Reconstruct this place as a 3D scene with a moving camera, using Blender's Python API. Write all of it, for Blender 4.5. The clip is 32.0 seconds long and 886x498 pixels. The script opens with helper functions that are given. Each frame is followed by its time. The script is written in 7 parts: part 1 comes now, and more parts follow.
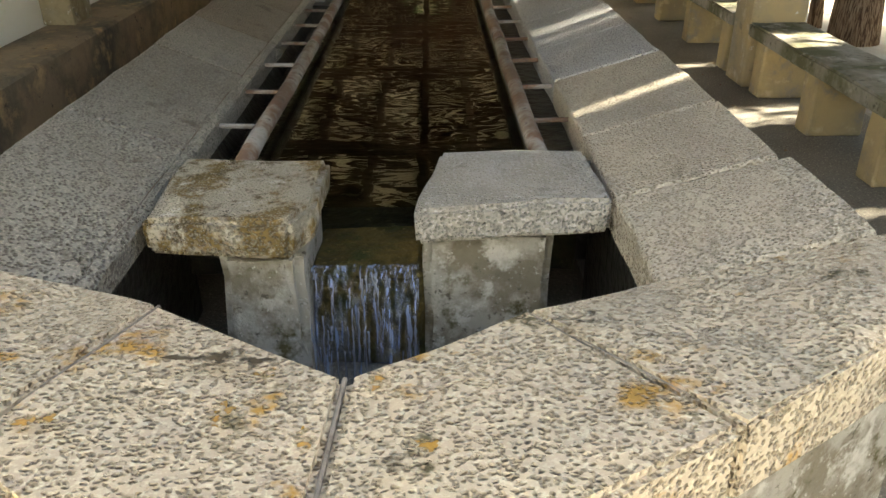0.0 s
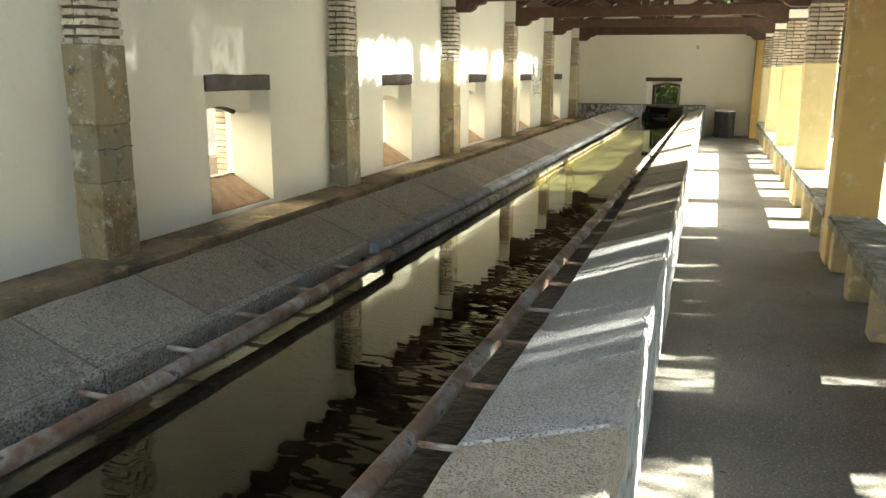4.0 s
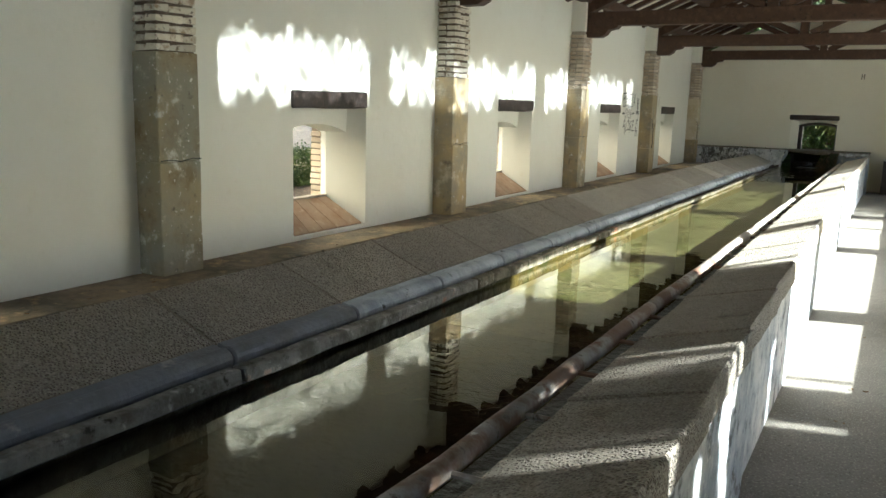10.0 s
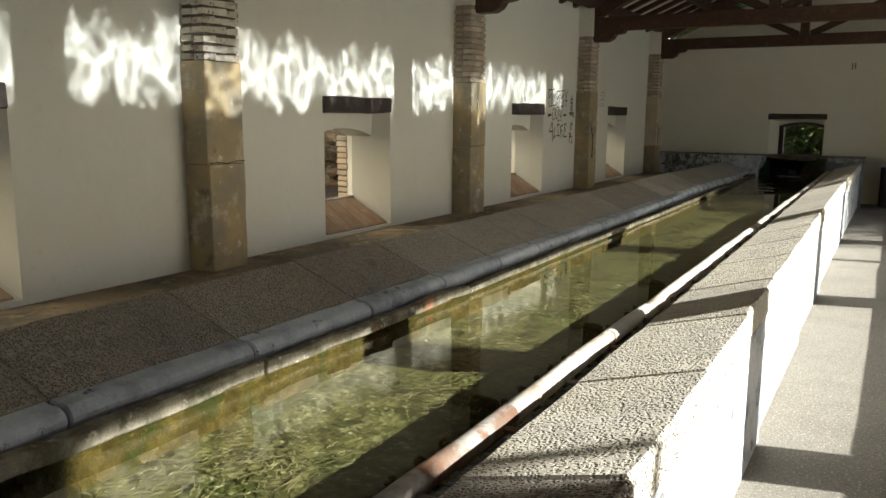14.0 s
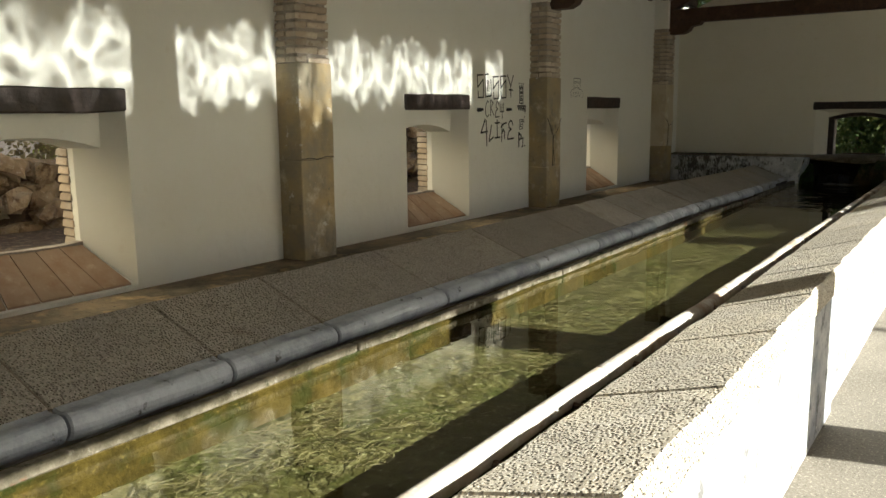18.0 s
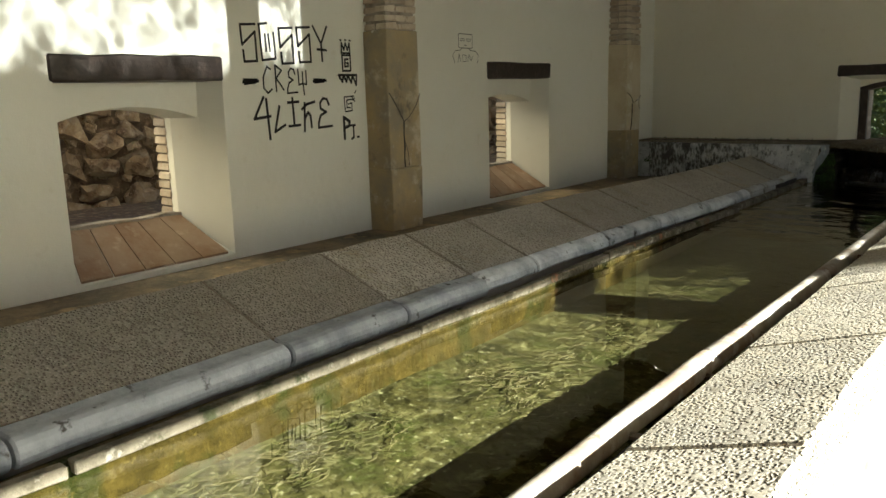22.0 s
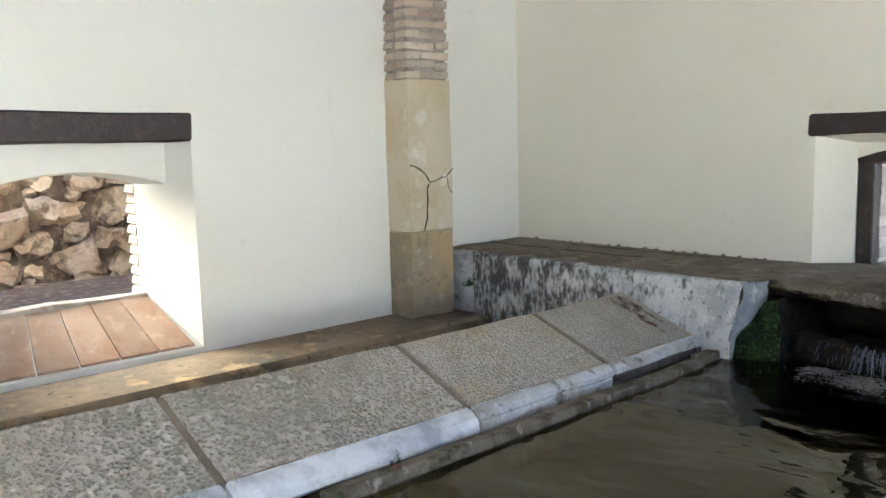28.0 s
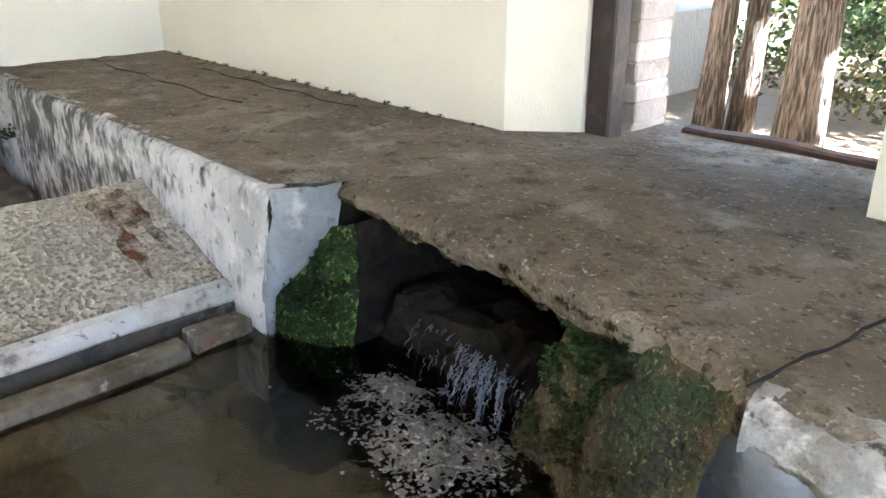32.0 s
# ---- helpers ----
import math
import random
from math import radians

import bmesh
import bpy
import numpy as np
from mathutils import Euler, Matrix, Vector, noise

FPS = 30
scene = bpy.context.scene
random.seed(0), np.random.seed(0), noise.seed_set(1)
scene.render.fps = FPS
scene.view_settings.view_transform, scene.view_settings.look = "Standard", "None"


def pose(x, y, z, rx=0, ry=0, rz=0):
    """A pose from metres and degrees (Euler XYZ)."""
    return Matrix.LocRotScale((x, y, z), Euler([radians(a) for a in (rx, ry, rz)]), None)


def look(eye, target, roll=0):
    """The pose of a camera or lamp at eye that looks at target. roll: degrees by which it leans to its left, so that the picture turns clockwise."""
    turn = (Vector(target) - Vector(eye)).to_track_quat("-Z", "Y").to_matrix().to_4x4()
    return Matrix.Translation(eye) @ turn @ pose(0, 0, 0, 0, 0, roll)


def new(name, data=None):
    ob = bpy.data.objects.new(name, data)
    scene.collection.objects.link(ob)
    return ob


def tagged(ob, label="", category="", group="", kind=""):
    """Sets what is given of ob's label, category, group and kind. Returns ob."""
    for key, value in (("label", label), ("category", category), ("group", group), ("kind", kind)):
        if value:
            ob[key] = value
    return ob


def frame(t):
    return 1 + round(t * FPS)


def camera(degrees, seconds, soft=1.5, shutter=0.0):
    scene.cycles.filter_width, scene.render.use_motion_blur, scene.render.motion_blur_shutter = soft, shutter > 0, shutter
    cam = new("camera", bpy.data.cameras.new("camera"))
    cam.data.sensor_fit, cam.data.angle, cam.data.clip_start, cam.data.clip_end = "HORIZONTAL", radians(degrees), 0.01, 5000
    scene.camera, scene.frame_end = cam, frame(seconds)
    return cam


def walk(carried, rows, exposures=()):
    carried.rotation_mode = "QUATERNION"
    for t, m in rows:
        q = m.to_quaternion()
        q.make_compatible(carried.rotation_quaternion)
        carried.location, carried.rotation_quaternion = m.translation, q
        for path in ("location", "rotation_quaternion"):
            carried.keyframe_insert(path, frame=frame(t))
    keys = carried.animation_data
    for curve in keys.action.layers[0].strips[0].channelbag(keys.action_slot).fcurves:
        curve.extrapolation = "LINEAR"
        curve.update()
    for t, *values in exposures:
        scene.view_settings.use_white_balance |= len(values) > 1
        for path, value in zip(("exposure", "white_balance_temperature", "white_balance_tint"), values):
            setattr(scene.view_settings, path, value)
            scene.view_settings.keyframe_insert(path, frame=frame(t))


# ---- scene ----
# ---- camera ----
cam = camera(58.2, 32.0)
PATH = [
    (0, (0.391, 0.185, 1.72), (0.415, 1.964, 0.808), -0.1),
    (0.5, (0.522, 0.319, 1.768), (0.54, 2.177, 1.026), 0.3),
    (1, (0.669, 0.47, 1.796), (0.63, 2.371, 1.177), 1.0),
    (1.5, (0.78, 0.726, 1.809), (0.69, 2.644, 1.248), 0.9),
    (2, (0.974, 0.954, 1.812), (0.828, 2.876, 1.28), 0.8),
    (2.5, (1.245, 1.138, 1.806), (0.992, 3.066, 1.338), 1.4),
    (3, (1.415, 1.379, 1.798), (1.056, 3.295, 1.351), 1.2),
    (3.5, (1.545, 1.612, 1.81), (1.079, 3.505, 1.364), 1.0),
    (4, (1.701, 1.875, 1.811), (1.076, 3.724, 1.376), 0.4),
    (4.5, (1.786, 2.185, 1.783), (0.966, 3.96, 1.362), 0.8),
    (6.5, (1.766, 3.697, 1.743), (0.774, 5.392, 1.364), 1.5),
    (7, (1.841, 4.1, 1.728), (0.867, 5.808, 1.359), 1.1),
    (7.5, (1.88, 4.494, 1.704), (0.905, 6.201, 1.34), 1.6),
    (8, (1.867, 4.906, 1.704), (0.897, 6.616, 1.337), 1.7),
    (8.5, (1.925, 5.317, 1.704), (0.967, 7.034, 1.338), 1.4),
    (9, (1.936, 5.723, 1.704), (0.977, 7.44, 1.34), 1.7),
    (9.5, (1.902, 6.148, 1.7), (0.94, 7.864, 1.343), 1.7),
    (10, (1.89, 6.575, 1.682), (0.925, 8.29, 1.326), 1.6),
    (10.5, (1.86, 6.999, 1.663), (0.891, 8.712, 1.304), 1.6),
    (11, (1.846, 7.433, 1.651), (0.895, 9.156, 1.296), 1.3),
    (11.5, (1.906, 7.85, 1.645), (0.957, 9.575, 1.29), 0.9),
    (12, (1.887, 8.31, 1.649), (0.936, 10.035, 1.297), 1.1),
    (12.5, (1.891, 8.732, 1.635), (0.94, 10.457, 1.289), 0.8),
    (13, (1.931, 9.157, 1.633), (0.975, 10.88, 1.291), 0.8),
    (13.5, (1.894, 9.617, 1.631), (0.923, 11.333, 1.293), 0.8),
    (14, (1.882, 10.087, 1.617), (0.91, 11.803, 1.284), 0.4),
    (14.5, (1.875, 10.542, 1.6), (0.901, 12.258, 1.276), 0.4),
    (15, (1.867, 11.018, 1.597), (0.909, 12.745, 1.281), 0.2),
    (15.5, (1.889, 11.514, 1.557), (0.943, 13.25, 1.257), -0.0),
    (17.5, (1.952, 13.257, 1.627), (0.847, 14.891, 1.295), -0.3),
    (18, (1.966, 13.756, 1.606), (0.841, 15.375, 1.266), -0.7),
    (18.5, (1.912, 14.243, 1.584), (0.763, 15.84, 1.226), -0.8),
    (19, (1.771, 14.772, 1.583), (0.63, 16.375, 1.226), -1.2),
    (19.5, (1.802, 15.256, 1.572), (0.659, 16.859, 1.217), -1.1),
    (20, (1.791, 15.714, 1.556), (0.645, 17.315, 1.203), -0.6),
    (20.5, (1.761, 16.163, 1.543), (0.61, 17.756, 1.175), -1.0),
    (21, (1.753, 16.61, 1.534), (0.577, 18.18, 1.143), -1.3),
    (21.5, (1.714, 17.078, 1.534), (0.52, 18.634, 1.144), -1.2),
    (22, (1.704, 17.56, 1.521), (0.479, 19.093, 1.134), -1.6),
    (22.5, (1.687, 18.011, 1.501), (0.435, 19.521, 1.109), -1.7),
    (23, (1.647, 18.487, 1.51), (0.395, 19.998, 1.127), -1.5),
    (23.5, (1.68, 18.968, 1.523), (0.421, 20.477, 1.151), -1.1),
    (24, (1.613, 19.431, 1.516), (0.351, 20.942, 1.168), -0.7),
    (24.5, (1.579, 19.826, 1.564), (0.231, 21.267, 1.238), -1.0),
    (26.5, (1.539, 21.407, 1.614), (-0.072, 22.574, 1.399), -1.1),
    (27, (1.539, 21.868, 1.623), (-0.038, 23.078, 1.403), -1.2),
    (27.5, (1.53, 22.358, 1.579), (0.01, 23.64, 1.364), -1.8),
    (28, (1.498, 22.787, 1.564), (0.013, 24.102, 1.309), -1.5),
    (28.5, (1.418, 23.218, 1.563), (-0.043, 24.56, 1.309), -1.4),
    (29, (1.402, 23.633, 1.531), (-0.051, 24.984, 1.277), -1.1),
    (29.5, (1.364, 24.022, 1.514), (-0.085, 25.368, 1.218), -1.0),
    (30, (1.292, 24.389, 1.509), (-0.137, 25.736, 1.13), -1.3),
    (30.5, (1.284, 24.738, 1.495), (-0.12, 26.083, 1.027), -1.6),
    (31, (1.251, 25.011, 1.482), (-0.14, 26.35, 0.958), -1.2),
    (31.5, (1.147, 25.262, 1.458), (-0.225, 26.58, 0.842), -0.2),
    (32, (1.131, 25.446, 1.424), (-0.22, 26.715, 0.672), 0.1),
]
EXPOSURES = [(0, 3.4, 7300, 5), (0.8, 3.6, 6900, 3), (1.5, 3.65, 6500, 0), (3, 3.65, 6400, 0), (4.5, 3.5, 6200, 0), (9, 3.05, 5450, 0), (12, 2.4, 5700, 4), (15, 1.65, 6000, 5), (20, 1.75, 6250, 2), (23, 2.5, 6000, 0), (24.5, 3.1, 5250, 3), (26.5, 3.8, 5100, 9), (28, 4.5, 5050, 10), (29, 4.5, 5000, 10), (30, 4.75, 5000, 10), (31, 4.9, 5050, 11), (32, 5.4, 5300, 12)]
walk(cam, [(t, look(eye, target, roll)) for t, eye, target, roll in PATH], EXPOSURES)

# ---- light ----
SUN = Vector((1.0, 0.235, 0.51))
sun_angle = math.asin(SUN.normalized().z)
sky = bpy.data.worlds.new("sky")
scene.world = sky
sky.use_nodes = True
wn = sky.node_tree
st = wn.nodes.new("ShaderNodeTexSky")
st.sky_type = "NISHITA"
st.sun_disc = False
st.sun_elevation = sun_angle
st.sun_rotation = math.atan2(SUN.x, SUN.y)
st.air_density, st.dust_density, st.ozone_density = 1.0, 1.6, 1.0
wn.links.new(st.outputs[0], wn.nodes["Background"].inputs[0])
wn.nodes["Background"].inputs[1].default_value = 0.060
sun = new("sun", bpy.data.lights.new("sun", "SUN"))
sun.data.energy, sun.data.angle, sun.data.color = 5.0, radians(0.5), (1.0, 0.94, 0.83)
sun.matrix_world = look(SUN * 20, (0, 0, 0))


def glint(y0, y1, power, soft=0.22, gain=1.0):
    """An added area lamp above the west slab, standing in for sunlight that the moving water throws back at the long
    wall: a narrow beam with a drawn ripple pattern.
    """
    wide = y1 - y0
    d = bpy.data.lights.new("glint_lamp", "AREA")
    d.shape, d.size, d.size_y, d.spread, d.energy = "RECTANGLE", wide, 0.62, radians(1.0), power * wide
    d.color = (1.0, 0.94, 0.83)
    d.use_nodes = True
    nt = d.node_tree
    em = nt.nodes["Emission"]
    uv = nt.nodes.new("ShaderNodeNewGeometry").outputs["Parametric"]
    mp = nt.nodes.new("ShaderNodeMapping")
    mp.inputs["Scale"].default_value = (wide, 0.62, 1)
    mp.inputs["Location"].default_value = (y0, 0, 0)
    nt.links.new(uv, mp.inputs["Vector"])

    def tex(kind, scale, stretch):
        s = nt.nodes.new("ShaderNodeMapping")
        s.inputs["Scale"].default_value = (scale, scale * stretch, scale)
        nt.links.new(mp.outputs[0], s.inputs["Vector"])
        n = nt.nodes.new(kind)
        n.inputs["Scale"].default_value = 1.0
        nt.links.new(s.outputs[0], n.inputs["Vector"])
        return n

    def calc(op, a, c):
        n = nt.nodes.new("ShaderNodeMath")
        n.operation = op
        for sock, v in zip(n.inputs, (a, c)):
            if isinstance(v, (int, float)):
                sock.default_value = v
            else:
                nt.links.new(v, sock)
        return n.outputs[0]

    # a net of bright folds, bent by slow swells
    folds = 0.0
    swell = tex("ShaderNodeTexNoise", 2.6, 0.9)
    for scale, sharp, weight in ((4.6, 3.6, 2.1), (10.5, 2.6, 1.7)):
        bent = nt.nodes.new("ShaderNodeVectorMath")
        bent.operation = "MULTIPLY_ADD"
        bent.inputs[1].default_value = (0.34, 0.34, 0)
        nt.links.new(swell.outputs["Color"], bent.inputs[0])
        nt.links.new(mp.outputs[0], bent.inputs[2])
        s = nt.nodes.new("ShaderNodeMapping")
        s.inputs["Scale"].default_value = (scale, scale * 0.8, scale)
        nt.links.new(bent.outputs[0], s.inputs["Vector"])
        n = nt.nodes.new("ShaderNodeTexVoronoi")
        n.feature = "DISTANCE_TO_EDGE"
        n.inputs["Scale"].default_value = 1.0
        nt.links.new(s.outputs[0], n.inputs["Vector"])
        line = calc("MAXIMUM", calc("SUBTRACT", 1.0, calc("MULTIPLY", n.outputs["Distance"], sharp * gain)), 0.0)
        folds = calc("ADD", folds, calc("MULTIPLY", calc("POWER", line, 2.2), weight))
    # ragged upper and lower limits
    sp = nt.nodes.new("ShaderNodeSeparateXYZ")
    nt.links.new(uv, sp.inputs[0])
    edge = tex("ShaderNodeTexNoise", 6.0, 0.5)
    edge.inputs["Detail"].default_value = 3
    v = calc("ADD", sp.outputs["Y"], calc("MULTIPLY", calc("SUBTRACT", edge.outputs["Fac"], 0.5), 0.9))
    fade = calc("MINIMUM", calc("MULTIPLY", calc("SUBTRACT", v, 0.10), 6.0), calc("MULTIPLY", calc("SUBTRACT", 0.92, v), 4.0))
    fade = calc("MINIMUM", calc("MAXIMUM", fade, 0.0), 1.0)
    nt.links.new(calc("MULTIPLY", calc("ADD", folds, soft), fade), em.inputs["Strength"])
    c = Vector((-0.74, (y0 + y1) / 2, 1.94 - 0.51 * 1.76))
    ob = new("glint_lamp", d)
    ob.matrix_world = look(c, c + Vector((-1, 0, 0.51)))


def window_light(y):
    """An added area lamp at a window of the long wall, standing in for warm daylight off the sunlit ground to the west.
    """
    d = bpy.data.lights.new("window_light", "AREA")
    d.shape, d.size, d.size_y, d.spread, d.energy = "RECTANGLE", 0.72, 0.50, radians(84), 0.46
    d.color = (1.0, 0.80, 0.50)
    c = Vector((-3.02, y, 1.13))
    new("window_light", d).matrix_world = look(c, c + Vector((0.70, 0.36, -0.50)))


for k in range(5):
    window_light(8.37 + 3.92 * k)
# stand-in lamps for the sun's reflection off the water
for ya, yb in ((10.95, 12.88), (13.22, 16.82), (17.16, 20.74), (21.0, 21.35)):
    glint(ya, yb, 0.36, 0.15)
for ya, yb in ((4.75, 5.2), (6.6, 7.0), (7.7, 8.5)):
    glint(ya, yb, 0.040, 0.0, 2.0)


# ---- materials ----
def mat(name, base, rough=0.85, metal=0.0, spots=None, bump=(), stain=None, vary=0.0, spec=0.3):
    """A node material. spots: (colour, scale, low, high[, detail]) patches laid over the base, one after another.
    bump: (scale, height, kind) layers. stain: (colour, scale, amount). vary: brightness spread from piece to piece."""
    m = bpy.data.materials.new(name)
    m.use_nodes = True
    nt = m.node_tree
    b = nt.nodes["Principled BSDF"]
    b.inputs["Roughness"].default_value = rough
    b.inputs["Metallic"].default_value = metal
    b.inputs["Specular IOR Level"].default_value = spec
    co = nt.nodes.new("ShaderNodeTexCoord").outputs["Object"]
    geo = nt.nodes.new("ShaderNodeNewGeometry").outputs["Position"]
    rgb = nt.nodes.new("ShaderNodeRGB")
    rgb.outputs[0].default_value = (*base, 1)
    out = rgb.outputs[0]
    for s in spots or ():
        colour, scale, low, high = s[:4]
        n = nt.nodes.new("ShaderNodeTexNoise")
        n.inputs["Scale"].default_value = scale
        n.inputs["Detail"].default_value = s[4] if len(s) > 4 else 5
        n.inputs["Roughness"].default_value = 0.65
        nt.links.new(geo, n.inputs["Vector"])
        r = nt.nodes.new("ShaderNodeMapRange")
        r.inputs["From Min"].default_value, r.inputs["From Max"].default_value = low, high
        nt.links.new(n.outputs["Fac"], r.inputs["Value"])
        mx = nt.nodes.new("ShaderNodeMix")
        mx.data_type = "RGBA"
        mx.inputs["B"].default_value = (*colour, 1)
        nt.links.new(r.outputs[0], mx.inputs["Factor"])
        nt.links.new(out, mx.inputs["A"])
        out = mx.outputs["Result"]
    if vary:
        oi = nt.nodes.new("ShaderNodeObjectInfo").outputs["Random"]
        r = nt.nodes.new("ShaderNodeMapRange")
        r.inputs["To Min"].default_value, r.inputs["To Max"].default_value = 1 - vary, 1 + vary
        nt.links.new(oi, r.inputs["Value"])
        hs = nt.nodes.new("ShaderNodeHueSaturation")
        nt.links.new(out, hs.inputs["Color"])
        nt.links.new(r.outputs[0], hs.inputs["Value"])
        out = hs.outputs[0]
    nt.links.new(out, b.inputs["Base Color"])
    normal = None
    for scale, height, kind in bump:
        if kind == "voronoi":
            n = nt.nodes.new("ShaderNodeTexVoronoi")
            h = n.outputs["Distance"]
        else:
            n = nt.nodes.new("ShaderNodeTexNoise")
            n.inputs["Detail"].default_value = 6
            h = n.outputs["Fac"]
        n.inputs["Scale"].default_value = scale
        nt.links.new(geo, n.inputs["Vector"])
        bp = nt.nodes.new("ShaderNodeBump")
        bp.inputs["Distance"].default_value = height
        bp.inputs["Strength"].default_value = 1.0
        nt.links.new(h, bp.inputs["Height"])
        if normal:
            nt.links.new(normal, bp.inputs["Normal"])
        normal = bp.outputs[0]
    if normal:
        nt.links.new(normal, b.inputs["Normal"])
    return m


def pecked(name, base, pit, spots, scale, deep, vary=0.12, low=0.36, high=0.80, bend=0.5):
    """Bush-hammered stone: irregular little pits, their shade put into a colour darker than the face, over broad
    stains.
    """
    m = mat(name, base, 0.62, spots=spots, bump=[(5, 0.012, "noise"), (130, 0.0015, "noise")], vary=vary, spec=0.45)
    nt = m.node_tree
    b = nt.nodes["Principled BSDF"]
    geo = nt.nodes.new("ShaderNodeNewGeometry").outputs["Position"]
    warp = nt.nodes.new("ShaderNodeTexNoise")
    warp.inputs["Scale"].default_value, warp.inputs["Detail"].default_value = scale * 0.8, 2
    nt.links.new(geo, warp.inputs["Vector"])
    off = nt.nodes.new("ShaderNodeVectorMath")
    off.operation = "MULTIPLY_ADD"
    off.inputs[1].default_value = (bend / scale,) * 3
    nt.links.new(warp.outputs["Color"], off.inputs[0])
    nt.links.new(geo, off.inputs[2])
    n = nt.nodes.new("ShaderNodeTexVoronoi")
    n.inputs["Scale"].default_value = scale
    nt.links.new(off.outputs[0], n.inputs["Vector"])
    broad = nt.nodes.new("ShaderNodeTexNoise")
    broad.inputs["Scale"].default_value, broad.inputs["Detail"].default_value = scale * 0.35, 3
    nt.links.new(geo, broad.inputs["Vector"])
    mixed = nt.nodes.new("ShaderNodeMath")
    mixed.operation = "MULTIPLY_ADD"
    mixed.inputs[1].default_value = 0.5
    nt.links.new(broad.outputs["Fac"], mixed.inputs[0])
    nt.links.new(n.outputs["Distance"], mixed.inputs[2])
    r = nt.nodes.new("ShaderNodeMapRange")
    r.interpolation_type = "SMOOTHSTEP"
    r.inputs["From Min"].default_value, r.inputs["From Max"].default_value = low, high
    nt.links.new(mixed.outputs[0], r.inputs["Value"])
    mx = nt.nodes.new("ShaderNodeMix")
    mx.data_type = "RGBA"
    mx.inputs["A"].default_value = (*pit, 1)
    link = b.inputs["Base Color"].links[0]
    nt.links.new(link.from_socket, mx.inputs["B"])
    nt.links.new(r.outputs[0], mx.inputs["Factor"])
    nt.links.new(mx.outputs["Result"], b.inputs["Base Color"])
    bp = nt.nodes.new("ShaderNodeBump")
    bp.inputs["Distance"].default_value = deep
    nt.links.new(b.inputs["Normal"].links[0].from_socket, bp.inputs["Normal"])
    nt.links.new(r.outputs[0], bp.inputs["Height"])
    nt.links.new(bp.outputs[0], b.inputs["Normal"])
    return m


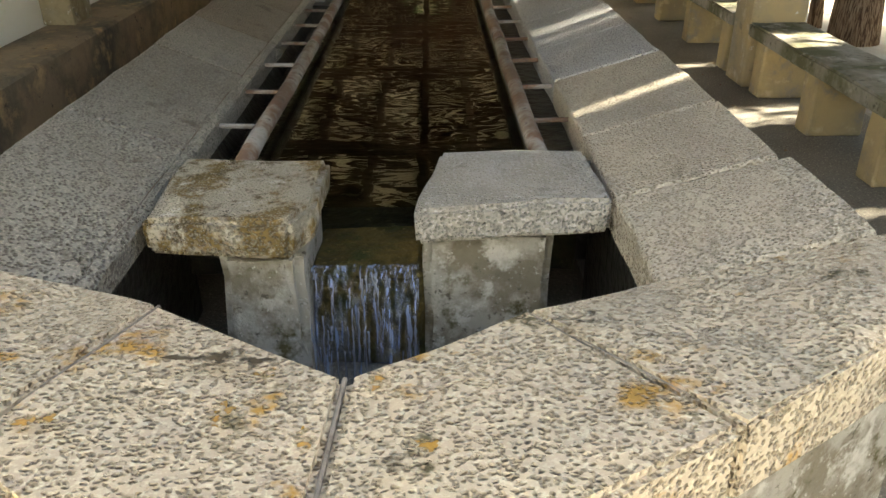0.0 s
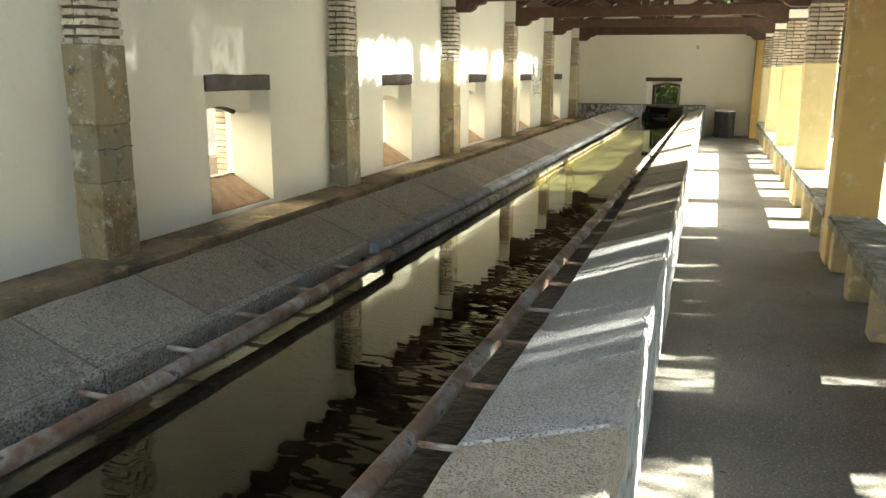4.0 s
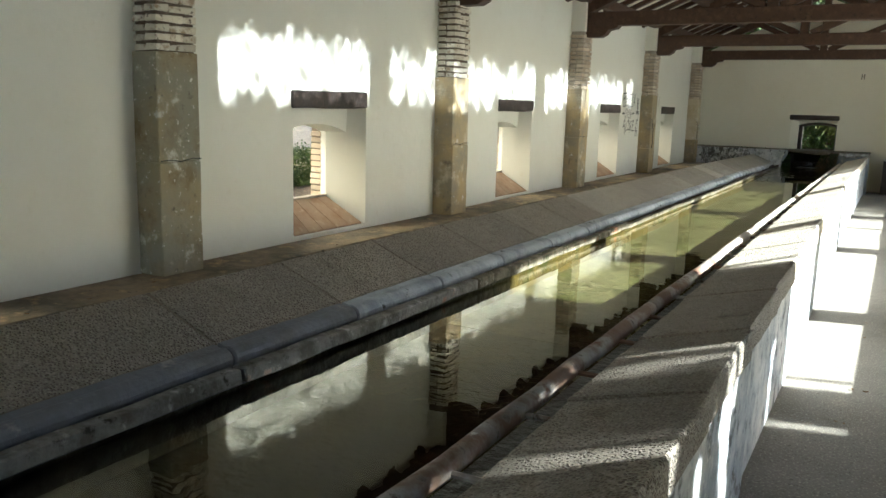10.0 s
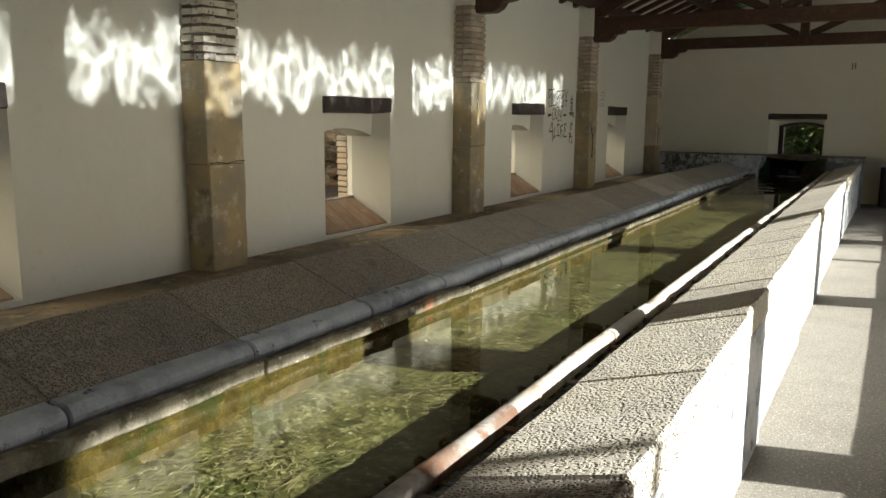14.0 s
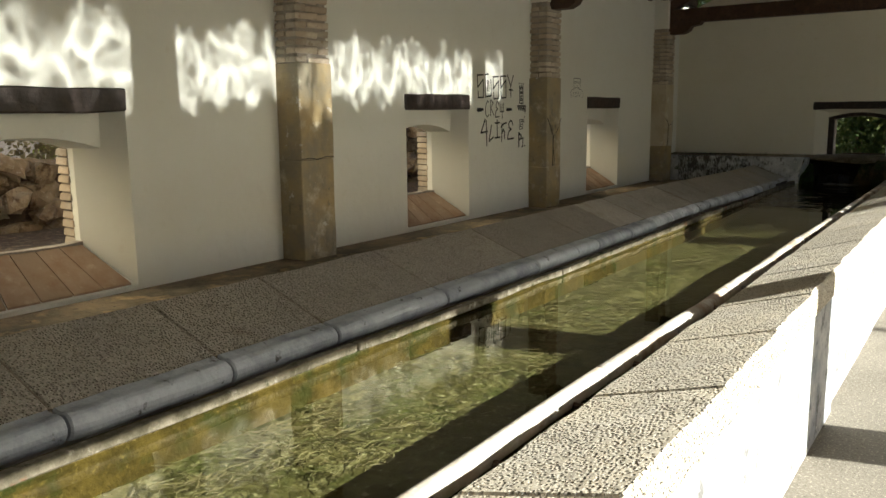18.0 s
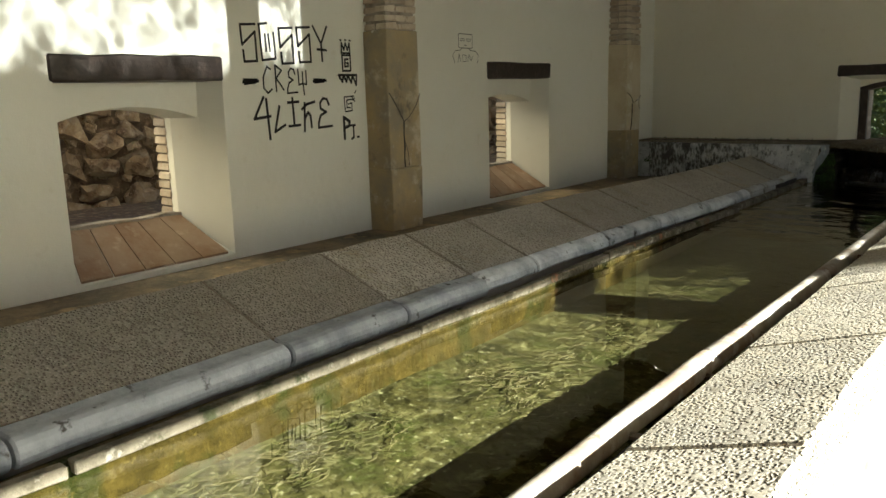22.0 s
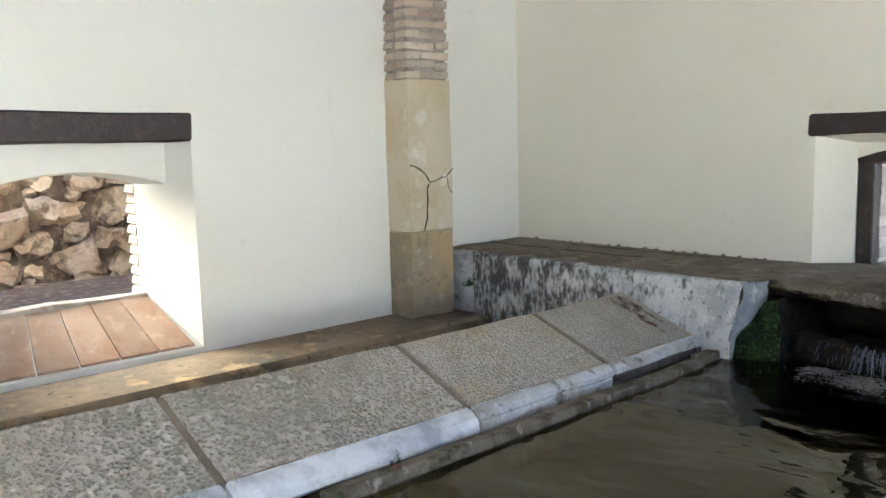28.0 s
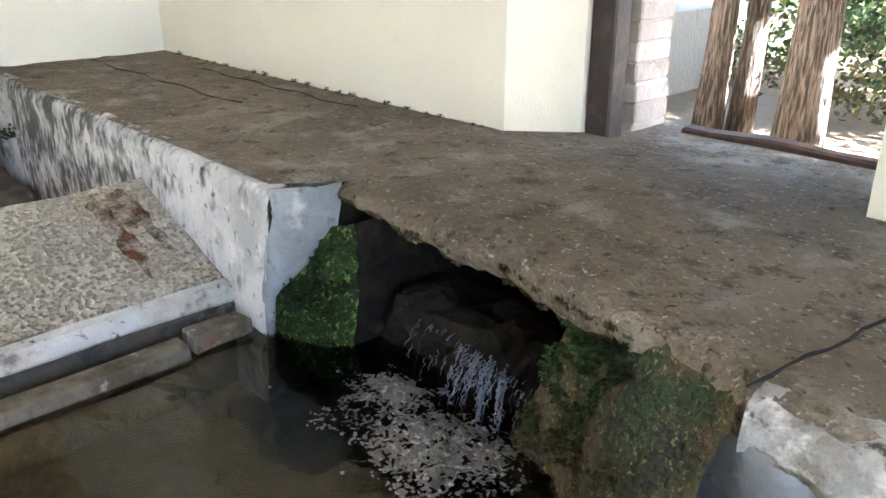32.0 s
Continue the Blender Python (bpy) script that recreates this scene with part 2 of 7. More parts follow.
M = dict(
    plaster_cream=mat("plaster_cream", (0.82, 0.785, 0.68), 0.9, spots=[((0.78, 0.735, 0.615), 0.7, 0.45, 0.75), ((0.74, 0.69, 0.56), 9, 0.62, 0.8)], bump=[(7, 0.006, "noise"), (120, 0.001, "noise")]),
    plaster=mat("plaster", (0.78, 0.775, 0.72), 0.9, spots=[((0.74, 0.72, 0.65), 0.7, 0.45, 0.75), ((0.70, 0.68, 0.60), 9, 0.62, 0.8)], bump=[(7, 0.006, "noise"), (120, 0.001, "noise")]),
    ochre_pale=mat("ochre_pale", (0.76, 0.63, 0.34), 0.9, spots=[((0.68, 0.54, 0.27), 3, 0.45, 0.7), ((0.80, 0.71, 0.48), 8, 0.58, 0.72)], bump=[(12, 0.005, "noise"), (150, 0.001, "noise")]),
    ochre_dirty=mat("ochre_dirty", (0.47, 0.36, 0.19), 0.92, spots=[((0.36, 0.29, 0.18), 3, 0.42, 0.62), ((0.30, 0.27, 0.22), 6, 0.56, 0.68), ((0.56, 0.46, 0.28), 9, 0.58, 0.70)], bump=[(18, 0.010, "noise"), (110, 0.002, "noise")], vary=0.12),
    cream=mat("cream", (0.82, 0.68, 0.46), 0.9, spots=[((0.66, 0.57, 0.43), 1.2, 0.45, 0.7)], bump=[(9, 0.006, "noise")]),
    pale_brick=mat("pale_brick", (0.33, 0.29, 0.26), 0.9, spots=[((0.42, 0.385, 0.355), 7, 0.48, 0.64), ((0.30, 0.24, 0.20), 13, 0.60, 0.70)], bump=[(40, 0.006, "noise")], vary=0.12),
    ochre=mat("ochre", (0.60, 0.41, 0.155), 0.9, spots=[((0.52, 0.35, 0.14), 3, 0.45, 0.7), ((0.66, 0.54, 0.33), 7, 0.58, 0.72), ((0.30, 0.24, 0.15), 5, 0.66, 0.74)], bump=[(12, 0.005, "noise"), (150, 0.001, "noise")]),
    sandstone_grey=mat("sandstone_grey", (0.30, 0.255, 0.165), 0.92, spots=[((0.20, 0.155, 0.085), 3.2, 0.48, 0.60), ((0.26, 0.25, 0.20), 1.8, 0.42, 0.60), ((0.42, 0.38, 0.29), 5, 0.56, 0.7), ((0.54, 0.53, 0.49), 5, 0.60, 0.68), ((0.12, 0.11, 0.09), 8, 0.60, 0.70), ((0.66, 0.65, 0.61), 22, 0.62, 0.68)], bump=[(16, 0.016, "noise"), (120, 0.002, "noise")], vary=0.12),
    sandstone_pale=mat("sandstone_pale", (0.60, 0.53, 0.40), 0.92, spots=[((0.50, 0.41, 0.26), 3, 0.45, 0.62), ((0.70, 0.66, 0.57), 6, 0.54, 0.68)], bump=[(16, 0.008, "noise"), (120, 0.002, "noise")]),
    sandstone=mat("sandstone", (0.44, 0.34, 0.19), 0.92, spots=[((0.30, 0.265, 0.20), 2.0, 0.40, 0.60), ((0.56, 0.49, 0.37), 5, 0.56, 0.7), ((0.16, 0.14, 0.11), 6, 0.60, 0.72), ((0.64, 0.61, 0.55), 9, 0.64, 0.70)], bump=[(16, 0.008, "noise"), (140, 0.0015, "noise")], vary=0.12),
    brick=mat("brick", (0.45, 0.37, 0.285), 0.92, spots=[((0.60, 0.54, 0.45), 4, 0.45, 0.65), ((0.34, 0.25, 0.18), 16, 0.55, 0.72)], bump=[(40, 0.004, "noise"), (200, 0.001, "noise")], vary=0.22),
    brick_worn=mat("brick_worn", (0.43, 0.37, 0.285), 0.95, spots=[((0.55, 0.50, 0.41), 5, 0.46, 0.62), ((0.29, 0.225, 0.16), 11, 0.52, 0.64), ((0.17, 0.14, 0.10), 20, 0.58, 0.68)], bump=[(30, 0.010, "noise"), (120, 0.003, "noise")], vary=0.2),
    brick_limed=mat("brick_limed", (0.60, 0.555, 0.47), 0.92, spots=[((0.72, 0.69, 0.62), 5, 0.45, 0.62), ((0.36, 0.28, 0.20), 13, 0.54, 0.64), ((0.12, 0.10, 0.08), 22, 0.60, 0.68)], bump=[(40, 0.006, "noise"), (200, 0.001, "noise")], vary=0.22),
    mortar_dark=mat("mortar_dark", (0.11, 0.085, 0.065), 0.95, spots=[((0.20, 0.17, 0.135), 9, 0.52, 0.68)], bump=[(60, 0.008, "noise")]),
    mortar_pale=mat("mortar_pale", (0.36, 0.32, 0.28), 0.95, spots=[((0.22, 0.19, 0.16), 9, 0.48, 0.66)], bump=[(60, 0.008, "noise")]),
    mortar=mat("mortar", (0.22, 0.185, 0.145), 0.95, spots=[((0.14, 0.11, 0.09), 8, 0.45, 0.7)], bump=[(60, 0.006, "noise")]),
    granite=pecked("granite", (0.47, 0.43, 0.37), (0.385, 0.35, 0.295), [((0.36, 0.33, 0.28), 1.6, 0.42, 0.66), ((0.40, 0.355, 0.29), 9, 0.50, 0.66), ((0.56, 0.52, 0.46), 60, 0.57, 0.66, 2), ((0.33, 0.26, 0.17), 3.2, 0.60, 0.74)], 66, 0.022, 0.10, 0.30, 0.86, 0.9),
    granite_end=pecked("granite_end", (0.46, 0.425, 0.365), (0.37, 0.34, 0.285), [((0.36, 0.33, 0.28), 2.4, 0.42, 0.62), ((0.42, 0.33, 0.19), 3.4, 0.54, 0.68), ((0.56, 0.54, 0.50), 95, 0.54, 0.66, 2), ((0.30, 0.27, 0.22), 70, 0.60, 0.70, 2)], 84, 0.016, 0.08),
    mould=mat("mould", (0.085, 0.08, 0.068), 0.9, spots=[((0.24, 0.24, 0.22), 7, 0.52, 0.64), ((0.05, 0.05, 0.045), 11, 0.50, 0.62), ((0.07, 0.08, 0.035), 16, 0.58, 0.68)], bump=[(30, 0.012, "noise"), (90, 0.004, "noise")]),
    lip=mat("lip", (0.52, 0.53, 0.545), 0.85, spots=[((0.40, 0.385, 0.35), 6, 0.46, 0.62), ((0.62, 0.63, 0.64), 14, 0.55, 0.66), ((0.20, 0.19, 0.17), 10, 0.57, 0.66), ((0.08, 0.075, 0.07), 26, 0.62, 0.70)], bump=[(24, 0.012, "noise"), (90, 0.004, "noise")], vary=0.1),
    # darker slab copies for the shaded bays, shade put into the colour
    granite_brown_shade=pecked("granite_brown_shade", (0.255, 0.218, 0.172), (0.15, 0.127, 0.10), [((0.20, 0.17, 0.135), 11, 0.50, 0.64), ((0.20, 0.175, 0.145), 1.4, 0.42, 0.64), ((0.34, 0.30, 0.25), 110, 0.52, 0.64, 2), ((0.10, 0.08, 0.06), 5, 0.60, 0.72)], 84, 0.014),
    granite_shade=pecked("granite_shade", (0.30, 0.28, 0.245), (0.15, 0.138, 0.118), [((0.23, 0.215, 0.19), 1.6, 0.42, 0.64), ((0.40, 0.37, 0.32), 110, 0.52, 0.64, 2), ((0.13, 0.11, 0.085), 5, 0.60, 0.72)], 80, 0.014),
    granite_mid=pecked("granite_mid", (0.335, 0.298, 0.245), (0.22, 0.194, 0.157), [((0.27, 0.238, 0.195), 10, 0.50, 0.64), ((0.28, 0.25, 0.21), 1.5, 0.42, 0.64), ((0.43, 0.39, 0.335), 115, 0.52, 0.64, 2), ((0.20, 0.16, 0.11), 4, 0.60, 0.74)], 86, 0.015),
    granite_tan=pecked("granite_tan", (0.52, 0.46, 0.37), (0.34, 0.29, 0.22), [((0.42, 0.37, 0.30), 1.8, 0.42, 0.62), ((0.60, 0.55, 0.46), 110, 0.52, 0.64, 2), ((0.25, 0.21, 0.16), 5, 0.62, 0.72)], 88, 0.012),
    granite_blue=pecked("granite_blue", (0.43, 0.43, 0.43), (0.29, 0.29, 0.295), [((0.35, 0.34, 0.33), 1.8, 0.45, 0.66), ((0.56, 0.56, 0.56), 100, 0.52, 0.64, 2)], 80, 0.014),
    # pale copy for the east slabs in full sun, sunlight put into the colour
    granite_sunlit=pecked("granite_sunlit", (0.63, 0.555, 0.44), (0.49, 0.42, 0.32), [((0.55, 0.49, 0.40), 11, 0.50, 0.64), ((0.54, 0.49, 0.42), 1.9, 0.45, 0.66), ((0.74, 0.69, 0.60), 90, 0.50, 0.64, 2), ((0.40, 0.29, 0.15), 3.2, 0.64, 0.75)], 76, 0.014),
    granite_warm=pecked("granite_warm", (0.60, 0.51, 0.39), (0.50, 0.415, 0.305), [((0.52, 0.435, 0.33), 12, 0.50, 0.64), ((0.50, 0.42, 0.33), 2.2, 0.40, 0.62), ((0.40, 0.33, 0.30), 4.4, 0.60, 0.70), ((0.66, 0.60, 0.48), 80, 0.50, 0.64, 2), ((0.46, 0.27, 0.07), 4.5, 0.585, 0.66), ((0.13, 0.11, 0.06), 6.0, 0.61, 0.68)], 72, 0.020, 0.06, 0.26, 0.82, 1.1),
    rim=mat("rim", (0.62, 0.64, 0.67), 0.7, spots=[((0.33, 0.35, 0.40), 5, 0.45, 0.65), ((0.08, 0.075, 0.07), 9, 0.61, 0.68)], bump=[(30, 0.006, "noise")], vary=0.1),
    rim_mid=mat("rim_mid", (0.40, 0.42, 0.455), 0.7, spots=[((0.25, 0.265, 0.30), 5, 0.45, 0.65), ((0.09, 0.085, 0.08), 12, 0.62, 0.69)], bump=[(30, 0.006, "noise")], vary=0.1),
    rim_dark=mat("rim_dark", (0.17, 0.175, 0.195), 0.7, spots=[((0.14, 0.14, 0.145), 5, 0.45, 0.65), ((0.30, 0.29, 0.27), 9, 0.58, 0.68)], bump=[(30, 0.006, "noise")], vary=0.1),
    concrete=mat("concrete", (0.34, 0.31, 0.27), 0.9, spots=[((0.24, 0.22, 0.19), 1.3, 0.42, 0.64), ((0.44, 0.40, 0.34), 6, 0.55, 0.72), ((0.12, 0.10, 0.08), 15, 0.66, 0.75)], bump=[(14, 0.006, "noise"), (110, 0.002, "noise")]),
    seat=mat("seat", (0.30, 0.275, 0.225), 0.9, spots=[((0.12, 0.115, 0.06), 2.2, 0.42, 0.58), ((0.42, 0.39, 0.33), 7, 0.56, 0.68), ((0.07, 0.065, 0.04), 17, 0.58, 0.68)], bump=[(14, 0.010, "noise"), (90, 0.003, "noise")]),
    plinth=mat("plinth", (0.30, 0.235, 0.16), 0.92, spots=[((0.11, 0.10, 0.08), 2, 0.40, 0.60), ((0.46, 0.34, 0.20), 4, 0.54, 0.68), ((0.07, 0.06, 0.05), 14, 0.62, 0.70)], bump=[(18, 0.01, "noise"), (90, 0.002, "noise")]),
    floor=mat("floor", (0.21, 0.19, 0.158), 0.9, spots=[((0.165, 0.147, 0.12), 0.9, 0.42, 0.62), ((0.40, 0.36, 0.30), 70, 0.54, 0.66), ((0.11, 0.10, 0.085), 55, 0.60, 0.68, 2)], bump=[(90, 0.005, "noise"), (5, 0.01, "noise")]),
    pierstone=mat("pierstone", (0.36, 0.345, 0.31), 0.85, spots=[((0.20, 0.18, 0.14), 6, 0.46, 0.58), ((0.50, 0.49, 0.46), 9, 0.55, 0.64), ((0.085, 0.075, 0.03), 5, 0.57, 0.65), ((0.10, 0.09, 0.07), 30, 0.60, 0.68), ((0.58, 0.57, 0.54), 45, 0.62, 0.70)], bump=[(18, 0.015, "noise"), (90, 0.003, "noise")]),
    granite_cap=pecked("granite_cap", (0.42, 0.395, 0.355), (0.33, 0.31, 0.275), [((0.34, 0.315, 0.275), 4, 0.44, 0.62), ((0.50, 0.48, 0.45), 80, 0.54, 0.66, 2), ((0.24, 0.22, 0.18), 13, 0.60, 0.70)], 90, 0.010, 0.05, 0.30, 0.86, 0.9),
    capbrown=pecked("capbrown", (0.40, 0.365, 0.30), (0.33, 0.295, 0.235), [((0.17, 0.115, 0.035), 6.0, 0.50, 0.58), ((0.10, 0.07, 0.03), 13, 0.56, 0.64), ((0.52, 0.50, 0.45), 10, 0.57, 0.66), ((0.07, 0.06, 0.035), 34, 0.61, 0.68)], 90, 0.010, 0.05, 0.30, 0.86, 0.9),
    limewash=mat("limewash", (0.60, 0.59, 0.58), 0.85, spots=[((0.36, 0.38, 0.41), 4, 0.42, 0.58), ((0.15, 0.145, 0.14), 8, 0.55, 0.65), ((0.42, 0.43, 0.45), 26, 0.56, 0.64), ((0.70, 0.68, 0.64), 13, 0.6, 0.72)], bump=[(20, 0.008, "noise"), (90, 0.003, "noise")]),
    wood=mat("wood", (0.060, 0.030, 0.018), 0.6, spots=[((0.10, 0.055, 0.035), 9, 0.5, 0.7), ((0.02, 0.012, 0.01), 22, 0.55, 0.7)], bump=[(50, 0.003, "noise")], spec=0.4),
    lintel=mat("lintel", (0.024, 0.016, 0.014), 0.50, spots=[((0.06, 0.04, 0.035), 14, 0.5, 0.7), ((0.25, 0.23, 0.2), 60, 0.74, 0.8)], bump=[(40, 0.004, "noise")], spec=0.5),
    board=mat("board", (0.80, 0.77, 0.68), 0.85, spots=[((0.70, 0.67, 0.60), 1.4, 0.42, 0.65), ((0.62, 0.57, 0.47), 5, 0.58, 0.72)], bump=[(20, 0.004, "noise")]),
    rust=mat("rust", (0.18, 0.115, 0.080), 0.65, spots=[((0.36, 0.34, 0.31), 3.5, 0.45, 0.60), ((0.17, 0.085, 0.05), 5, 0.56, 0.66), ((0.09, 0.065, 0.05), 14, 0.58, 0.68), ((0.55, 0.53, 0.49), 9, 0.67, 0.72)], bump=[(30, 0.004, "noise")], vary=0.2),
    pale_sunlit=mat("pale_sunlit", (0.52, 0.48, 0.42), 0.75, spots=[((0.36, 0.28, 0.21), 3, 0.48, 0.62), ((0.62, 0.60, 0.56), 9, 0.55, 0.68), ((0.22, 0.12, 0.07), 7, 0.62, 0.7)], bump=[(30, 0.004, "noise")], vary=0.1),
    kerb_low=mat("kerb_low", (0.19, 0.165, 0.125), 0.9, spots=[((0.085, 0.075, 0.05), 8, 0.42, 0.60), ((0.36, 0.33, 0.28), 14, 0.60, 0.68), ((0.045, 0.05, 0.022), 6, 0.58, 0.66), ((0.26, 0.12, 0.07), 4, 0.62, 0.70)], bump=[(28, 0.014, "noise")], vary=0.12),
    kerb=mat("kerb", (0.235, 0.222, 0.20), 0.88, spots=[((0.12, 0.11, 0.09), 7, 0.44, 0.60), ((0.42, 0.40, 0.36), 12, 0.59, 0.68), ((0.05, 0.045, 0.035), 18, 0.60, 0.68), ((0.33, 0.15, 0.09), 3, 0.65, 0.72)], bump=[(28, 0.012, "noise")], vary=0.2),
    steel=mat("steel", (0.33, 0.35, 0.38), 0.55, 0.5, spots=[((0.22, 0.20, 0.19), 20, 0.55, 0.7)]),
    algae=mat("algae", (0.085, 0.082, 0.033), 0.95, spots=[((0.035, 0.036, 0.014), 6, 0.50, 0.58), ((0.27, 0.265, 0.16), 9, 0.56, 0.63), ((0.20, 0.19, 0.10), 7, 0.47, 0.62), ((0.08, 0.10, 0.03), 4, 0.50, 0.66), ((0.46, 0.46, 0.34), 30, 0.58, 0.66), ((0.05, 0.05, 0.02), 19, 0.56, 0.66)], bump=[(22, 0.02, "noise")]),
    bed_dark=mat("bed_dark", (0.030, 0.029, 0.014), 0.95, spots=[((0.014, 0.014, 0.008), 5, 0.45, 0.60), ((0.075, 0.072, 0.036), 16, 0.60, 0.70)], bump=[(22, 0.02, "noise")]),
    slime=mat("slime", (0.105, 0.077, 0.022), 0.9, spots=[((0.058, 0.043, 0.012), 9, 0.42, 0.56), ((0.036, 0.043, 0.012), 5, 0.50, 0.62), ((0.16, 0.12, 0.042), 40, 0.58, 0.68)], bump=[(30, 0.02, "noise")]),
    moss=mat("moss", (0.032, 0.055, 0.014), 0.95, spots=[((0.02, 0.022, 0.010), 12, 0.46, 0.58), ((0.12, 0.20, 0.045), 80, 0.54, 0.66, 2), ((0.10, 0.085, 0.04), 9, 0.60, 0.70)], bump=[(60, 0.02, "noise"), (130, 0.008, "noise")]),
    # wet rock painted near-black, standing in for shade in channels and pit
    shaded_wetrock=mat("shaded_wetrock", (0.016, 0.014, 0.011), 0.4, spots=[((0.035, 0.03, 0.02), 9, 0.5, 0.66)], bump=[(20, 0.02, "noise")], spec=0.5),
    terracotta=mat("terracotta", (0.41, 0.295, 0.205), 0.85, spots=[((0.35, 0.22, 0.14), 5, 0.45, 0.65), ((0.50, 0.38, 0.27), 12, 0.55, 0.70)], bump=[(40, 0.002, "noise")], vary=0.12),
    rubble=mat("rubble", (0.20, 0.145, 0.095), 0.92, spots=[((0.29, 0.235, 0.175), 5, 0.45, 0.62), ((0.09, 0.055, 0.03), 8, 0.52, 0.64), ((0.34, 0.29, 0.24), 40, 0.60, 0.70)], bump=[(14, 0.02, "noise"), (60, 0.006, "noise")], vary=0.2),
    road=mat("road", (0.185, 0.175, 0.18), 0.9, spots=[((0.27, 0.255, 0.26), 30, 0.54, 0.64), ((0.11, 0.10, 0.105), 18, 0.52, 0.66), ((0.30, 0.27, 0.24), 3, 0.60, 0.72)], bump=[(40, 0.03, "noise")]),
    binwood=mat("bin_wood", (0.055, 0.045, 0.042), 0.7, spots=[((0.10, 0.085, 0.08), 12, 0.5, 0.7)], bump=[(50, 0.003, "noise")], vary=0.15),
    lamp=mat("lamp_clear", (0.75, 0.75, 0.75), 0.2, spec=0.6),
    earth=mat("earth", (0.09, 0.065, 0.045), 0.95, spots=[((0.22, 0.16, 0.11), 20, 0.5, 0.66), ((0.06, 0.04, 0.03), 40, 0.6, 0.7)], bump=[(30, 0.02, "noise")]),
    ground=mat("ground", (0.40, 0.37, 0.31), 0.95, spots=[((0.32, 0.28, 0.22), 0.5, 0.42, 0.62), ((0.42, 0.39, 0.32), 9, 0.55, 0.7)], bump=[(25, 0.02, "noise")]),
    duff=mat("duff", (0.24, 0.185, 0.12), 0.95, spots=[((0.22, 0.16, 0.10), 6, 0.48, 0.62), ((0.12, 0.09, 0.06), 25, 0.58, 0.68)], bump=[(30, 0.02, "noise")]),
    leaf=mat("leaf", (0.050, 0.085, 0.020), 0.7, spots=[((0.14, 0.155, 0.035), 0.9, 0.50, 0.64), ((0.020, 0.036, 0.012), 0.7, 0.50, 0.62), ((0.025, 0.045, 0.013), 4, 0.55, 0.7)]),
    leaf_dry=mat("leaf_dry", (0.12, 0.10, 0.05), 0.8, spots=[((0.18, 0.20, 0.05), 3, 0.5, 0.66)]),
    ink=mat("ink", (0.02, 0.02, 0.022), 0.6),
    carpaint=mat("carpaint", (0.02, 0.022, 0.026), 0.25, spec=0.6),
    carblue=mat("carblue", (0.05, 0.13, 0.30), 0.25, spec=0.6),
    carred=mat("carred", (0.30, 0.04, 0.03), 0.25, spec=0.6),
    glass=mat("glass_dark", (0.02, 0.025, 0.03), 0.08, spec=0.8),
    tyre=mat("tyre", (0.02, 0.02, 0.02), 0.9),
    white=mat("white_plastic", (0.78, 0.78, 0.76), 0.5),
)


def bark_material(name, base, light, dark):
    """Fibrous bark: long upright ridges, dark in the furrows."""
    m = mat(name, base, 0.95)
    nt = m.node_tree
    b = nt.nodes["Principled BSDF"]
    geo = nt.nodes.new("ShaderNodeNewGeometry").outputs["Position"]
    mp = nt.nodes.new("ShaderNodeMapping")
    mp.inputs["Scale"].default_value = (1, 1, 0.09)
    nt.links.new(geo, mp.inputs["Vector"])
    n = nt.nodes.new("ShaderNodeTexNoise")
    n.inputs["Scale"].default_value, n.inputs["Detail"].default_value, n.inputs["Distortion"].default_value = 60, 8, 0.9
    nt.links.new(mp.outputs[0], n.inputs["Vector"])
    cr = nt.nodes.new("ShaderNodeValToRGB")
    e = cr.color_ramp.elements
    e[0].position, e[0].color = 0.42, (*dark, 1)
    e[1].position, e[1].color = 0.64, (*light, 1)
    k = e.new(0.51)
    k.color = (*base, 1)
    nt.links.new(n.outputs["Fac"], cr.inputs[0])
    nt.links.new(cr.outputs[0], b.inputs["Base Color"])
    bp = nt.nodes.new("ShaderNodeBump")
    bp.inputs["Distance"].default_value = 0.04
    nt.links.new(n.outputs["Fac"], bp.inputs["Height"])
    nt.links.new(bp.outputs[0], b.inputs["Normal"])
    return m


M["bark"] = bark_material("bark", (0.105, 0.078, 0.056), (0.19, 0.15, 0.11), (0.04, 0.03, 0.022))


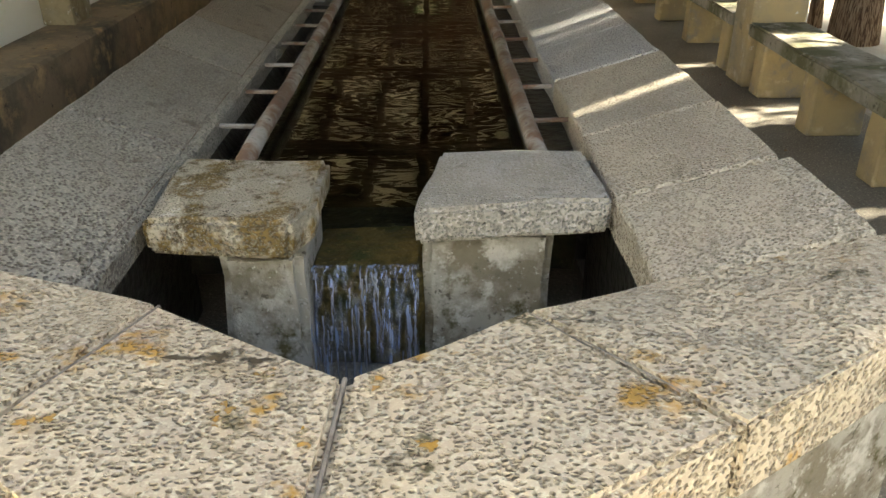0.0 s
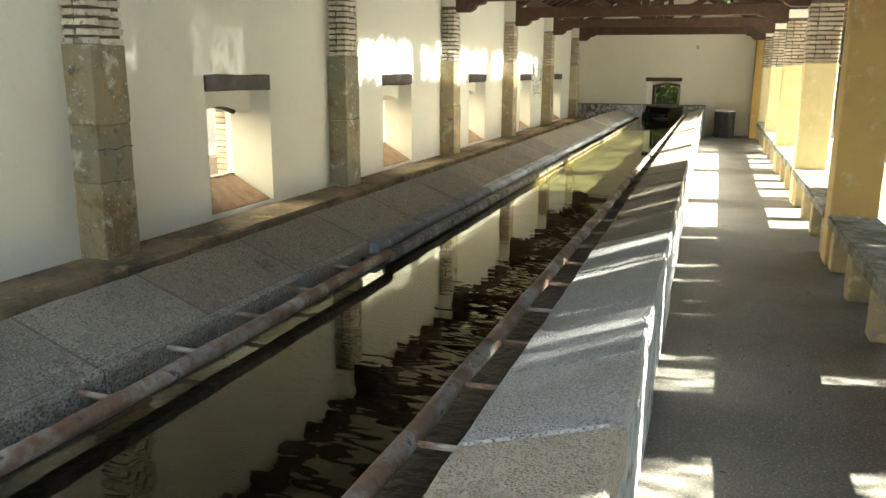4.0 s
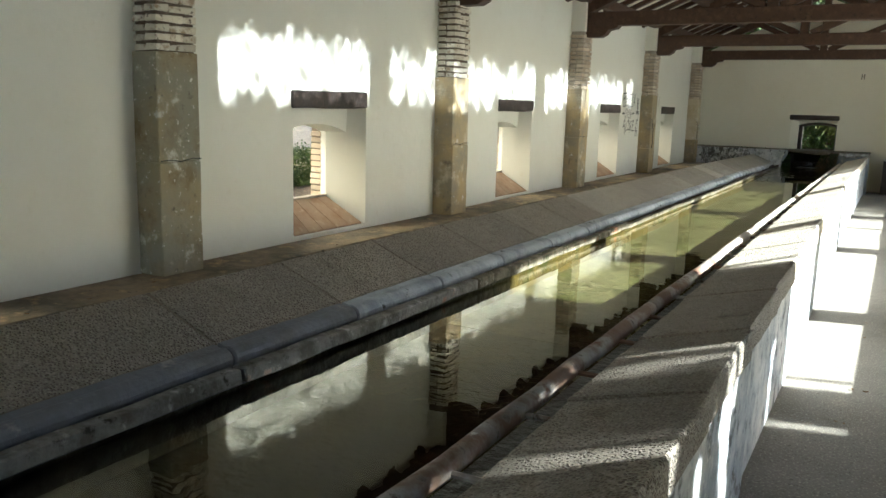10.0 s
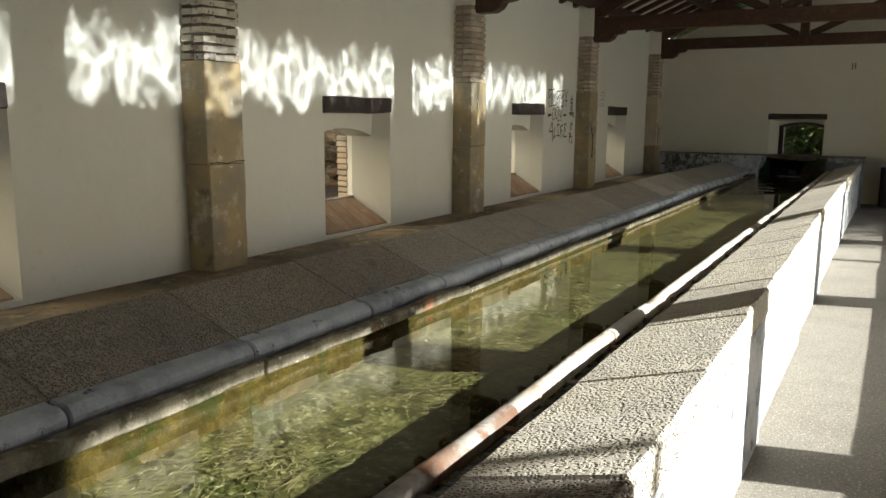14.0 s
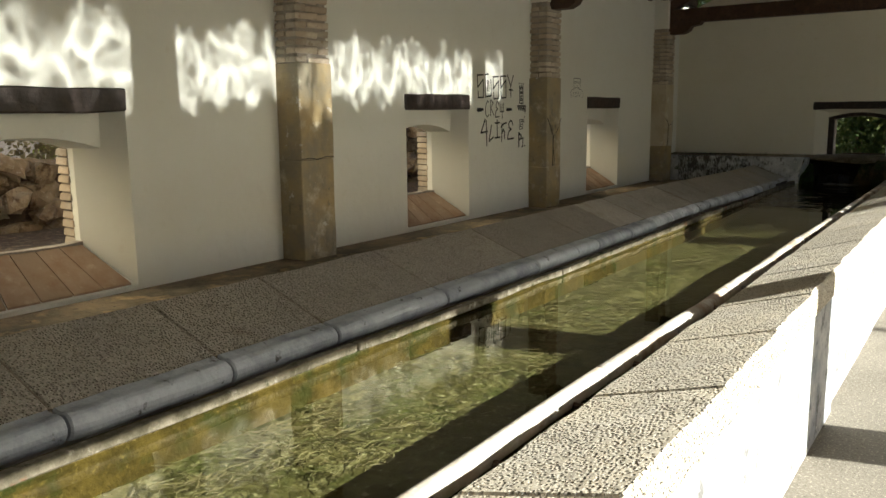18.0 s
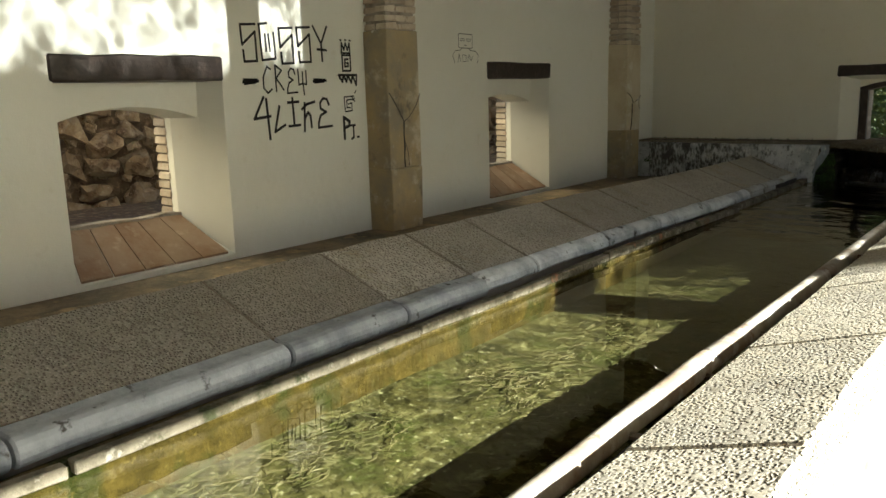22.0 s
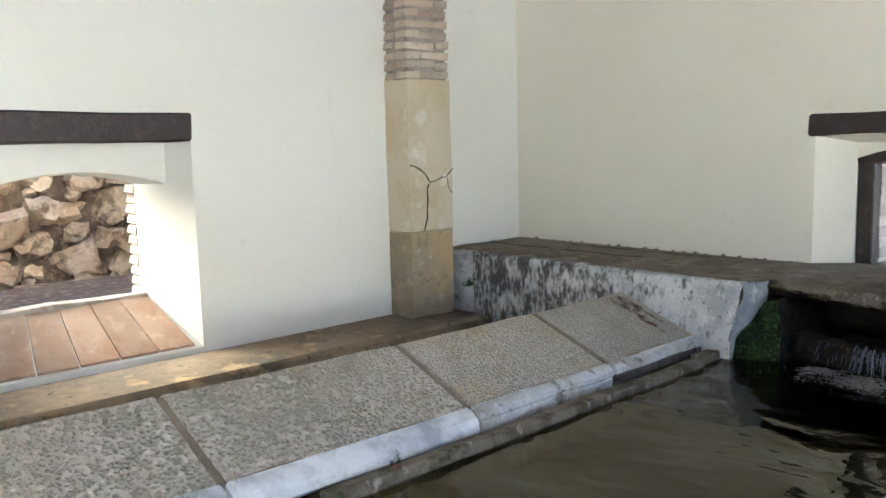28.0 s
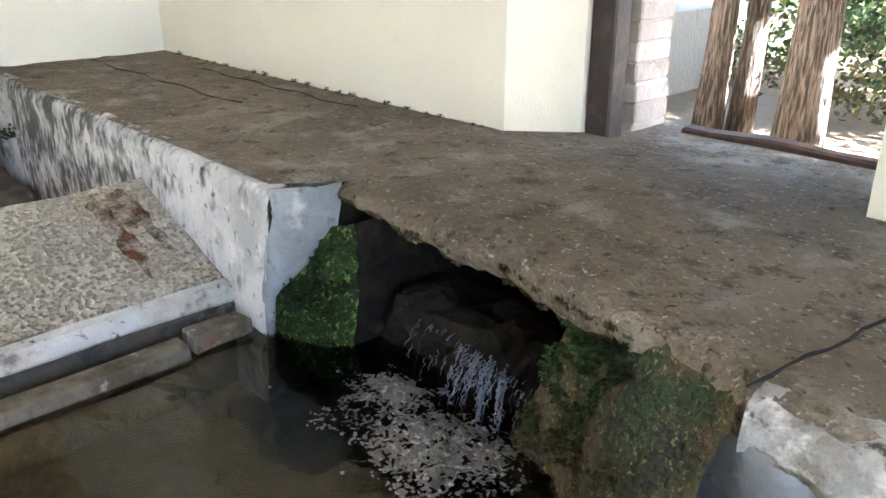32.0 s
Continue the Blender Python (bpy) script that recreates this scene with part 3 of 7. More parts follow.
def water_material(name, tint, wave, tall, sheen=(1, 1, 1), ior=1.48, settle=(5.0, 9.0)):
    """Clear water; settle: where along the basin the ripples of the outlet die down."""
    m = bpy.data.materials.new(name)
    m.use_nodes = True
    nt = m.node_tree
    nt.nodes.remove(nt.nodes["Principled BSDF"])
    geo = nt.nodes.new("ShaderNodeNewGeometry").outputs["Position"]
    sp = nt.nodes.new("ShaderNodeSeparateXYZ")
    nt.links.new(geo, sp.inputs[0])
    calm = nt.nodes.new("ShaderNodeMapRange")
    calm.inputs["From Min"].default_value, calm.inputs["From Max"].default_value = settle
    calm.inputs["To Min"].default_value, calm.inputs["To Max"].default_value = 1.0, 0.22
    nt.links.new(sp.outputs["Y"], calm.inputs["Value"])
    normal = None
    for scale, height, squash in wave:
        mp = nt.nodes.new("ShaderNodeMapping")
        mp.inputs["Scale"].default_value = (squash, 1, 1)
        nt.links.new(geo, mp.inputs["Vector"])
        n = nt.nodes.new("ShaderNodeTexNoise")
        n.inputs["Scale"].default_value = scale
        n.inputs["Detail"].default_value = 0.6
        n.inputs["Distortion"].default_value = 0.5
        nt.links.new(mp.outputs[0], n.inputs["Vector"])
        bp = nt.nodes.new("ShaderNodeBump")
        bp.inputs["Distance"].default_value = height * tall
        nt.links.new(calm.outputs[0], bp.inputs["Strength"])
        nt.links.new(n.outputs["Fac"], bp.inputs["Height"])
        if normal:
            nt.links.new(normal, bp.inputs["Normal"])
        normal = bp.outputs[0]
    fr = nt.nodes.new("ShaderNodeFresnel")
    fr.inputs["IOR"].default_value = ior
    nt.links.new(normal, fr.inputs["Normal"])
    tr = nt.nodes.new("ShaderNodeBsdfTransparent")
    tr.inputs[0].default_value = (*tint, 1)
    gl = nt.nodes.new("ShaderNodeBsdfGlossy")
    gl.inputs["Roughness"].default_value = 0.004
    gl.inputs["Color"].default_value = (*sheen, 1)
    nt.links.new(normal, gl.inputs["Normal"])
    mx = nt.nodes.new("ShaderNodeMixShader")
    nt.links.new(fr.outputs[0], mx.inputs[0])
    nt.links.new(tr.outputs[0], mx.inputs[1])
    nt.links.new(gl.outputs[0], mx.inputs[2])
    nt.links.new(mx.outputs[0], nt.nodes["Material Output"].inputs[0])
    return m


M["water"] = water_material("water", (0.55, 0.54, 0.35), [(2.6, 0.0034, 0.55), (11.0, 0.0011, 0.35)], 1.0, (1.0, 0.96, 0.84), 1.47)
M["water_flow"] = water_material("water_flow", (0.56, 0.52, 0.32), [(3.0, 0.018, 0.8), (8.0, 0.006, 0.7), (24.0, 0.0010, 0.8)], 1.0, (1.0, 0.94, 0.82), 1.42, (90.0, 91.0))
M["foam"] = mat("foam", (0.72, 0.75, 0.80), 0.35, spots=[((0.25, 0.26, 0.30), 30, 0.48, 0.6)], bump=[(40, 0.02, "noise")], spec=0.6)


M["wetconcrete"] = mat("wetconcrete", (0.215, 0.180, 0.132), 0.75, spots=[((0.15, 0.122, 0.09), 2.2, 0.44, 0.62), ((0.31, 0.285, 0.235), 6, 0.54, 0.66), ((0.10, 0.08, 0.055), 11, 0.56, 0.66), ((0.36, 0.34, 0.31), 75, 0.61, 0.70, 2), ((0.05, 0.04, 0.03), 48, 0.60, 0.68)], bump=[(7, 0.05, "noise"), (24, 0.03, "noise"), (60, 0.018, "noise"), (170, 0.003, "noise")])


# ---- mesh helpers ----
def mesh_of(bm, name, material, smooth=False):
    me = bpy.data.meshes.new(name)
    bm.normal_update()
    bm.to_mesh(me)
    bm.free()
    if material:
        me.materials.append(material)
    if smooth:
        for p in me.polygons:
            p.use_smooth = True
    return me


def part(name, bm, material, parent=None, label="", smooth=False):
    ob = new(name, mesh_of(bm, name, material, smooth))
    ob.parent = parent
    if label:
        tagged(ob, label)
    return ob


def thing(name, label, category, group="", kind="", at=(0, 0, 0)):
    ob = new(name)
    ob.location = at
    return tagged(ob, label, category, group, kind)


def box(x0, x1, y0, y1, z0, z1, bevel=0.0, rough=0.0, seg=1, cuts=0):
    """A box between the limits, with bevelled edges, cut up and shaken by rough metres."""
    bm = bmesh.new()
    bmesh.ops.create_cube(bm, size=1)
    for v in bm.verts:
        v.co = Vector(((x0 + x1) / 2 + v.co.x * (x1 - x0), (y0 + y1) / 2 + v.co.y * (y1 - y0), (z0 + z1) / 2 + v.co.z * (z1 - z0)))
    if cuts:
        bmesh.ops.subdivide_edges(bm, edges=bm.edges[:], cuts=cuts, use_grid_fill=True)
    if rough:
        shake(bm, rough)
    if bevel:
        es = [e for e in bm.edges if len(e.link_faces) == 2 and e.calc_face_angle(0) > 0.7]
        bmesh.ops.bevel(bm, geom=es, offset=bevel, segments=seg, affect="EDGES", clamp_overlap=True)
    return bm


def shake(bm, amount, scale=5.0):
    for v in bm.verts:
        n = noise.noise_vector(v.co * scale)
        v.co += n * amount


def extrude(section, y0, y1, steps=1, rough=0.0, bevel=0.0):
    """A prism with an (x, z) section, going along y."""
    bm = bmesh.new()
    rings = []
    for i in range(steps + 1):
        y = y0 + (y1 - y0) * i / steps
        rings.append([bm.verts.new((x, y, z)) for x, z in section])
    n = len(section)
    for a, b in zip(rings, rings[1:]):
        for k in range(n):
            bm.faces.new((a[k], a[(k + 1) % n], b[(k + 1) % n], b[k]))
    bm.faces.new(rings[0][::-1])
    bm.faces.new(rings[-1])
    bmesh.ops.recalc_face_normals(bm, faces=bm.faces[:])
    if rough:
        shake(bm, rough)
    if bevel:
        es = [e for e in bm.edges if len(e.link_faces) == 2 and e.calc_face_angle(0) > 0.9]
        bmesh.ops.bevel(bm, geom=es, offset=bevel, segments=1, affect="EDGES", clamp_overlap=True)
    return bm


def prism(poly, z0, z1, bevel=0.0, rough=0.0, cuts=0):
    """An upright prism on an (x, y) or (x, y, ztop) outline."""
    bm = bmesh.new()
    low = [bm.verts.new((p[0], p[1], z0)) for p in poly]
    top = [bm.verts.new((p[0], p[1], p[2] if len(p) > 2 else z1)) for p in poly]
    n = len(poly)
    for k in range(n):
        bm.faces.new((low[k], low[(k + 1) % n], top[(k + 1) % n], top[k]))
    bm.faces.new(low[::-1])
    bm.faces.new(top)
    bmesh.ops.recalc_face_normals(bm, faces=bm.faces[:])
    if cuts:
        bmesh.ops.subdivide_edges(bm, edges=bm.edges[:], cuts=cuts, use_grid_fill=True)
    if rough:
        shake(bm, rough)
    if bevel:
        es = [e for e in bm.edges if len(e.link_faces) == 2 and e.calc_face_angle(0) > 0.7]
        bmesh.ops.bevel(bm, geom=es, offset=bevel, segments=2, affect="EDGES", clamp_overlap=True)
    return bm


def tube(points, radii, sides=10, rough=0.0):
    """A round bar through the points; radii may be one number or one for each point."""
    bm = bmesh.new()
    pts = [Vector(p) for p in points]
    rs = [radii] * len(pts) if isinstance(radii, (int, float)) else radii
    rings = []
    side = None
    for i, p in enumerate(pts):
        d = (pts[min(i + 1, len(pts) - 1)] - pts[max(i - 1, 0)]).normalized()
        side = d.orthogonal().normalized() if side is None else (side - d * side.dot(d)).normalized()
        q = Matrix((side, d.cross(side), d)).transposed()
        ring = []
        for k in range(sides):
            a = 2 * math.pi * k / sides
            ring.append(bm.verts.new(p + q @ Vector((math.cos(a) * rs[i], math.sin(a) * rs[i], 0))))
        rings.append(ring)
    for a, b in zip(rings, rings[1:]):
        for k in range(sides):
            bm.faces.new((a[k], a[(k + 1) % sides], b[(k + 1) % sides], b[k]))
    bm.faces.new(rings[0][::-1])
    bm.faces.new(rings[-1])
    if rough:
        shake(bm, rough, 9)
    return bm


def beam(p, q, w, h, bevel=0.012):
    """A squared timber from p to q, w wide and h high."""
    p, q = Vector(p), Vector(q)
    bm = box(-w / 2, w / 2, -h / 2, h / 2, 0, (q - p).length, bevel)
    up = Vector((0, 1, 0)) if abs((q - p).normalized().y) < 0.9 else Vector((0, 0, 1))
    z = (q - p).normalized()
    x = up.cross(z).normalized()
    y = z.cross(x)
    m = Matrix((x, y, z)).transposed().to_4x4()
    m.translation = p
    bm.transform(m)
    return bm


# ---- plan ----
WALL_X, COL_X, FAR_Y = -2.5, -2.27, 27.08
BAY, COL_Y, COL_W = 3.92, 6.27, 0.35
WATER_Z = 0.51
RIDGE_X, PLATE_Z, PITCH = 0.25, 3.15, 0.43
POST_X = 2.80


def roof_z(x):
    return PLATE_Z + PITCH * (2.98 - RIDGE_X) - PITCH * abs(x - RIDGE_X)


# ---- the ground ----
def height(x, y):
    if x > 4:
        return max(-0.03 - 0.23 * (x - 4), -3.4)
    if x < -2.9:
        if x < -4.35:
            top = min(max(0.75 + 0.085 * (y - 12), 0.75), 1.95)
            return top + 0.065 * min(-4.35 - x, 6) + 0.01 * min(max(-10.35 - x, 0), 30)
        return 0.70 if y > 5 else 0.6
    return -0.03


def make_ground():
    xs = [-900, -200, -60, -30, -15, -11, -8, -6.5, -5.5, -5.0, -4.36, -4.34, -4, -3.4, -2.91, -2.89, 0, 3.3, 4, 5, 6, 8, 10, 13, 16, 18.6, 25, 60, 200, 900]
    ys = [-900, -200, -60, -20, -6, 0, 3, 6, 9, 11, 13, 15, 17, 19, 21, 23, 25, 27, 27.4, 29, 32, 36, 42, 50, 60, 90, 200, 900]
    verts = [(x, y, height(x, y) - (0.05 if y > 27.3 and x > -2.9 else 0)) for y in ys for x in xs]
    n = len(xs)
    faces = [(j * n + i, j * n + i + 1, (j + 1) * n + i + 1, (j + 1) * n + i) for j in range(len(ys) - 1) for i in range(n - 1)]
    me = bpy.data.meshes.new("ground")
    me.from_pydata(verts, [], faces)
    me.materials.append(M["ground"])
    me.materials.append(M["road"])
    for f in me.polygons:
        if f.center.y > 4 and f.center.y < 45 and -15 < f.center.x < -4.9:
            f.material_index = 1
    tagged(new("ground", me), "pale dusty sunlit ground around the wash house", "ground", kind="structure")


make_ground()
# Added reflector wall: throws warm sunlight back at the window reveals.
tagged(part("wall_neighbour", box(-8.9, -8.5, -8.0, 31.0, 0.2, 6.2), M["cream"]), "cream wall added to bounce sunlight into the west windows", "wall", kind="structure")
tagged(part("floor", box(-2.9, 3.45, -1.45, FAR_Y, -0.25, 0.0), M["floor"]), "grey worn concrete floor with fine dark speckles", "floor", kind="structure")


# ---- left wall with its splayed windows ----
WIN = dict(y0=1.585, y1=2.64, z0=0.53, z1=1.64)


def ring(x, y0, y1, z0, spring, crown):
    """Outline of an opening at depth x: two lower corners, then the top from far to near."""
    pts = [(x, y0, z0), (x, y1, z0)]
    for k in range(9):
        u = k / 8
        pts.append((x, y1 + (y0 - y1) * u, spring + (crown - spring) * (1 - (2 * u - 1) ** 2)))
    return pts


def wall_bay(name, ya, yb, z0, z1):
    bm = bmesh.new()
    y = ya
    rings = [ring(WALL_X, y + WIN["y0"], y + WIN["y1"], 0.53, 1.64, 1.64),
             ring(WALL_X - 0.17, y + WIN["y0"] + 0.05, y + WIN["y1"] - 0.07, 0.64, 1.638, 1.638),
             ring(WALL_X - 0.18, y + WIN["y0"] + 0.055, y + WIN["y1"] - 0.075, 0.65, 1.405, 1.485),
             ring(WALL_X - 0.36, y + WIN["y0"] + 0.12, y + WIN["y1"] - 0.155, 0.78, 1.405, 1.47),
             ring(WALL_X - 0.42, y + WIN["y0"] + 0.12, y + WIN["y1"] - 0.155, 0.78, 1.405, 1.47)]
    vr = [[bm.verts.new(p) for p in r] for r in rings]
    n = len(rings[0])
    for a, b in zip(vr, vr[1:]):
        for k in range(n):
            bm.faces.new((a[k], b[k], b[(k + 1) % n], a[(k + 1) % n]))
    for r, x, flip in ((vr[0], WALL_X, False), (vr[-1], WALL_X - 0.42, True)):
        c = [bm.verts.new(p) for p in ((x, ya, z0), (x, yb, z0), (x, yb, z1), (x, ya, z1))]
        fs = [(c[0], c[1], r[1], r[0]), (c[1], c[2], r[2], r[1]), (c[3], c[0], r[0], r[n - 1])]
        top = [c[2], c[3]] + [r[k] for k in range(n - 1, 1, -1)]
        for f in fs + [top]:
            bm.faces.new(f[::-1] if flip else f)
    bmesh.ops.recalc_face_normals(bm, faces=bm.faces[:])
    return tagged(part(name, bm, M["plaster"]), "cream limewashed wall bay with a splayed window opening", "wall", kind="structure")


WALL_TOP = 3.30
for i in range(5):
    wall_bay("wall_west_bay", COL_Y + BAY * i, COL_Y + BAY * (i + 1), 0.0, WALL_TOP)
tagged(part("wall_west_start", box(WALL_X - 0.42, WALL_X, -1.15, COL_Y, 0, WALL_TOP), M["plaster"]), "cream limewashed plain wall", "wall", kind="structure")
# unseen closing wall, added to keep stray daylight off the first bays
tagged(part("wall_south", box(WALL_X - 0.42, 3.45, -1.45, -1.15, 0, WALL_TOP), M["plaster"]), "cream limewashed plain wall", "wall", kind="structure")
tagged(part("wall_west_end", box(WALL_X - 0.42, WALL_X, COL_Y + 5 * BAY, FAR_Y + 0.42, 0, WALL_TOP), M["plaster"]), "cream limewashed plain wall", "wall", kind="structure")


def brick_mesh(w, d, h, material="brick"):
    bm = box(0, w, 0, d, 0, h, 0.006)
    shake(bm, 0.012, 21)
    return mesh_of(bm, "brick", M[material])


def make_window(i):
    y = COL_Y + BAY * i
    w = thing("window", "window niche with dark timber lintel and terracotta sill", "window", "windows in the long wall", "structure")
    w.name = "window_%d" % (i + 1)
    bm = box(WALL_X - 0.168, WALL_X + 0.016, y + 1.57, y + 2.645, 1.626, 1.772, 0.010, 0.010, cuts=4)
    part("lintel", bm, M["lintel"], w, "black-brown painted timber lintel with chips")
    # terracotta tiles on the slope
    ya, yb = y + WIN["y0"] + 0.03, y + WIN["y1"] - 0.04
    count = 5
    for k in range(count):
        u0, u1 = k / count + 0.004, (k + 1) / count - 0.004
        bm = bmesh.new()
        p = []
        for x, z, a, b in ((WALL_X - 0.015, 0.545, ya, yb), (WALL_X - 0.355, 0.785, ya + 0.10, yb - 0.115)):
            for u in (u0, u1):
                p.append(Vector((x, a + (b - a) * u, z)))
        vs = [bm.verts.new(q + Vector((0, 0, dz))) for dz in (-0.006, 0.008) for q in p]
        for f in ((0, 1, 3, 2), (4, 6, 7, 5), (0, 4, 5, 1), (1, 5, 7, 3), (3, 7, 6, 2), (2, 6, 4, 0)):
            bm.faces.new([vs[q] for q in f])
        bmesh.ops.recalc_face_normals(bm, faces=bm.faces[:])
        part("sill_tile", bm, M["terracotta"], w)
    part("sill_edge", box(WALL_X - 0.43, WALL_X - 0.345, y + WIN["y0"] + 0.11, y + WIN["y1"] - 0.145, 0.77, 0.806, 0.010, 0.016, cuts=7), M["mortar_pale"], w, "crumbling mortar edge of the sill")
    # outer brick jambs
    me = brick_mesh(0.13, 0.12, 0.042)
    for k in range(11):
        for yy in (y + WIN["y1"] - 0.160, y + WIN["y0"] + 0.010):
            b = new("brick", me)
            b.parent = w
            b.location = (WALL_X - 0.54 + random.uniform(-0.006, 0.006), yy + random.uniform(-0.006, 0.006), 0.785 + 0.0575 * k)
    part("jamb_core", box(WALL_X - 0.53, WALL_X - 0.425, y + WIN["y1"] - 0.15, y + WIN["y1"] - 0.03, 0.70, 1.48), M["mortar"], w)
    part("jamb_core", box(WALL_X - 0.53, WALL_X - 0.425, y + WIN["y0"] + 0.0, y + WIN["y0"] + 0.12, 0.70, 1.48), M["mortar"], w)
    if i == 0:
        pts = []
        for k in range(9):
            u = k / 8
            pts.append((WALL_X - 0.30, y + WIN["y0"] + 0.08 + u * 0.78, 1.42 + 0.075 * (1 - (2 * u - 1) ** 2)))
        part("arched_timber", tube(pts, 0.035, 6), M["lintel"], w)
    return w


for i in range(5):
    make_window(i)


def brick_courses(owner, x0, x1, y0, y1, z0, z1, front=1, joint="mortar_dark", face="brick"):
    """Thin brick courses round a core: bricks on the face towards the basin and on the two side faces."""
    course, gap = 0.061, 0.020
    part("core", box(x0 + 0.012, x1 - 0.012, y0 + 0.012, y1 - 0.012, z0, z1), M[joint], owner)
    full = brick_mesh(0.11, (y1 - y0) * 0.66, course - gap, face)
    half = brick_mesh(0.11, (y1 - y0) * 0.31, course - gap, face)
    sd = x1 - x0 - 0.115
    side = brick_mesh(sd, 0.10, course - gap, face)
    sa, sb = brick_mesh(sd * 0.62, 0.10, course - gap, face), brick_mesh(sd * 0.35, 0.10, course - gap, face)
    n = int((z1 - z0) / course)
    for k in range(n):
        z = z0 + k * course + 0.004
        j = lambda a=0.005: random.uniform(-a, a)
        fx = x1 - 0.11 if front > 0 else x0
        sx = x0 if front > 0 else x0 + 0.115
        a, b = (full, half) if k % 2 else (half, full)
        wa = (y1 - y0) * (0.66 if k % 2 else 0.31)
        near = [(side, sx, y0)] if sd < 0.15 or k % 3 == 0 else [(sa, sx, y0), (sb, sx + sd * 0.65, y0)] if k % 3 == 1 else [(sb, sx, y0), (sa, sx + sd * 0.38, y0)]
        for me, x, y in [(a, fx, y0), (b, fx, y0 + wa + 0.010), (side, sx, y1 - 0.10)] + near:
            o = new("brick", me)
            o.parent = owner
            o.location = (x + j(0.006), y + j(0.005), z + j(0.004))
            o.rotation_euler = (j(0.03), j(0.03), j(0.02))


def make_column(i):
    y0 = COL_Y + BAY * i
    y1 = y0 + COL_W
    c = thing("column", "ochre sandstone and thin brick wall column, cracked and stained", "column", "columns on the long wall", "structure")
    cuts = [0.498, 1.04, 1.975] if i == 5 else [0.498, 0.965, 1.975] if i == 4 else [0.498, 1.04, 1.44, 1.975] if i == 0 else [0.498, 1.26, 1.975]
    for a, b in zip(cuts, cuts[1:]):
        bm = box(WALL_X - 0.02, COL_X + random.uniform(-0.006, 0.006), y0 + random.uniform(-0.005, 0.005), y1 + random.uniform(-0.005, 0.005), a + 0.001, b - 0.001, 0.006, 0.008, cuts=3)
        part("stone_block", bm, M["sandstone_grey" if i < 2 else "sandstone_pale" if i == 5 and a > 1.0 else "sandstone"], c)
    brick_courses(c, WALL_X, COL_X - 0.01, y0 + 0.01, y1 - 0.01, 1.975, 2.80, 1, "mortar_dark" if i < 3 else "mortar_pale", "brick_limed" if i < 3 else "brick")
    part("plaster_head", box(WALL_X, COL_X - 0.012, y0 + 0.012, y1 - 0.012, 2.80, 3.28, 0.006), M["plaster"], c)
    return c


def crack(owner, pts, x=COL_X + 0.004, wide=0.004):
    """A dark hairline on a column's front: a run of (y, z)."""
    pts = [(x + 0.001 * math.sin(k * 3), py, pz) for k, (py, pz) in enumerate(pts)]
    part("crack", tube(pts, [wide * (0.5 + 0.5 * abs(math.sin(k * 1.7 + 1))) for k in range(len(pts))], 5), M["ink"], owner)


for i in range(6):
    c = make_column(i)
    y = COL_Y + BAY * i
    if i == 5:
        crack(c, [(y + 0.0, 1.455), (y + 0.035, 1.45), (y + 0.075, 1.43), (y + 0.12, 1.40), (y + 0.14, 1.37), (y + 0.155, 1.345)], wide=0.005)
        crack(c, [(y + 0.155, 1.345), (y + 0.21, 1.355), (y + 0.26, 1.375), (y + 0.29, 1.37), (y + 0.315, 1.395), (y + 0.352, 1.426)], wide=0.004)
        crack(c, [(y + 0.145, 1.335), (y + 0.133, 1.30), (y + 0.137, 1.24), (y + 0.130, 1.19), (y + 0.128, 1.12), (y + 0.10, 1.046)], wide=0.006)
        crack(c, [(y + 0.302, 1.364), (y + 0.31, 1.31), (y + 0.33, 1.28), (y + 0.355, 1.265)], wide=0.0025)
    elif i == 4:
        crack(c, [(y - 0.0, 1.525), (y + 0.03, 1.49), (y + 0.07, 1.44), (y + 0.10, 1.40), (y + 0.13, 1.35), (y + 0.155, 1.313)], wide=0.004)
        crack(c, [(y + 0.155, 1.313), (y + 0.21, 1.34), (y + 0.26, 1.385), (y + 0.30, 1.43), (y + 0.35, 1.515)], wide=0.003)
        crack(c, [(y + 0.155, 1.313), (y + 0.15, 1.22), (y + 0.155, 1.12), (y + 0.148, 1.05), (y + 0.152, 0.975)], wide=0.006)
        crack(c, [(y + 0.16, 1.16), (y + 0.19, 1.08), (y + 0.20, 0.98)], wide=0.0025)
    else:
        crack(c, [(y + 0.0, 1.27), (y + 0.08, 1.275), (y + 0.17, 1.262), (y + 0.27, 1.28), (y + 0.345, 1.275)])

tagged(part("plinth", box(WALL_X, -2.03, -0.9, 26.3, 0.0, 0.5, 0.02, 0.012, cuts=12), M["plinth"]), "dark worn stone plinth along the long wall", "plinth", kind="structure")


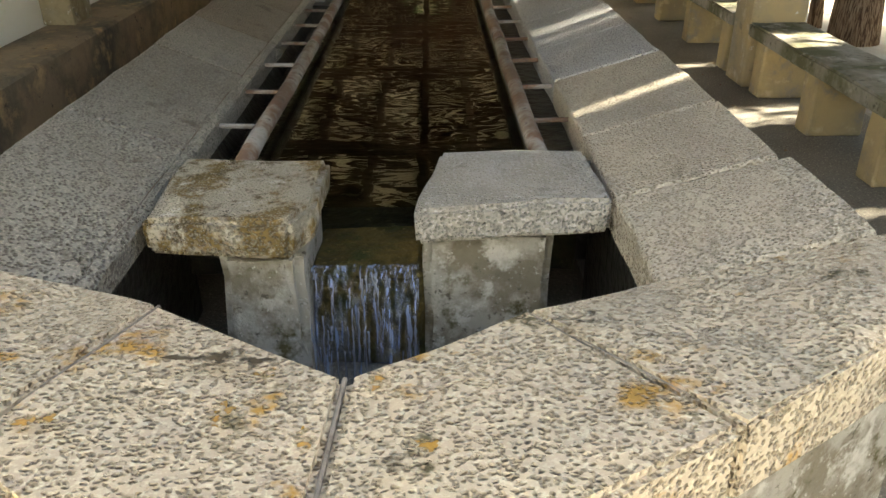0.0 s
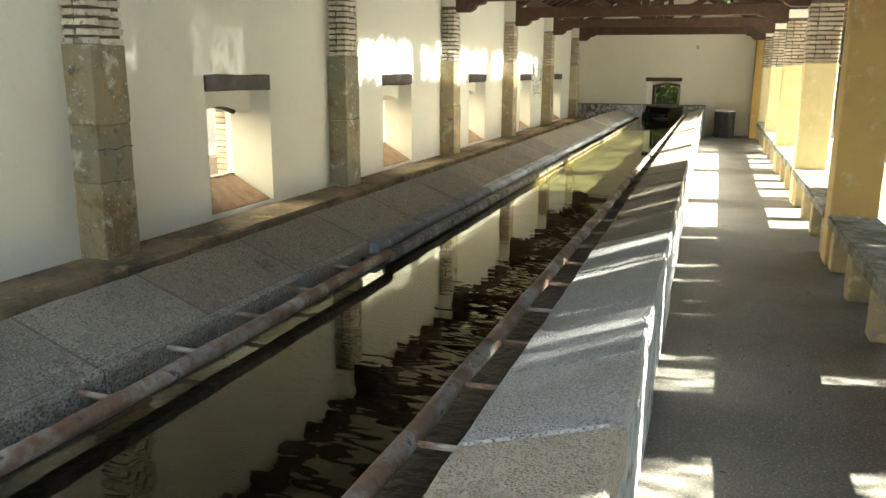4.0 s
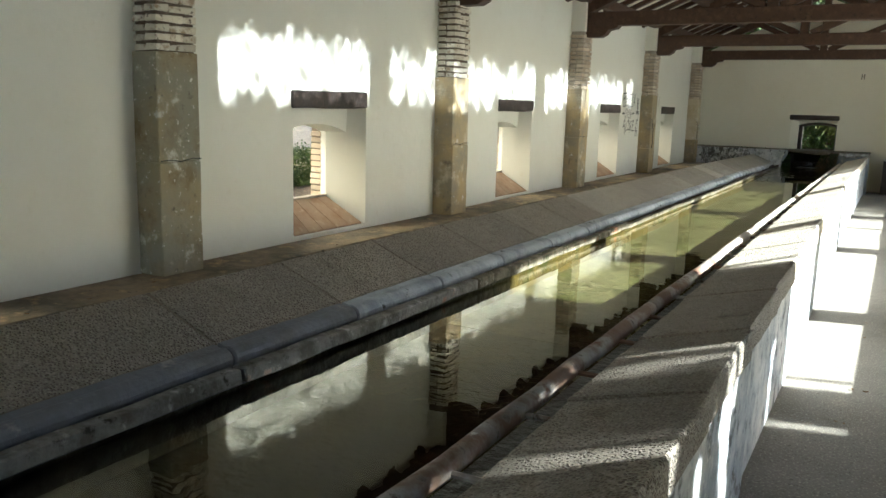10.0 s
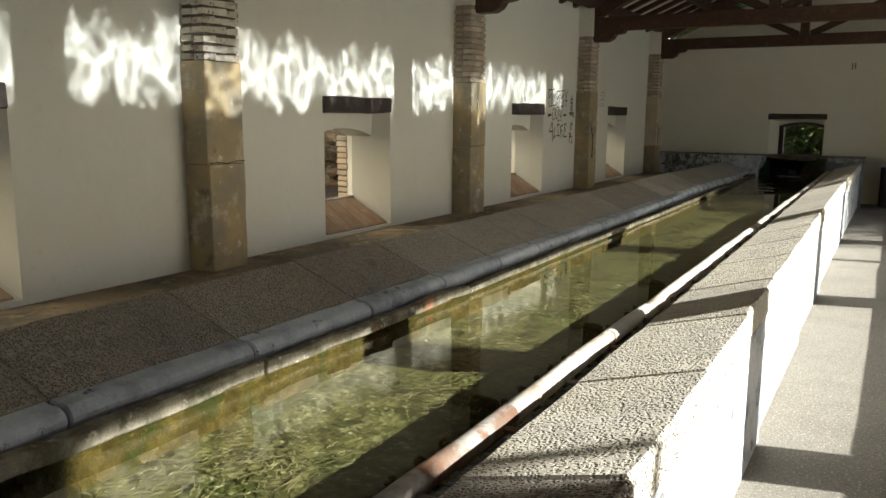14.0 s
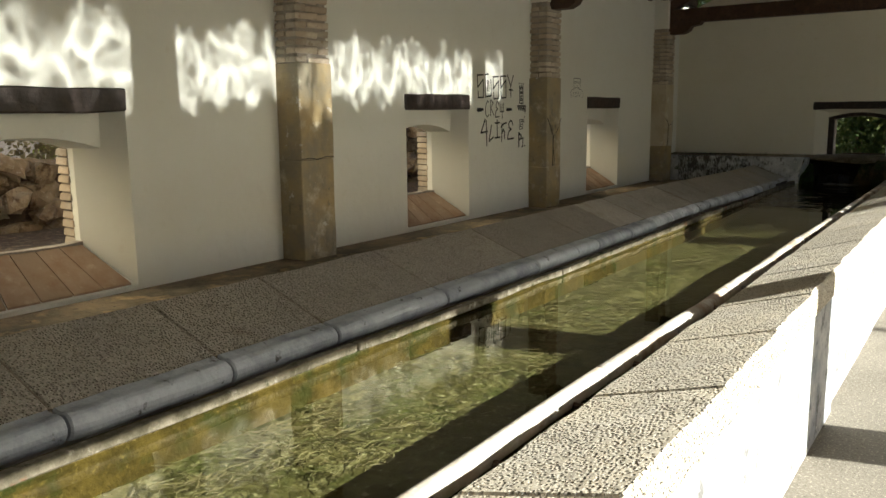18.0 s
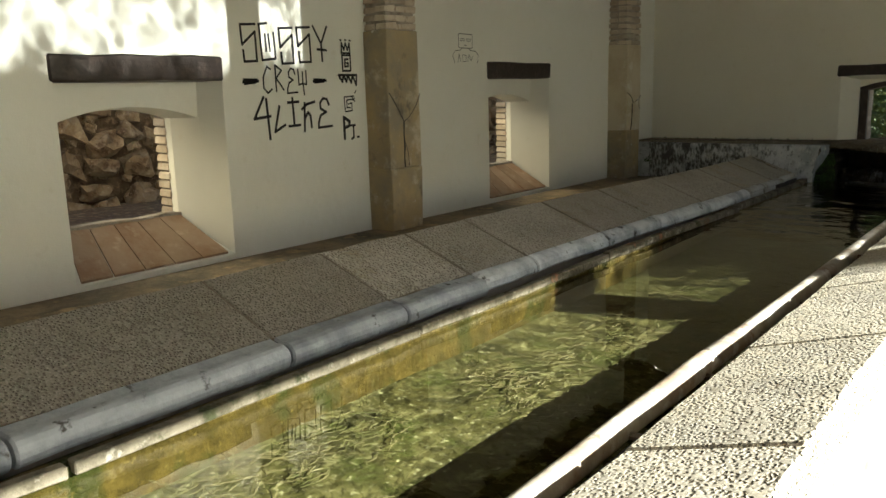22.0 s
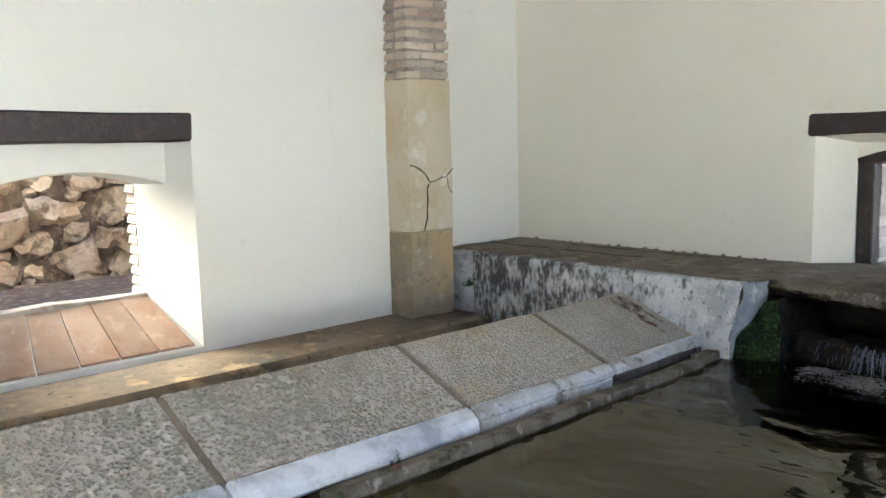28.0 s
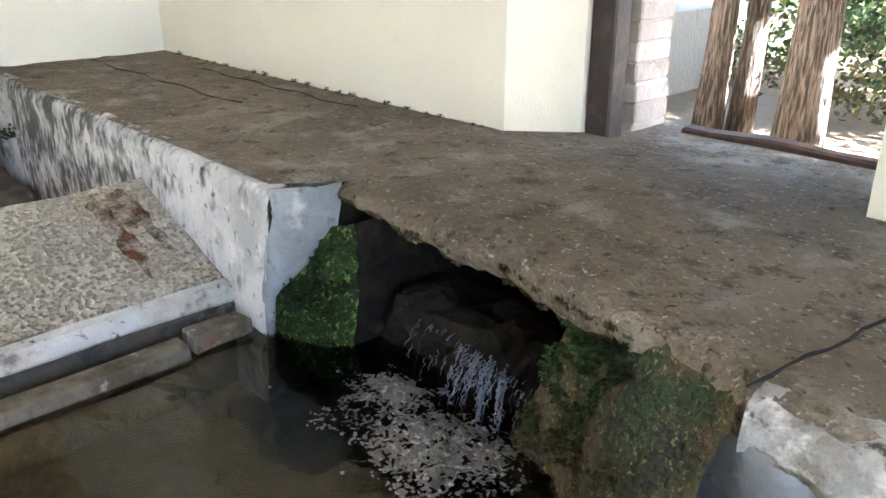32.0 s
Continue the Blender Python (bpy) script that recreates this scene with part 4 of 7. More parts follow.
# ---- far wall with its window ----
def far_wall():
    y = FAR_Y
    bm = bmesh.new()
    def rg(yy, x0, x1, z0, spring, crown):
        pts = [(x0, yy, z0), (x1, yy, z0)]
        for k in range(9):
            u = k / 8
            pts.append((x1 + (x0 - x1) * u, yy, spring + (crown - spring) * (1 - (2 * u - 1) ** 2)))
        return pts
    rings = [rg(y, -0.36, 0.62, 0.88, 1.57, 1.57), rg(y + 0.14, -0.20, 0.68, 0.88, 1.53, 1.53), rg(y + 0.15, -0.20, 0.68, 0.88, 1.44, 1.52), rg(y + 0.42, -0.16, 0.66, 0.80, 1.44, 1.52)]
    vr = [[bm.verts.new(p) for p in r] for r in rings]
    n = len(rings[0])
    for a, b in zip(vr, vr[1:]):
        for k in range(n):
            bm.faces.new((a[k], b[k], b[(k + 1) % n], a[(k + 1) % n]))
    top = [(2.95, roof_z(2.95) - 0.05), (RIDGE_X, roof_z(RIDGE_X) - 0.05), (-2.92, roof_z(-2.92) - 0.05)]
    for r, yy in ((vr[0], y), (vr[-1], y + 0.42)):
        c = [bm.verts.new((-2.92, yy, 0)), bm.verts.new((2.95, yy, 0))] + [bm.verts.new((x, yy, z)) for x, z in top]
        bm.faces.new((c[0], c[1], r[1], r[0]))
        bm.faces.new((c[1], c[2], r[2], r[1]))
        bm.faces.new((c[4], c[0], r[0], r[n - 1]))
        bm.faces.new([c[2], c[3], c[4]] + [r[k] for k in range(n - 1, 1, -1)])
    bmesh.ops.recalc_face_normals(bm, faces=bm.faces[:])
    tagged(part("wall_north", bm, M["plaster_cream"]), "cream limewashed gable wall with one small window", "wall", kind="structure")
    w = thing("window_6", "small arched window with dark timber frame in the gable wall", "window", kind="structure")
    part("lintel", box(-0.40, 0.66, y - 0.015, y + 0.14, 1.57, 1.685, 0.014, 0.008, cuts=3), M["lintel"], w)
    part("frame_post", box(-0.195, -0.115, y + 0.15, y + 0.22, 0.86, 1.46, 0.006), M["lintel"], w)
    part("frame_post", box(0.595, 0.675, y + 0.15, y + 0.22, 0.86, 1.46, 0.006), M["lintel"], w)
    pts = [(-0.195 + 0.87 * k / 10, y + 0.185, 1.43 + 0.075 * (1 - (2 * k / 10 - 1) ** 2)) for k in range(11)]
    part("frame_head", tube(pts, 0.045, 6), M["lintel"], w)
    me = brick_mesh(0.10, 0.16, 0.054, "pale_brick")
    for k in range(11):
        o = new("brick", me)
        o.parent = w
        o.location = (-0.22 + random.uniform(-0.006, 0.006), y + 0.28, 0.85 + 0.056 * k)
    part("back_board", box(-0.02, 0.64, y + 0.37, y + 0.43, 0.80, 0.905, 0.008, 0.018, cuts=7), M["wood"], w, "old dark brown timber board at the back of the sill")
    part("sill_board", box(-0.30, 0.70, y + 0.10, y + 0.46, 0.82, 0.885, 0.01, 0.008, cuts=3), M["wetconcrete"], w)


far_wall()
tagged(part("wall_east_return", box(2.62, 2.95, 26.55, FAR_Y, 0, 3.3, 0.01), M["ochre"]), "pale ochre plastered wall return", "wall", kind="structure")


# ---- roof ----
def make_roof():
    for name, xa, xb in (("ceiling_west", -3.0, RIDGE_X), ("ceiling_east", RIDGE_X, 4.08)):
        za, zb = roof_z(xa) + 0.26, roof_z(xb) + 0.26
        bm = bmesh.new()
        vs = [bm.verts.new(p) for p in ((xa, 2.1, za), (xb, 2.1, zb), (xb, 27.7, zb), (xa, 27.7, za), (xa, 2.1, za + 0.12), (xb, 2.1, zb + 0.12), (xb, 27.7, zb + 0.12), (xa, 27.7, za + 0.12))]
        for f in ((0, 1, 2, 3), (4, 5, 6, 7), (0, 1, 5, 4), (1, 2, 6, 5), (2, 3, 7, 6), (3, 0, 4, 7)):
            bm.faces.new([vs[k] for k in f])
        bmesh.ops.recalc_face_normals(bm, faces=bm.faces[:])
        tagged(part(name, bm, M["board"]), "grey board roof underside above dark rafters", "ceiling", kind="structure")


make_roof()
ze = roof_z(4.08)
tagged(part("eave_board", box(4.065, 4.095, 2.1, 27.7, ze + 0.13, ze + 0.40, 0.004), M["wood"]), "dark timber eave board", "eave board", kind="structure")


def make_truss(i):
    y = COL_Y + BAY * i + COL_W / 2
    t = thing("roof_truss", "dark brown timber king-post roof truss", "roof truss", "roof trusses")
    part("tie_beam", beam((-2.5, y, 2.98), (3.10, y, 2.98), 0.20, 0.17), M["wood"], t)
    part("principal_rafter", beam((-2.45, y, 3.06), (RIDGE_X, y, roof_z(RIDGE_X) - 0.02), 0.15, 0.18), M["wood"], t)
    part("principal_rafter", beam((2.98, y, 3.06), (RIDGE_X, y, roof_z(RIDGE_X) - 0.02), 0.15, 0.18), M["wood"], t)
    part("king_post", beam((RIDGE_X, y, 2.93), (RIDGE_X, y, roof_z(RIDGE_X)), 0.14, 0.16), M["wood"], t)
    for s in (-1, 1):
        part("strut", beam((RIDGE_X + 0.1 * s, y, 3.08), (RIDGE_X + 1.35 * s, y, roof_z(RIDGE_X + 1.35) - 0.1), 0.11, 0.12), M["wood"], t)
    for s, x in ((1, -2.5), (-1, 2.98)):
        sec = [(x, 2.72), (x + 0.42 * s, 2.72), (x + 0.50 * s, 2.76), (x + 0.54 * s, 2.82), (x + 0.66 * s, 2.84), (x + 0.70 * s, 2.895), (x, 2.895)]
        part("corbel", extrude(sec, y - 0.085, y + 0.085, 1, 0, 0.008), M["wood"], t)


for i in range(-1, 6):
    make_truss(i)


def make_rafters():
    for xo, label in ((-2.3, 0), (-1.45, 0), (-0.6, 0), (0.25, 0), (1.10, 0), (1.95, 0), (2.98, 0)):
        z = roof_z(xo) + 0.06
        p = part("purlin", beam((xo, 2.1, z), (xo, 27.1, z), 0.14, 0.15), M["wood"])
        tagged(p, "long dark timber purlin under the roof", "purlin", "purlins")
    me = {}
    for s in (-1, 1):
        xa = -2.95 if s < 0 else 4.05
        me[s] = mesh_of(beam((RIDGE_X, 0, roof_z(RIDGE_X) + 0.225), (xa, 0, roof_z(xa) + 0.225), 0.075, 0.11, 0.006), "rafter", M["wood"])
    stub = mesh_of(beam((-2.30, 0, roof_z(-2.30) + 0.10), (-2.95, 0, roof_z(-2.95) + 0.10), 0.08, 0.13, 0.006), "rafter_end", M["wood"])
    y = 2.14
    while y < 27:
        for s in (-1, 1):
            tagged(new("rafter", me[s]), "dark brown timber rafter", "rafter", "rafters").location = (0, y, 0)
        tagged(new("rafter_end", stub), "dark brown rafter end resting on the wall head", "rafter", "rafter ends").location = (0, y, 0)
        y += 0.56


make_rafters()


# ---- right-hand posts and benches ----
def make_post(i):
    y0 = COL_Y + BAY * i
    y1 = y0 + 0.36
    x0, x1 = POST_X, POST_X + 0.42
    c = thing("post", "ochre plastered post with thin brickwork above", "post", "posts of the open side", "structure")
    if i in (0, -1):
        tagged(c, "weathered thin brick post on a stone foot")
        part("foot", box(x0, x1, y0, y1, 0, 0.77, 0.015, 0.008, cuts=3), M["sandstone"], c)
        brick_courses(c, x0, x1, y0, y1, 0.77, 2.92, -1, "mortar", "brick_worn")
    elif i == 1:
        tagged(c, "plain ochre plastered post")
        part("shaft", box(x0, x1, y0, y1, 0, 2.92, 0.012, 0.005, cuts=4), M["ochre"], c)
    else:
        part("shaft", box(x0, x1, y0, y1, 0, 1.97, 0.012, 0.005, cuts=4), M["ochre_pale"], c)
        brick_courses(c, x0, x1, y0, y1, 1.97, 2.80, -1)
        part("plaster_head", box(x0 + 0.01, x1 - 0.01, y0 + 0.01, y1 - 0.01, 2.80, 2.95, 0.006), M["plaster"], c)


for i in range(6):
    make_post(i)


def make_bench(y0, y1):
    b = thing("bench", "worn stone slab bench on ochre plastered blocks", "bench", "benches between the posts")
    part("seat", box(POST_X - 0.02, POST_X + 0.42, y0, y1, 0.40, 0.50, 0.018, 0.012, 2, cuts=6), M["seat"], b, "dark grey mossy stone seat slab")
    n = 4
    for k in range(n):
        y = y0 + 0.12 + (y1 - y0 - 0.42) * k / (n - 1)
        part("support", box(POST_X + 0.02, POST_X + 0.38, y, y + 0.19, 0.0, 0.402, 0.012, 0.008, cuts=2), M["ochre_dirty"], b)


for i in range(-1, 5):
    make_bench(COL_Y + BAY * i + (0.364 if i >= 0 else 0.9), COL_Y + BAY * (i + 1) - 0.004)


# ---- the basin ----
def rx_out(y):
    if y < 2.6:
        return 1.53 + 0.15 * (2.6 - y)
    return max(1.53 - 0.0115 * (y - 3), 1.34)


def rx_in(y):
    return 1.0 - 0.004 * max(y - 4, 0)


def stone_slab(name, section, y0, y1, material, owner):
    bm = extrude(section, y0 + 0.005, y1 - 0.005, 6, 0.008, 0.008)
    return part(name, bm, material, owner)


def sink(y):
    """How far the western slabs dip towards the spring."""
    u = min(max((y - 21.5) / 4.0, 0), 1)
    return 0.038 * u * u * (3 - 2 * u)


basin = thing("wash_basin", "long stone wash basin with sloping granite slabs and grey side walls", "wash basin", kind="structure")
LJ = [2.05, 3.2, 4.31, 5.08, 6.0, 6.95, 7.9, 9.0, 9.9, 10.8, 11.7, 12.6, 13.5, 14.3, 15.1, 15.8, 16.43, 17.33, 18.4, 19.4, 20.05, 20.65, 21.17, 22.02, 22.81, 23.76, 24.75, 25.59, 26.32]
for a, b in zip(LJ, LJ[1:]):
    made = []
    sec = [(-0.60, 0.635), (-1.02, 0.800), (-1.05, 0.790), (-1.05, 0.66), (-0.66, 0.52), (-0.60, 0.52)]
    wide = 0.006 if a > 21 else -0.0035 if a > 8.5 and a < 20 else 0.0
    # slab colour steps darker towards the first bays, holding their shade
    made.append(stone_slab("slab", sec, a + wide, b - wide, M["granite_shade" if a < 4.9 else "granite_brown_shade" if a < 14 else "granite_mid" if a < 19.9 else "granite_end" if a > 24.7 else "granite"], basin))
    if a < 6.7:
        stone_slab("edge", [(-0.60, 0.635), (-0.60, 0.50), (-0.565, 0.50), (-0.555, 0.612), (-0.57, 0.628)], a, b, M["granite_shade"], basin)
        continue
    nose = [(-0.535 + 0.055 * math.cos(t), 0.576 + 0.050 * math.sin(t)) for t in [radians(d) for d in range(-70, 111, 20)]] + [(-0.60, 0.634), (-0.60, 0.53)]
    if a > 20.5:
        nose = [(-0.60, 0.636), (-0.565, 0.624), (-0.540, 0.607), (-0.527, 0.585), (-0.523, 0.550), (-0.60, 0.525)]
    if a > 24.7:
        # the last two are worn square: a whitewashed lip over a mouldy edge
        made.append(part("nosing", extrude([(-0.60, 0.587), (-0.547, 0.588), (-0.552, 0.50), (-0.60, 0.50)], a + 0.005, b - 0.005, 14, 0.008, 0.012), M["mould" if a > 25.5 else "lip"], basin, "stained lower edge of the slab"))
        nose = [(-0.60, 0.637), (-0.566, 0.628), (-0.548, 0.612), (-0.541, 0.586), (-0.60, 0.582)]
        made.append(part("nosing", extrude(nose, a + 0.005, b - 0.005, 16, 0.009, 0.008), M["lip"], basin, "worn whitewashed lip of the slab"))
    else:
        # nosing colour steps darker towards the shaded first bays as well
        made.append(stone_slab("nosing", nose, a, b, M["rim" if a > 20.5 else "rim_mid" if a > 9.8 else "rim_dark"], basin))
    for o in made:
        for v in o.data.vertices:
            v.co.z -= sink(v.co.y)
RJ = [2.05, 2.63, 3.25, 4.10, 4.76, 5.52]
while RJ[-1] < 25.4:
    RJ.append(RJ[-1] + 0.80 + 0.12 * math.sin(RJ[-1] * 7))
RJ[-1] = 26.34
for a, b in zip(RJ, RJ[1:]):
    xo = rx_out((a + b) / 2)
    xi = rx_in((a + b) / 2)
    zi = 0.655 if a < 6 else min(0.655 + 0.008 * (a - 6), 0.69)
    sec = [(xi, zi), (xi, 0.52), (xi + 0.06, 0.52), (xo, 0.67), (xo, 0.798), (xo - 0.012, 0.806)]
    tight = 0.003 if a > 11.4 else 0.0
    # sunlit copy past y 11.4, shaded brown copy in the bays before it
    stone_slab("slab", sec, a - tight, b + tight, M["granite_sunlit" if a > 11.4 else "granite_tan" if a < 4.0 else "granite_blue" if a < 6.5 else "granite_brown_shade"], basin)
bed = extrude([(-0.60, 0.629), (-1.02, 0.794), (-1.03, 0.66), (-0.66, 0.53)], 2.07, 26.31, 60)
for v in bed.verts:
    v.co.z -= sink(v.co.y)
part("joint_bed", bed, M["mortar"], basin, "dark mortar between the slabs")
part("joint_bed", extrude([(1.03, 0.635), (1.10, 0.54), (1.30, 0.66), (1.30, 0.730)], 2.07, 26.33, 8), M["mortar"], basin, "dark mortar between the slabs")
n = 12
for k in range(n):
    a, b = 2.05 + 24.29 * k / n, 2.05 + 24.29 * (k + 1) / n
    xo = rx_out((a + b) / 2) - 0.015
    part("side_wall", extrude([(1.05, 0.0), (xo, 0.0), (xo, 0.668), (1.05, 0.515)], a, b, 4, 0.006), M["limewash"], basin, "patchy grey limewashed outer side wall")
part("side_wall", extrude([(-0.66, -0.1), (-1.03, -0.1), (-1.03, 0.63), (-0.66, 0.49)], 2.05, 26.31, 12), M["concrete"], basin)
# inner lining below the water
# linings are black up to y 11.6: the shaded undercut put into the colour
part("lining", extrude([(-0.385, 0.2), (-0.385, 0.40), (-0.57, 0.38), (-0.66, 0.50), (-0.66, 0.2)], 2.95, 6.8, 8, 0.008), M["shaded_wetrock"], basin, "wet channel beside the rail, painted black as shade")
part("lining", extrude([(-0.385, 0.2), (-0.385, 0.542), (-0.66, 0.542), (-0.66, 0.2)], 6.8, 11.6, 6, 0.008), M["shaded_wetrock"], basin)
bed = extrude([(-0.385, 0.2), (-0.385, 0.545), (-0.45, 0.545), (-0.455, 0.45), (-0.66, 0.45), (-0.66, 0.2)], 11.6, 26.3, 56, 0.008)
for v in bed.verts:
    v.co.z -= sink(v.co.y)
    v.co.x -= 0.09 * min(max((v.co.y - 22) / 3, 0), 1)
part("lining", bed, M["slime"], basin, "algae-covered yellow inner lining")
part("lining", extrude([(0.80, 0.2), (0.80, 0.535), (1.06, 0.535), (1.06, 0.2)], 3.05, 26.3, 24), M["shaded_wetrock"], basin, "wet channel beside the rail, painted black as shade")
# the floor is darker before y 10.7 and past y 24.4
part("basin_floor", box(-0.45, 0.95, 2.97, 10.7, 0.2, 0.36, 0, 0.01, cuts=8), M["bed_dark"], basin, "dark basin floor")
part("basin_floor", box(-0.45, 0.95, 10.7, 24.4, 0.2, 0.365, 0, 0.01, cuts=12), M["algae"], basin, "basin floor covered with pale green algae")
part("basin_floor", box(-0.55, 0.95, 24.4, 27.0, 0.2, 0.36, 0, 0.01, cuts=4), M["bed_dark"], basin)

water = thing("water", "clear rippled water in the long basin", "water", kind="structure")
for name, ya, yb, look_of in (("calm_water", 2.89, 22.9, "water"), ("flowing_water", 22.9, 26.59, "water_flow")):
    bm = bmesh.new()
    bmesh.ops.create_grid(bm, x_segments=6, y_segments=60, size=0.5)
    for v in bm.verts:
        v.co = Vector((0.235 + v.co.x * 1.29, (ya + yb) / 2 + v.co.y * (yb - ya), WATER_Z))
    part(name, bm, M[look_of], water, smooth=True).visible_shadow = False

# rails along both inner edges
def make_rail(x, z, y0, name, material, label, flat, y1=26.31):
    r = thing(name, label, "rail", "rails along the basin")
    y = y0
    x0 = x
    while y < y1 - 0.05:
        x = x0 - (0.025 * min(max((y - 18) / 4, 0), 1) + 0.075 * min(max((y - 22) / 3, 0), 1) if flat else 0)
        ln = min(1.9 + 0.4 * math.sin(y * 5), y1 - y)
        if flat:
            thin = min(max((y - 12) / 2, 0), 1) * min(max((24.6 - y) / 1.5, 0), 1)
            bm = box(x - 0.036 + 0.012 * thin, x + 0.034 - 0.012 * thin, y, y + ln - 0.02, z - 0.062, z - 0.020 * max(thin, min(max((y - 12) / 2, 0), 1) * 0.75) + 0.004 * math.sin(y * 3), 0.012, 0.013, cuts=7)
        else:
            bm = tube([(x + 0.004 * math.sin(9 * (y + ln * k / 5)), y + (ln - 0.008) * k / 5, z - 0.042 + 0.004 * math.sin(7 * (y + k))) for k in range(6)], 0.038, 12, 0.005)
        if flat:
            for v in bm.verts:
                v.co.z -= sink(v.co.y) * 0.9
        # past y 12 the pipe is paler: the sunlight is put into its colour
        part("length", bm, M["pale_sunlit"] if not flat and y > 12 else M["kerb_low"] if flat and y > 11 else material, r, smooth=not flat)
        y += ln
    k = 0
    side = -1 if x < 0 else 1
    while not flat and 3.07 + 0.545 * k < y1 - 0.1:
        yy = 3.07 + 0.545 * k
        part("crossbar", tube([(x + 0.02 * side, yy, z - 0.05), (x + 0.24 * side, yy, z - 0.045)], 0.012, 6), M["rust"], r)
        k += 1


make_rail(-0.35, 0.635, 2.98, "basin_rail", M["rust"], "rusty mottled iron pipe rail along the basin edge", False, 6.8)
make_rail(-0.375, 0.588, 6.8, "basin_kerb", M["kerb"], "rough narrow stone kerb along the basin edge", True)
make_rail(0.81, 0.655, 3.0, "basin_rail", M["rust"], "rusty mottled iron pipe rail along the basin edge", False)


def falling_threads(owner, count, path, thick, seed):
    """Single threads and broken drops of falling water along path(u, v)."""
    rnd = random.Random(seed)
    for k in range(count):
        u = rnd.random()
        v0 = rnd.random() * 0.8
        v1 = min(1.0, v0 + rnd.uniform(0.05, 0.35))
        pts = [path(u + 0.012 * math.sin(9 * v0 + k) + 0.006 * rnd.uniform(-1, 1), v0 + (v1 - v0) * j / 6) + Vector((0, -0.012 * rnd.random(), 0)) for j in range(7)]
        r = thick * rnd.uniform(0.4, 1.2)
        part("water_thread", tube(pts, [r * (0.25 + 0.9 * abs(math.sin(j * 1.4 + k))) for j in range(7)], 6), M["fall"], owner, smooth=True)


# ---- front end of the basin ----
def front_end():
    cx = 0.20
    z = 0.80
    inner = [(-0.56, 2.06, 0.66), (-0.40, 1.97, 0.68), (cx, 1.555, 0.72), (0.83, 2.0, 0.69), (1.0, 2.06, 0.66)]
    stones = [
        [(cx - 0.003, 1.56, 0.715), (cx - 0.02, 0.86, 0.78), (-0.47, 1.255, 0.78), (-0.30, 1.90, 0.695)],
        [(cx + 0.003, 1.56, 0.715), (0.62, 1.84, 0.705), (0.95, 1.30, 0.79), (cx - 0.014, 0.86, 0.78)],
        [(0.626, 1.843, 0.70), (0.99, 2.058, 0.655), (1.61, 2.058, 0.805), (1.60, 1.72, 0.81), (0.956, 1.303, 0.79)],
        [(-0.306, 1.903, 0.695), (-0.476, 1.258, 0.78), (-1.10, 1.66, 0.80), (-1.12, 2.058, 0.81), (-0.56, 2.058, 0.655)],
    ]
    b = thing("basin_apron", "warm speckled granite apron stones round the basin end", "stone apron", kind="structure")
    for s in stones:
        bm = prism(s, 0.60, 0.78, 0.02, 0.006, 5)
        part("apron_stone", bm, M["granite_warm"], b)
    for p, q in (((cx, 1.57, 0.712), (cx - 0.018, 0.90, 0.770)), ((0.62, 1.85, 0.697), (0.95, 1.34, 0.782)), ((-0.30, 1.91, 0.690), (-0.473, 1.30, 0.772))):
        bm = tube([p, q], 0.006, 6)
        for v in bm.verts:
            v.co.z -= 0.012
        part("joint", bm, M["mortar_pale"], b)
    outer = [(cx, 0.91), (0.95, 1.345), (1.56, 1.74), (1.57, 2.06), (1.05, 2.06), (0.95, 2.0), (cx, 1.60), (-0.5, 2.0), (-0.66, 2.06), (-1.08, 2.06), (-1.06, 1.68), (-0.47, 1.31)]
    bm = bmesh.new()
    low = [bm.verts.new((x, y, 0)) for x, y in outer]
    top = [bm.verts.new((x, y, 0.63)) for x, y in outer]
    for k in range(len(outer)):
        q = (k + 1) % len(outer)
        bm.faces.new((low[k], low[q], top[q], top[k]))
    bmesh.ops.recalc_face_normals(bm, faces=bm.faces[:])
    part("outer_wall", bm, M["pierstone"], b)
    # piers and their capping blocks
    for poly, pier, label in (
        ([(-0.525, 2.45, 0.675), (-0.05, 2.39, 0.685), (0.0, 2.55, 0.68), (0.0, 2.97, 0.675), (-0.54, 2.99, 0.67)], (-0.30, -0.03, 2.45, 2.95), "mossy brown capping block"),
        ([(0.335, 2.50, 0.675), (0.99, 2.58, 0.675), (0.965, 3.04, 0.675), (0.42, 3.02, 0.68), (0.34, 2.62, 0.675)], (0.36, 0.80, 2.60, 3.0), "grey granite capping block"),
    ):
        t = thing("pier", "stone pier with a capping block beside the outlet", "pier", "piers at the outlet")
        part("cap", prism(poly, 0.545, 0.68, 0.022, 0.014, 5), M["capbrown" if "brown" in label else "granite_cap"], t, label)
        part("shaft", box(pier[0], pier[1], pier[2], pier[3], 0.0, 0.548, 0.03, 0.02, 2, cuts=4), M["pierstone"], t)
    # chute and fall of water
    part("chute", box(-0.04, 0.36, 2.60, 2.96, 0.0, 0.40, 0.02, 0.012, cuts=4), M["slime"], basin)
    # pit surfaces painted near-black as a dark hole
    part("pit_floor", box(-0.7, 1.1, 1.5, 2.7, -0.2, -0.1, 0, 0), M["shaded_wetrock"], basin)
    part("pit_wall", box(-0.68, -0.56, 2.0, 3.0, -0.1, 0.53), M["shaded_wetrock"], basin)
    part("pit_wall", box(1.0, 1.06, 2.0, 3.0, -0.1, 0.53), M["shaded_wetrock"], basin)
    f = thing("water_fall", "thin white curtain of water spilling over the outlet", "waterfall")
    falling_threads(f, 44, lambda u, v: Vector((-0.03 + 0.37 * u, 2.60 - 0.16 * v ** 0.6, 0.425 - 0.46 * v * v - 0.03 * v)), 0.0045, 11)
    bm = bmesh.new()
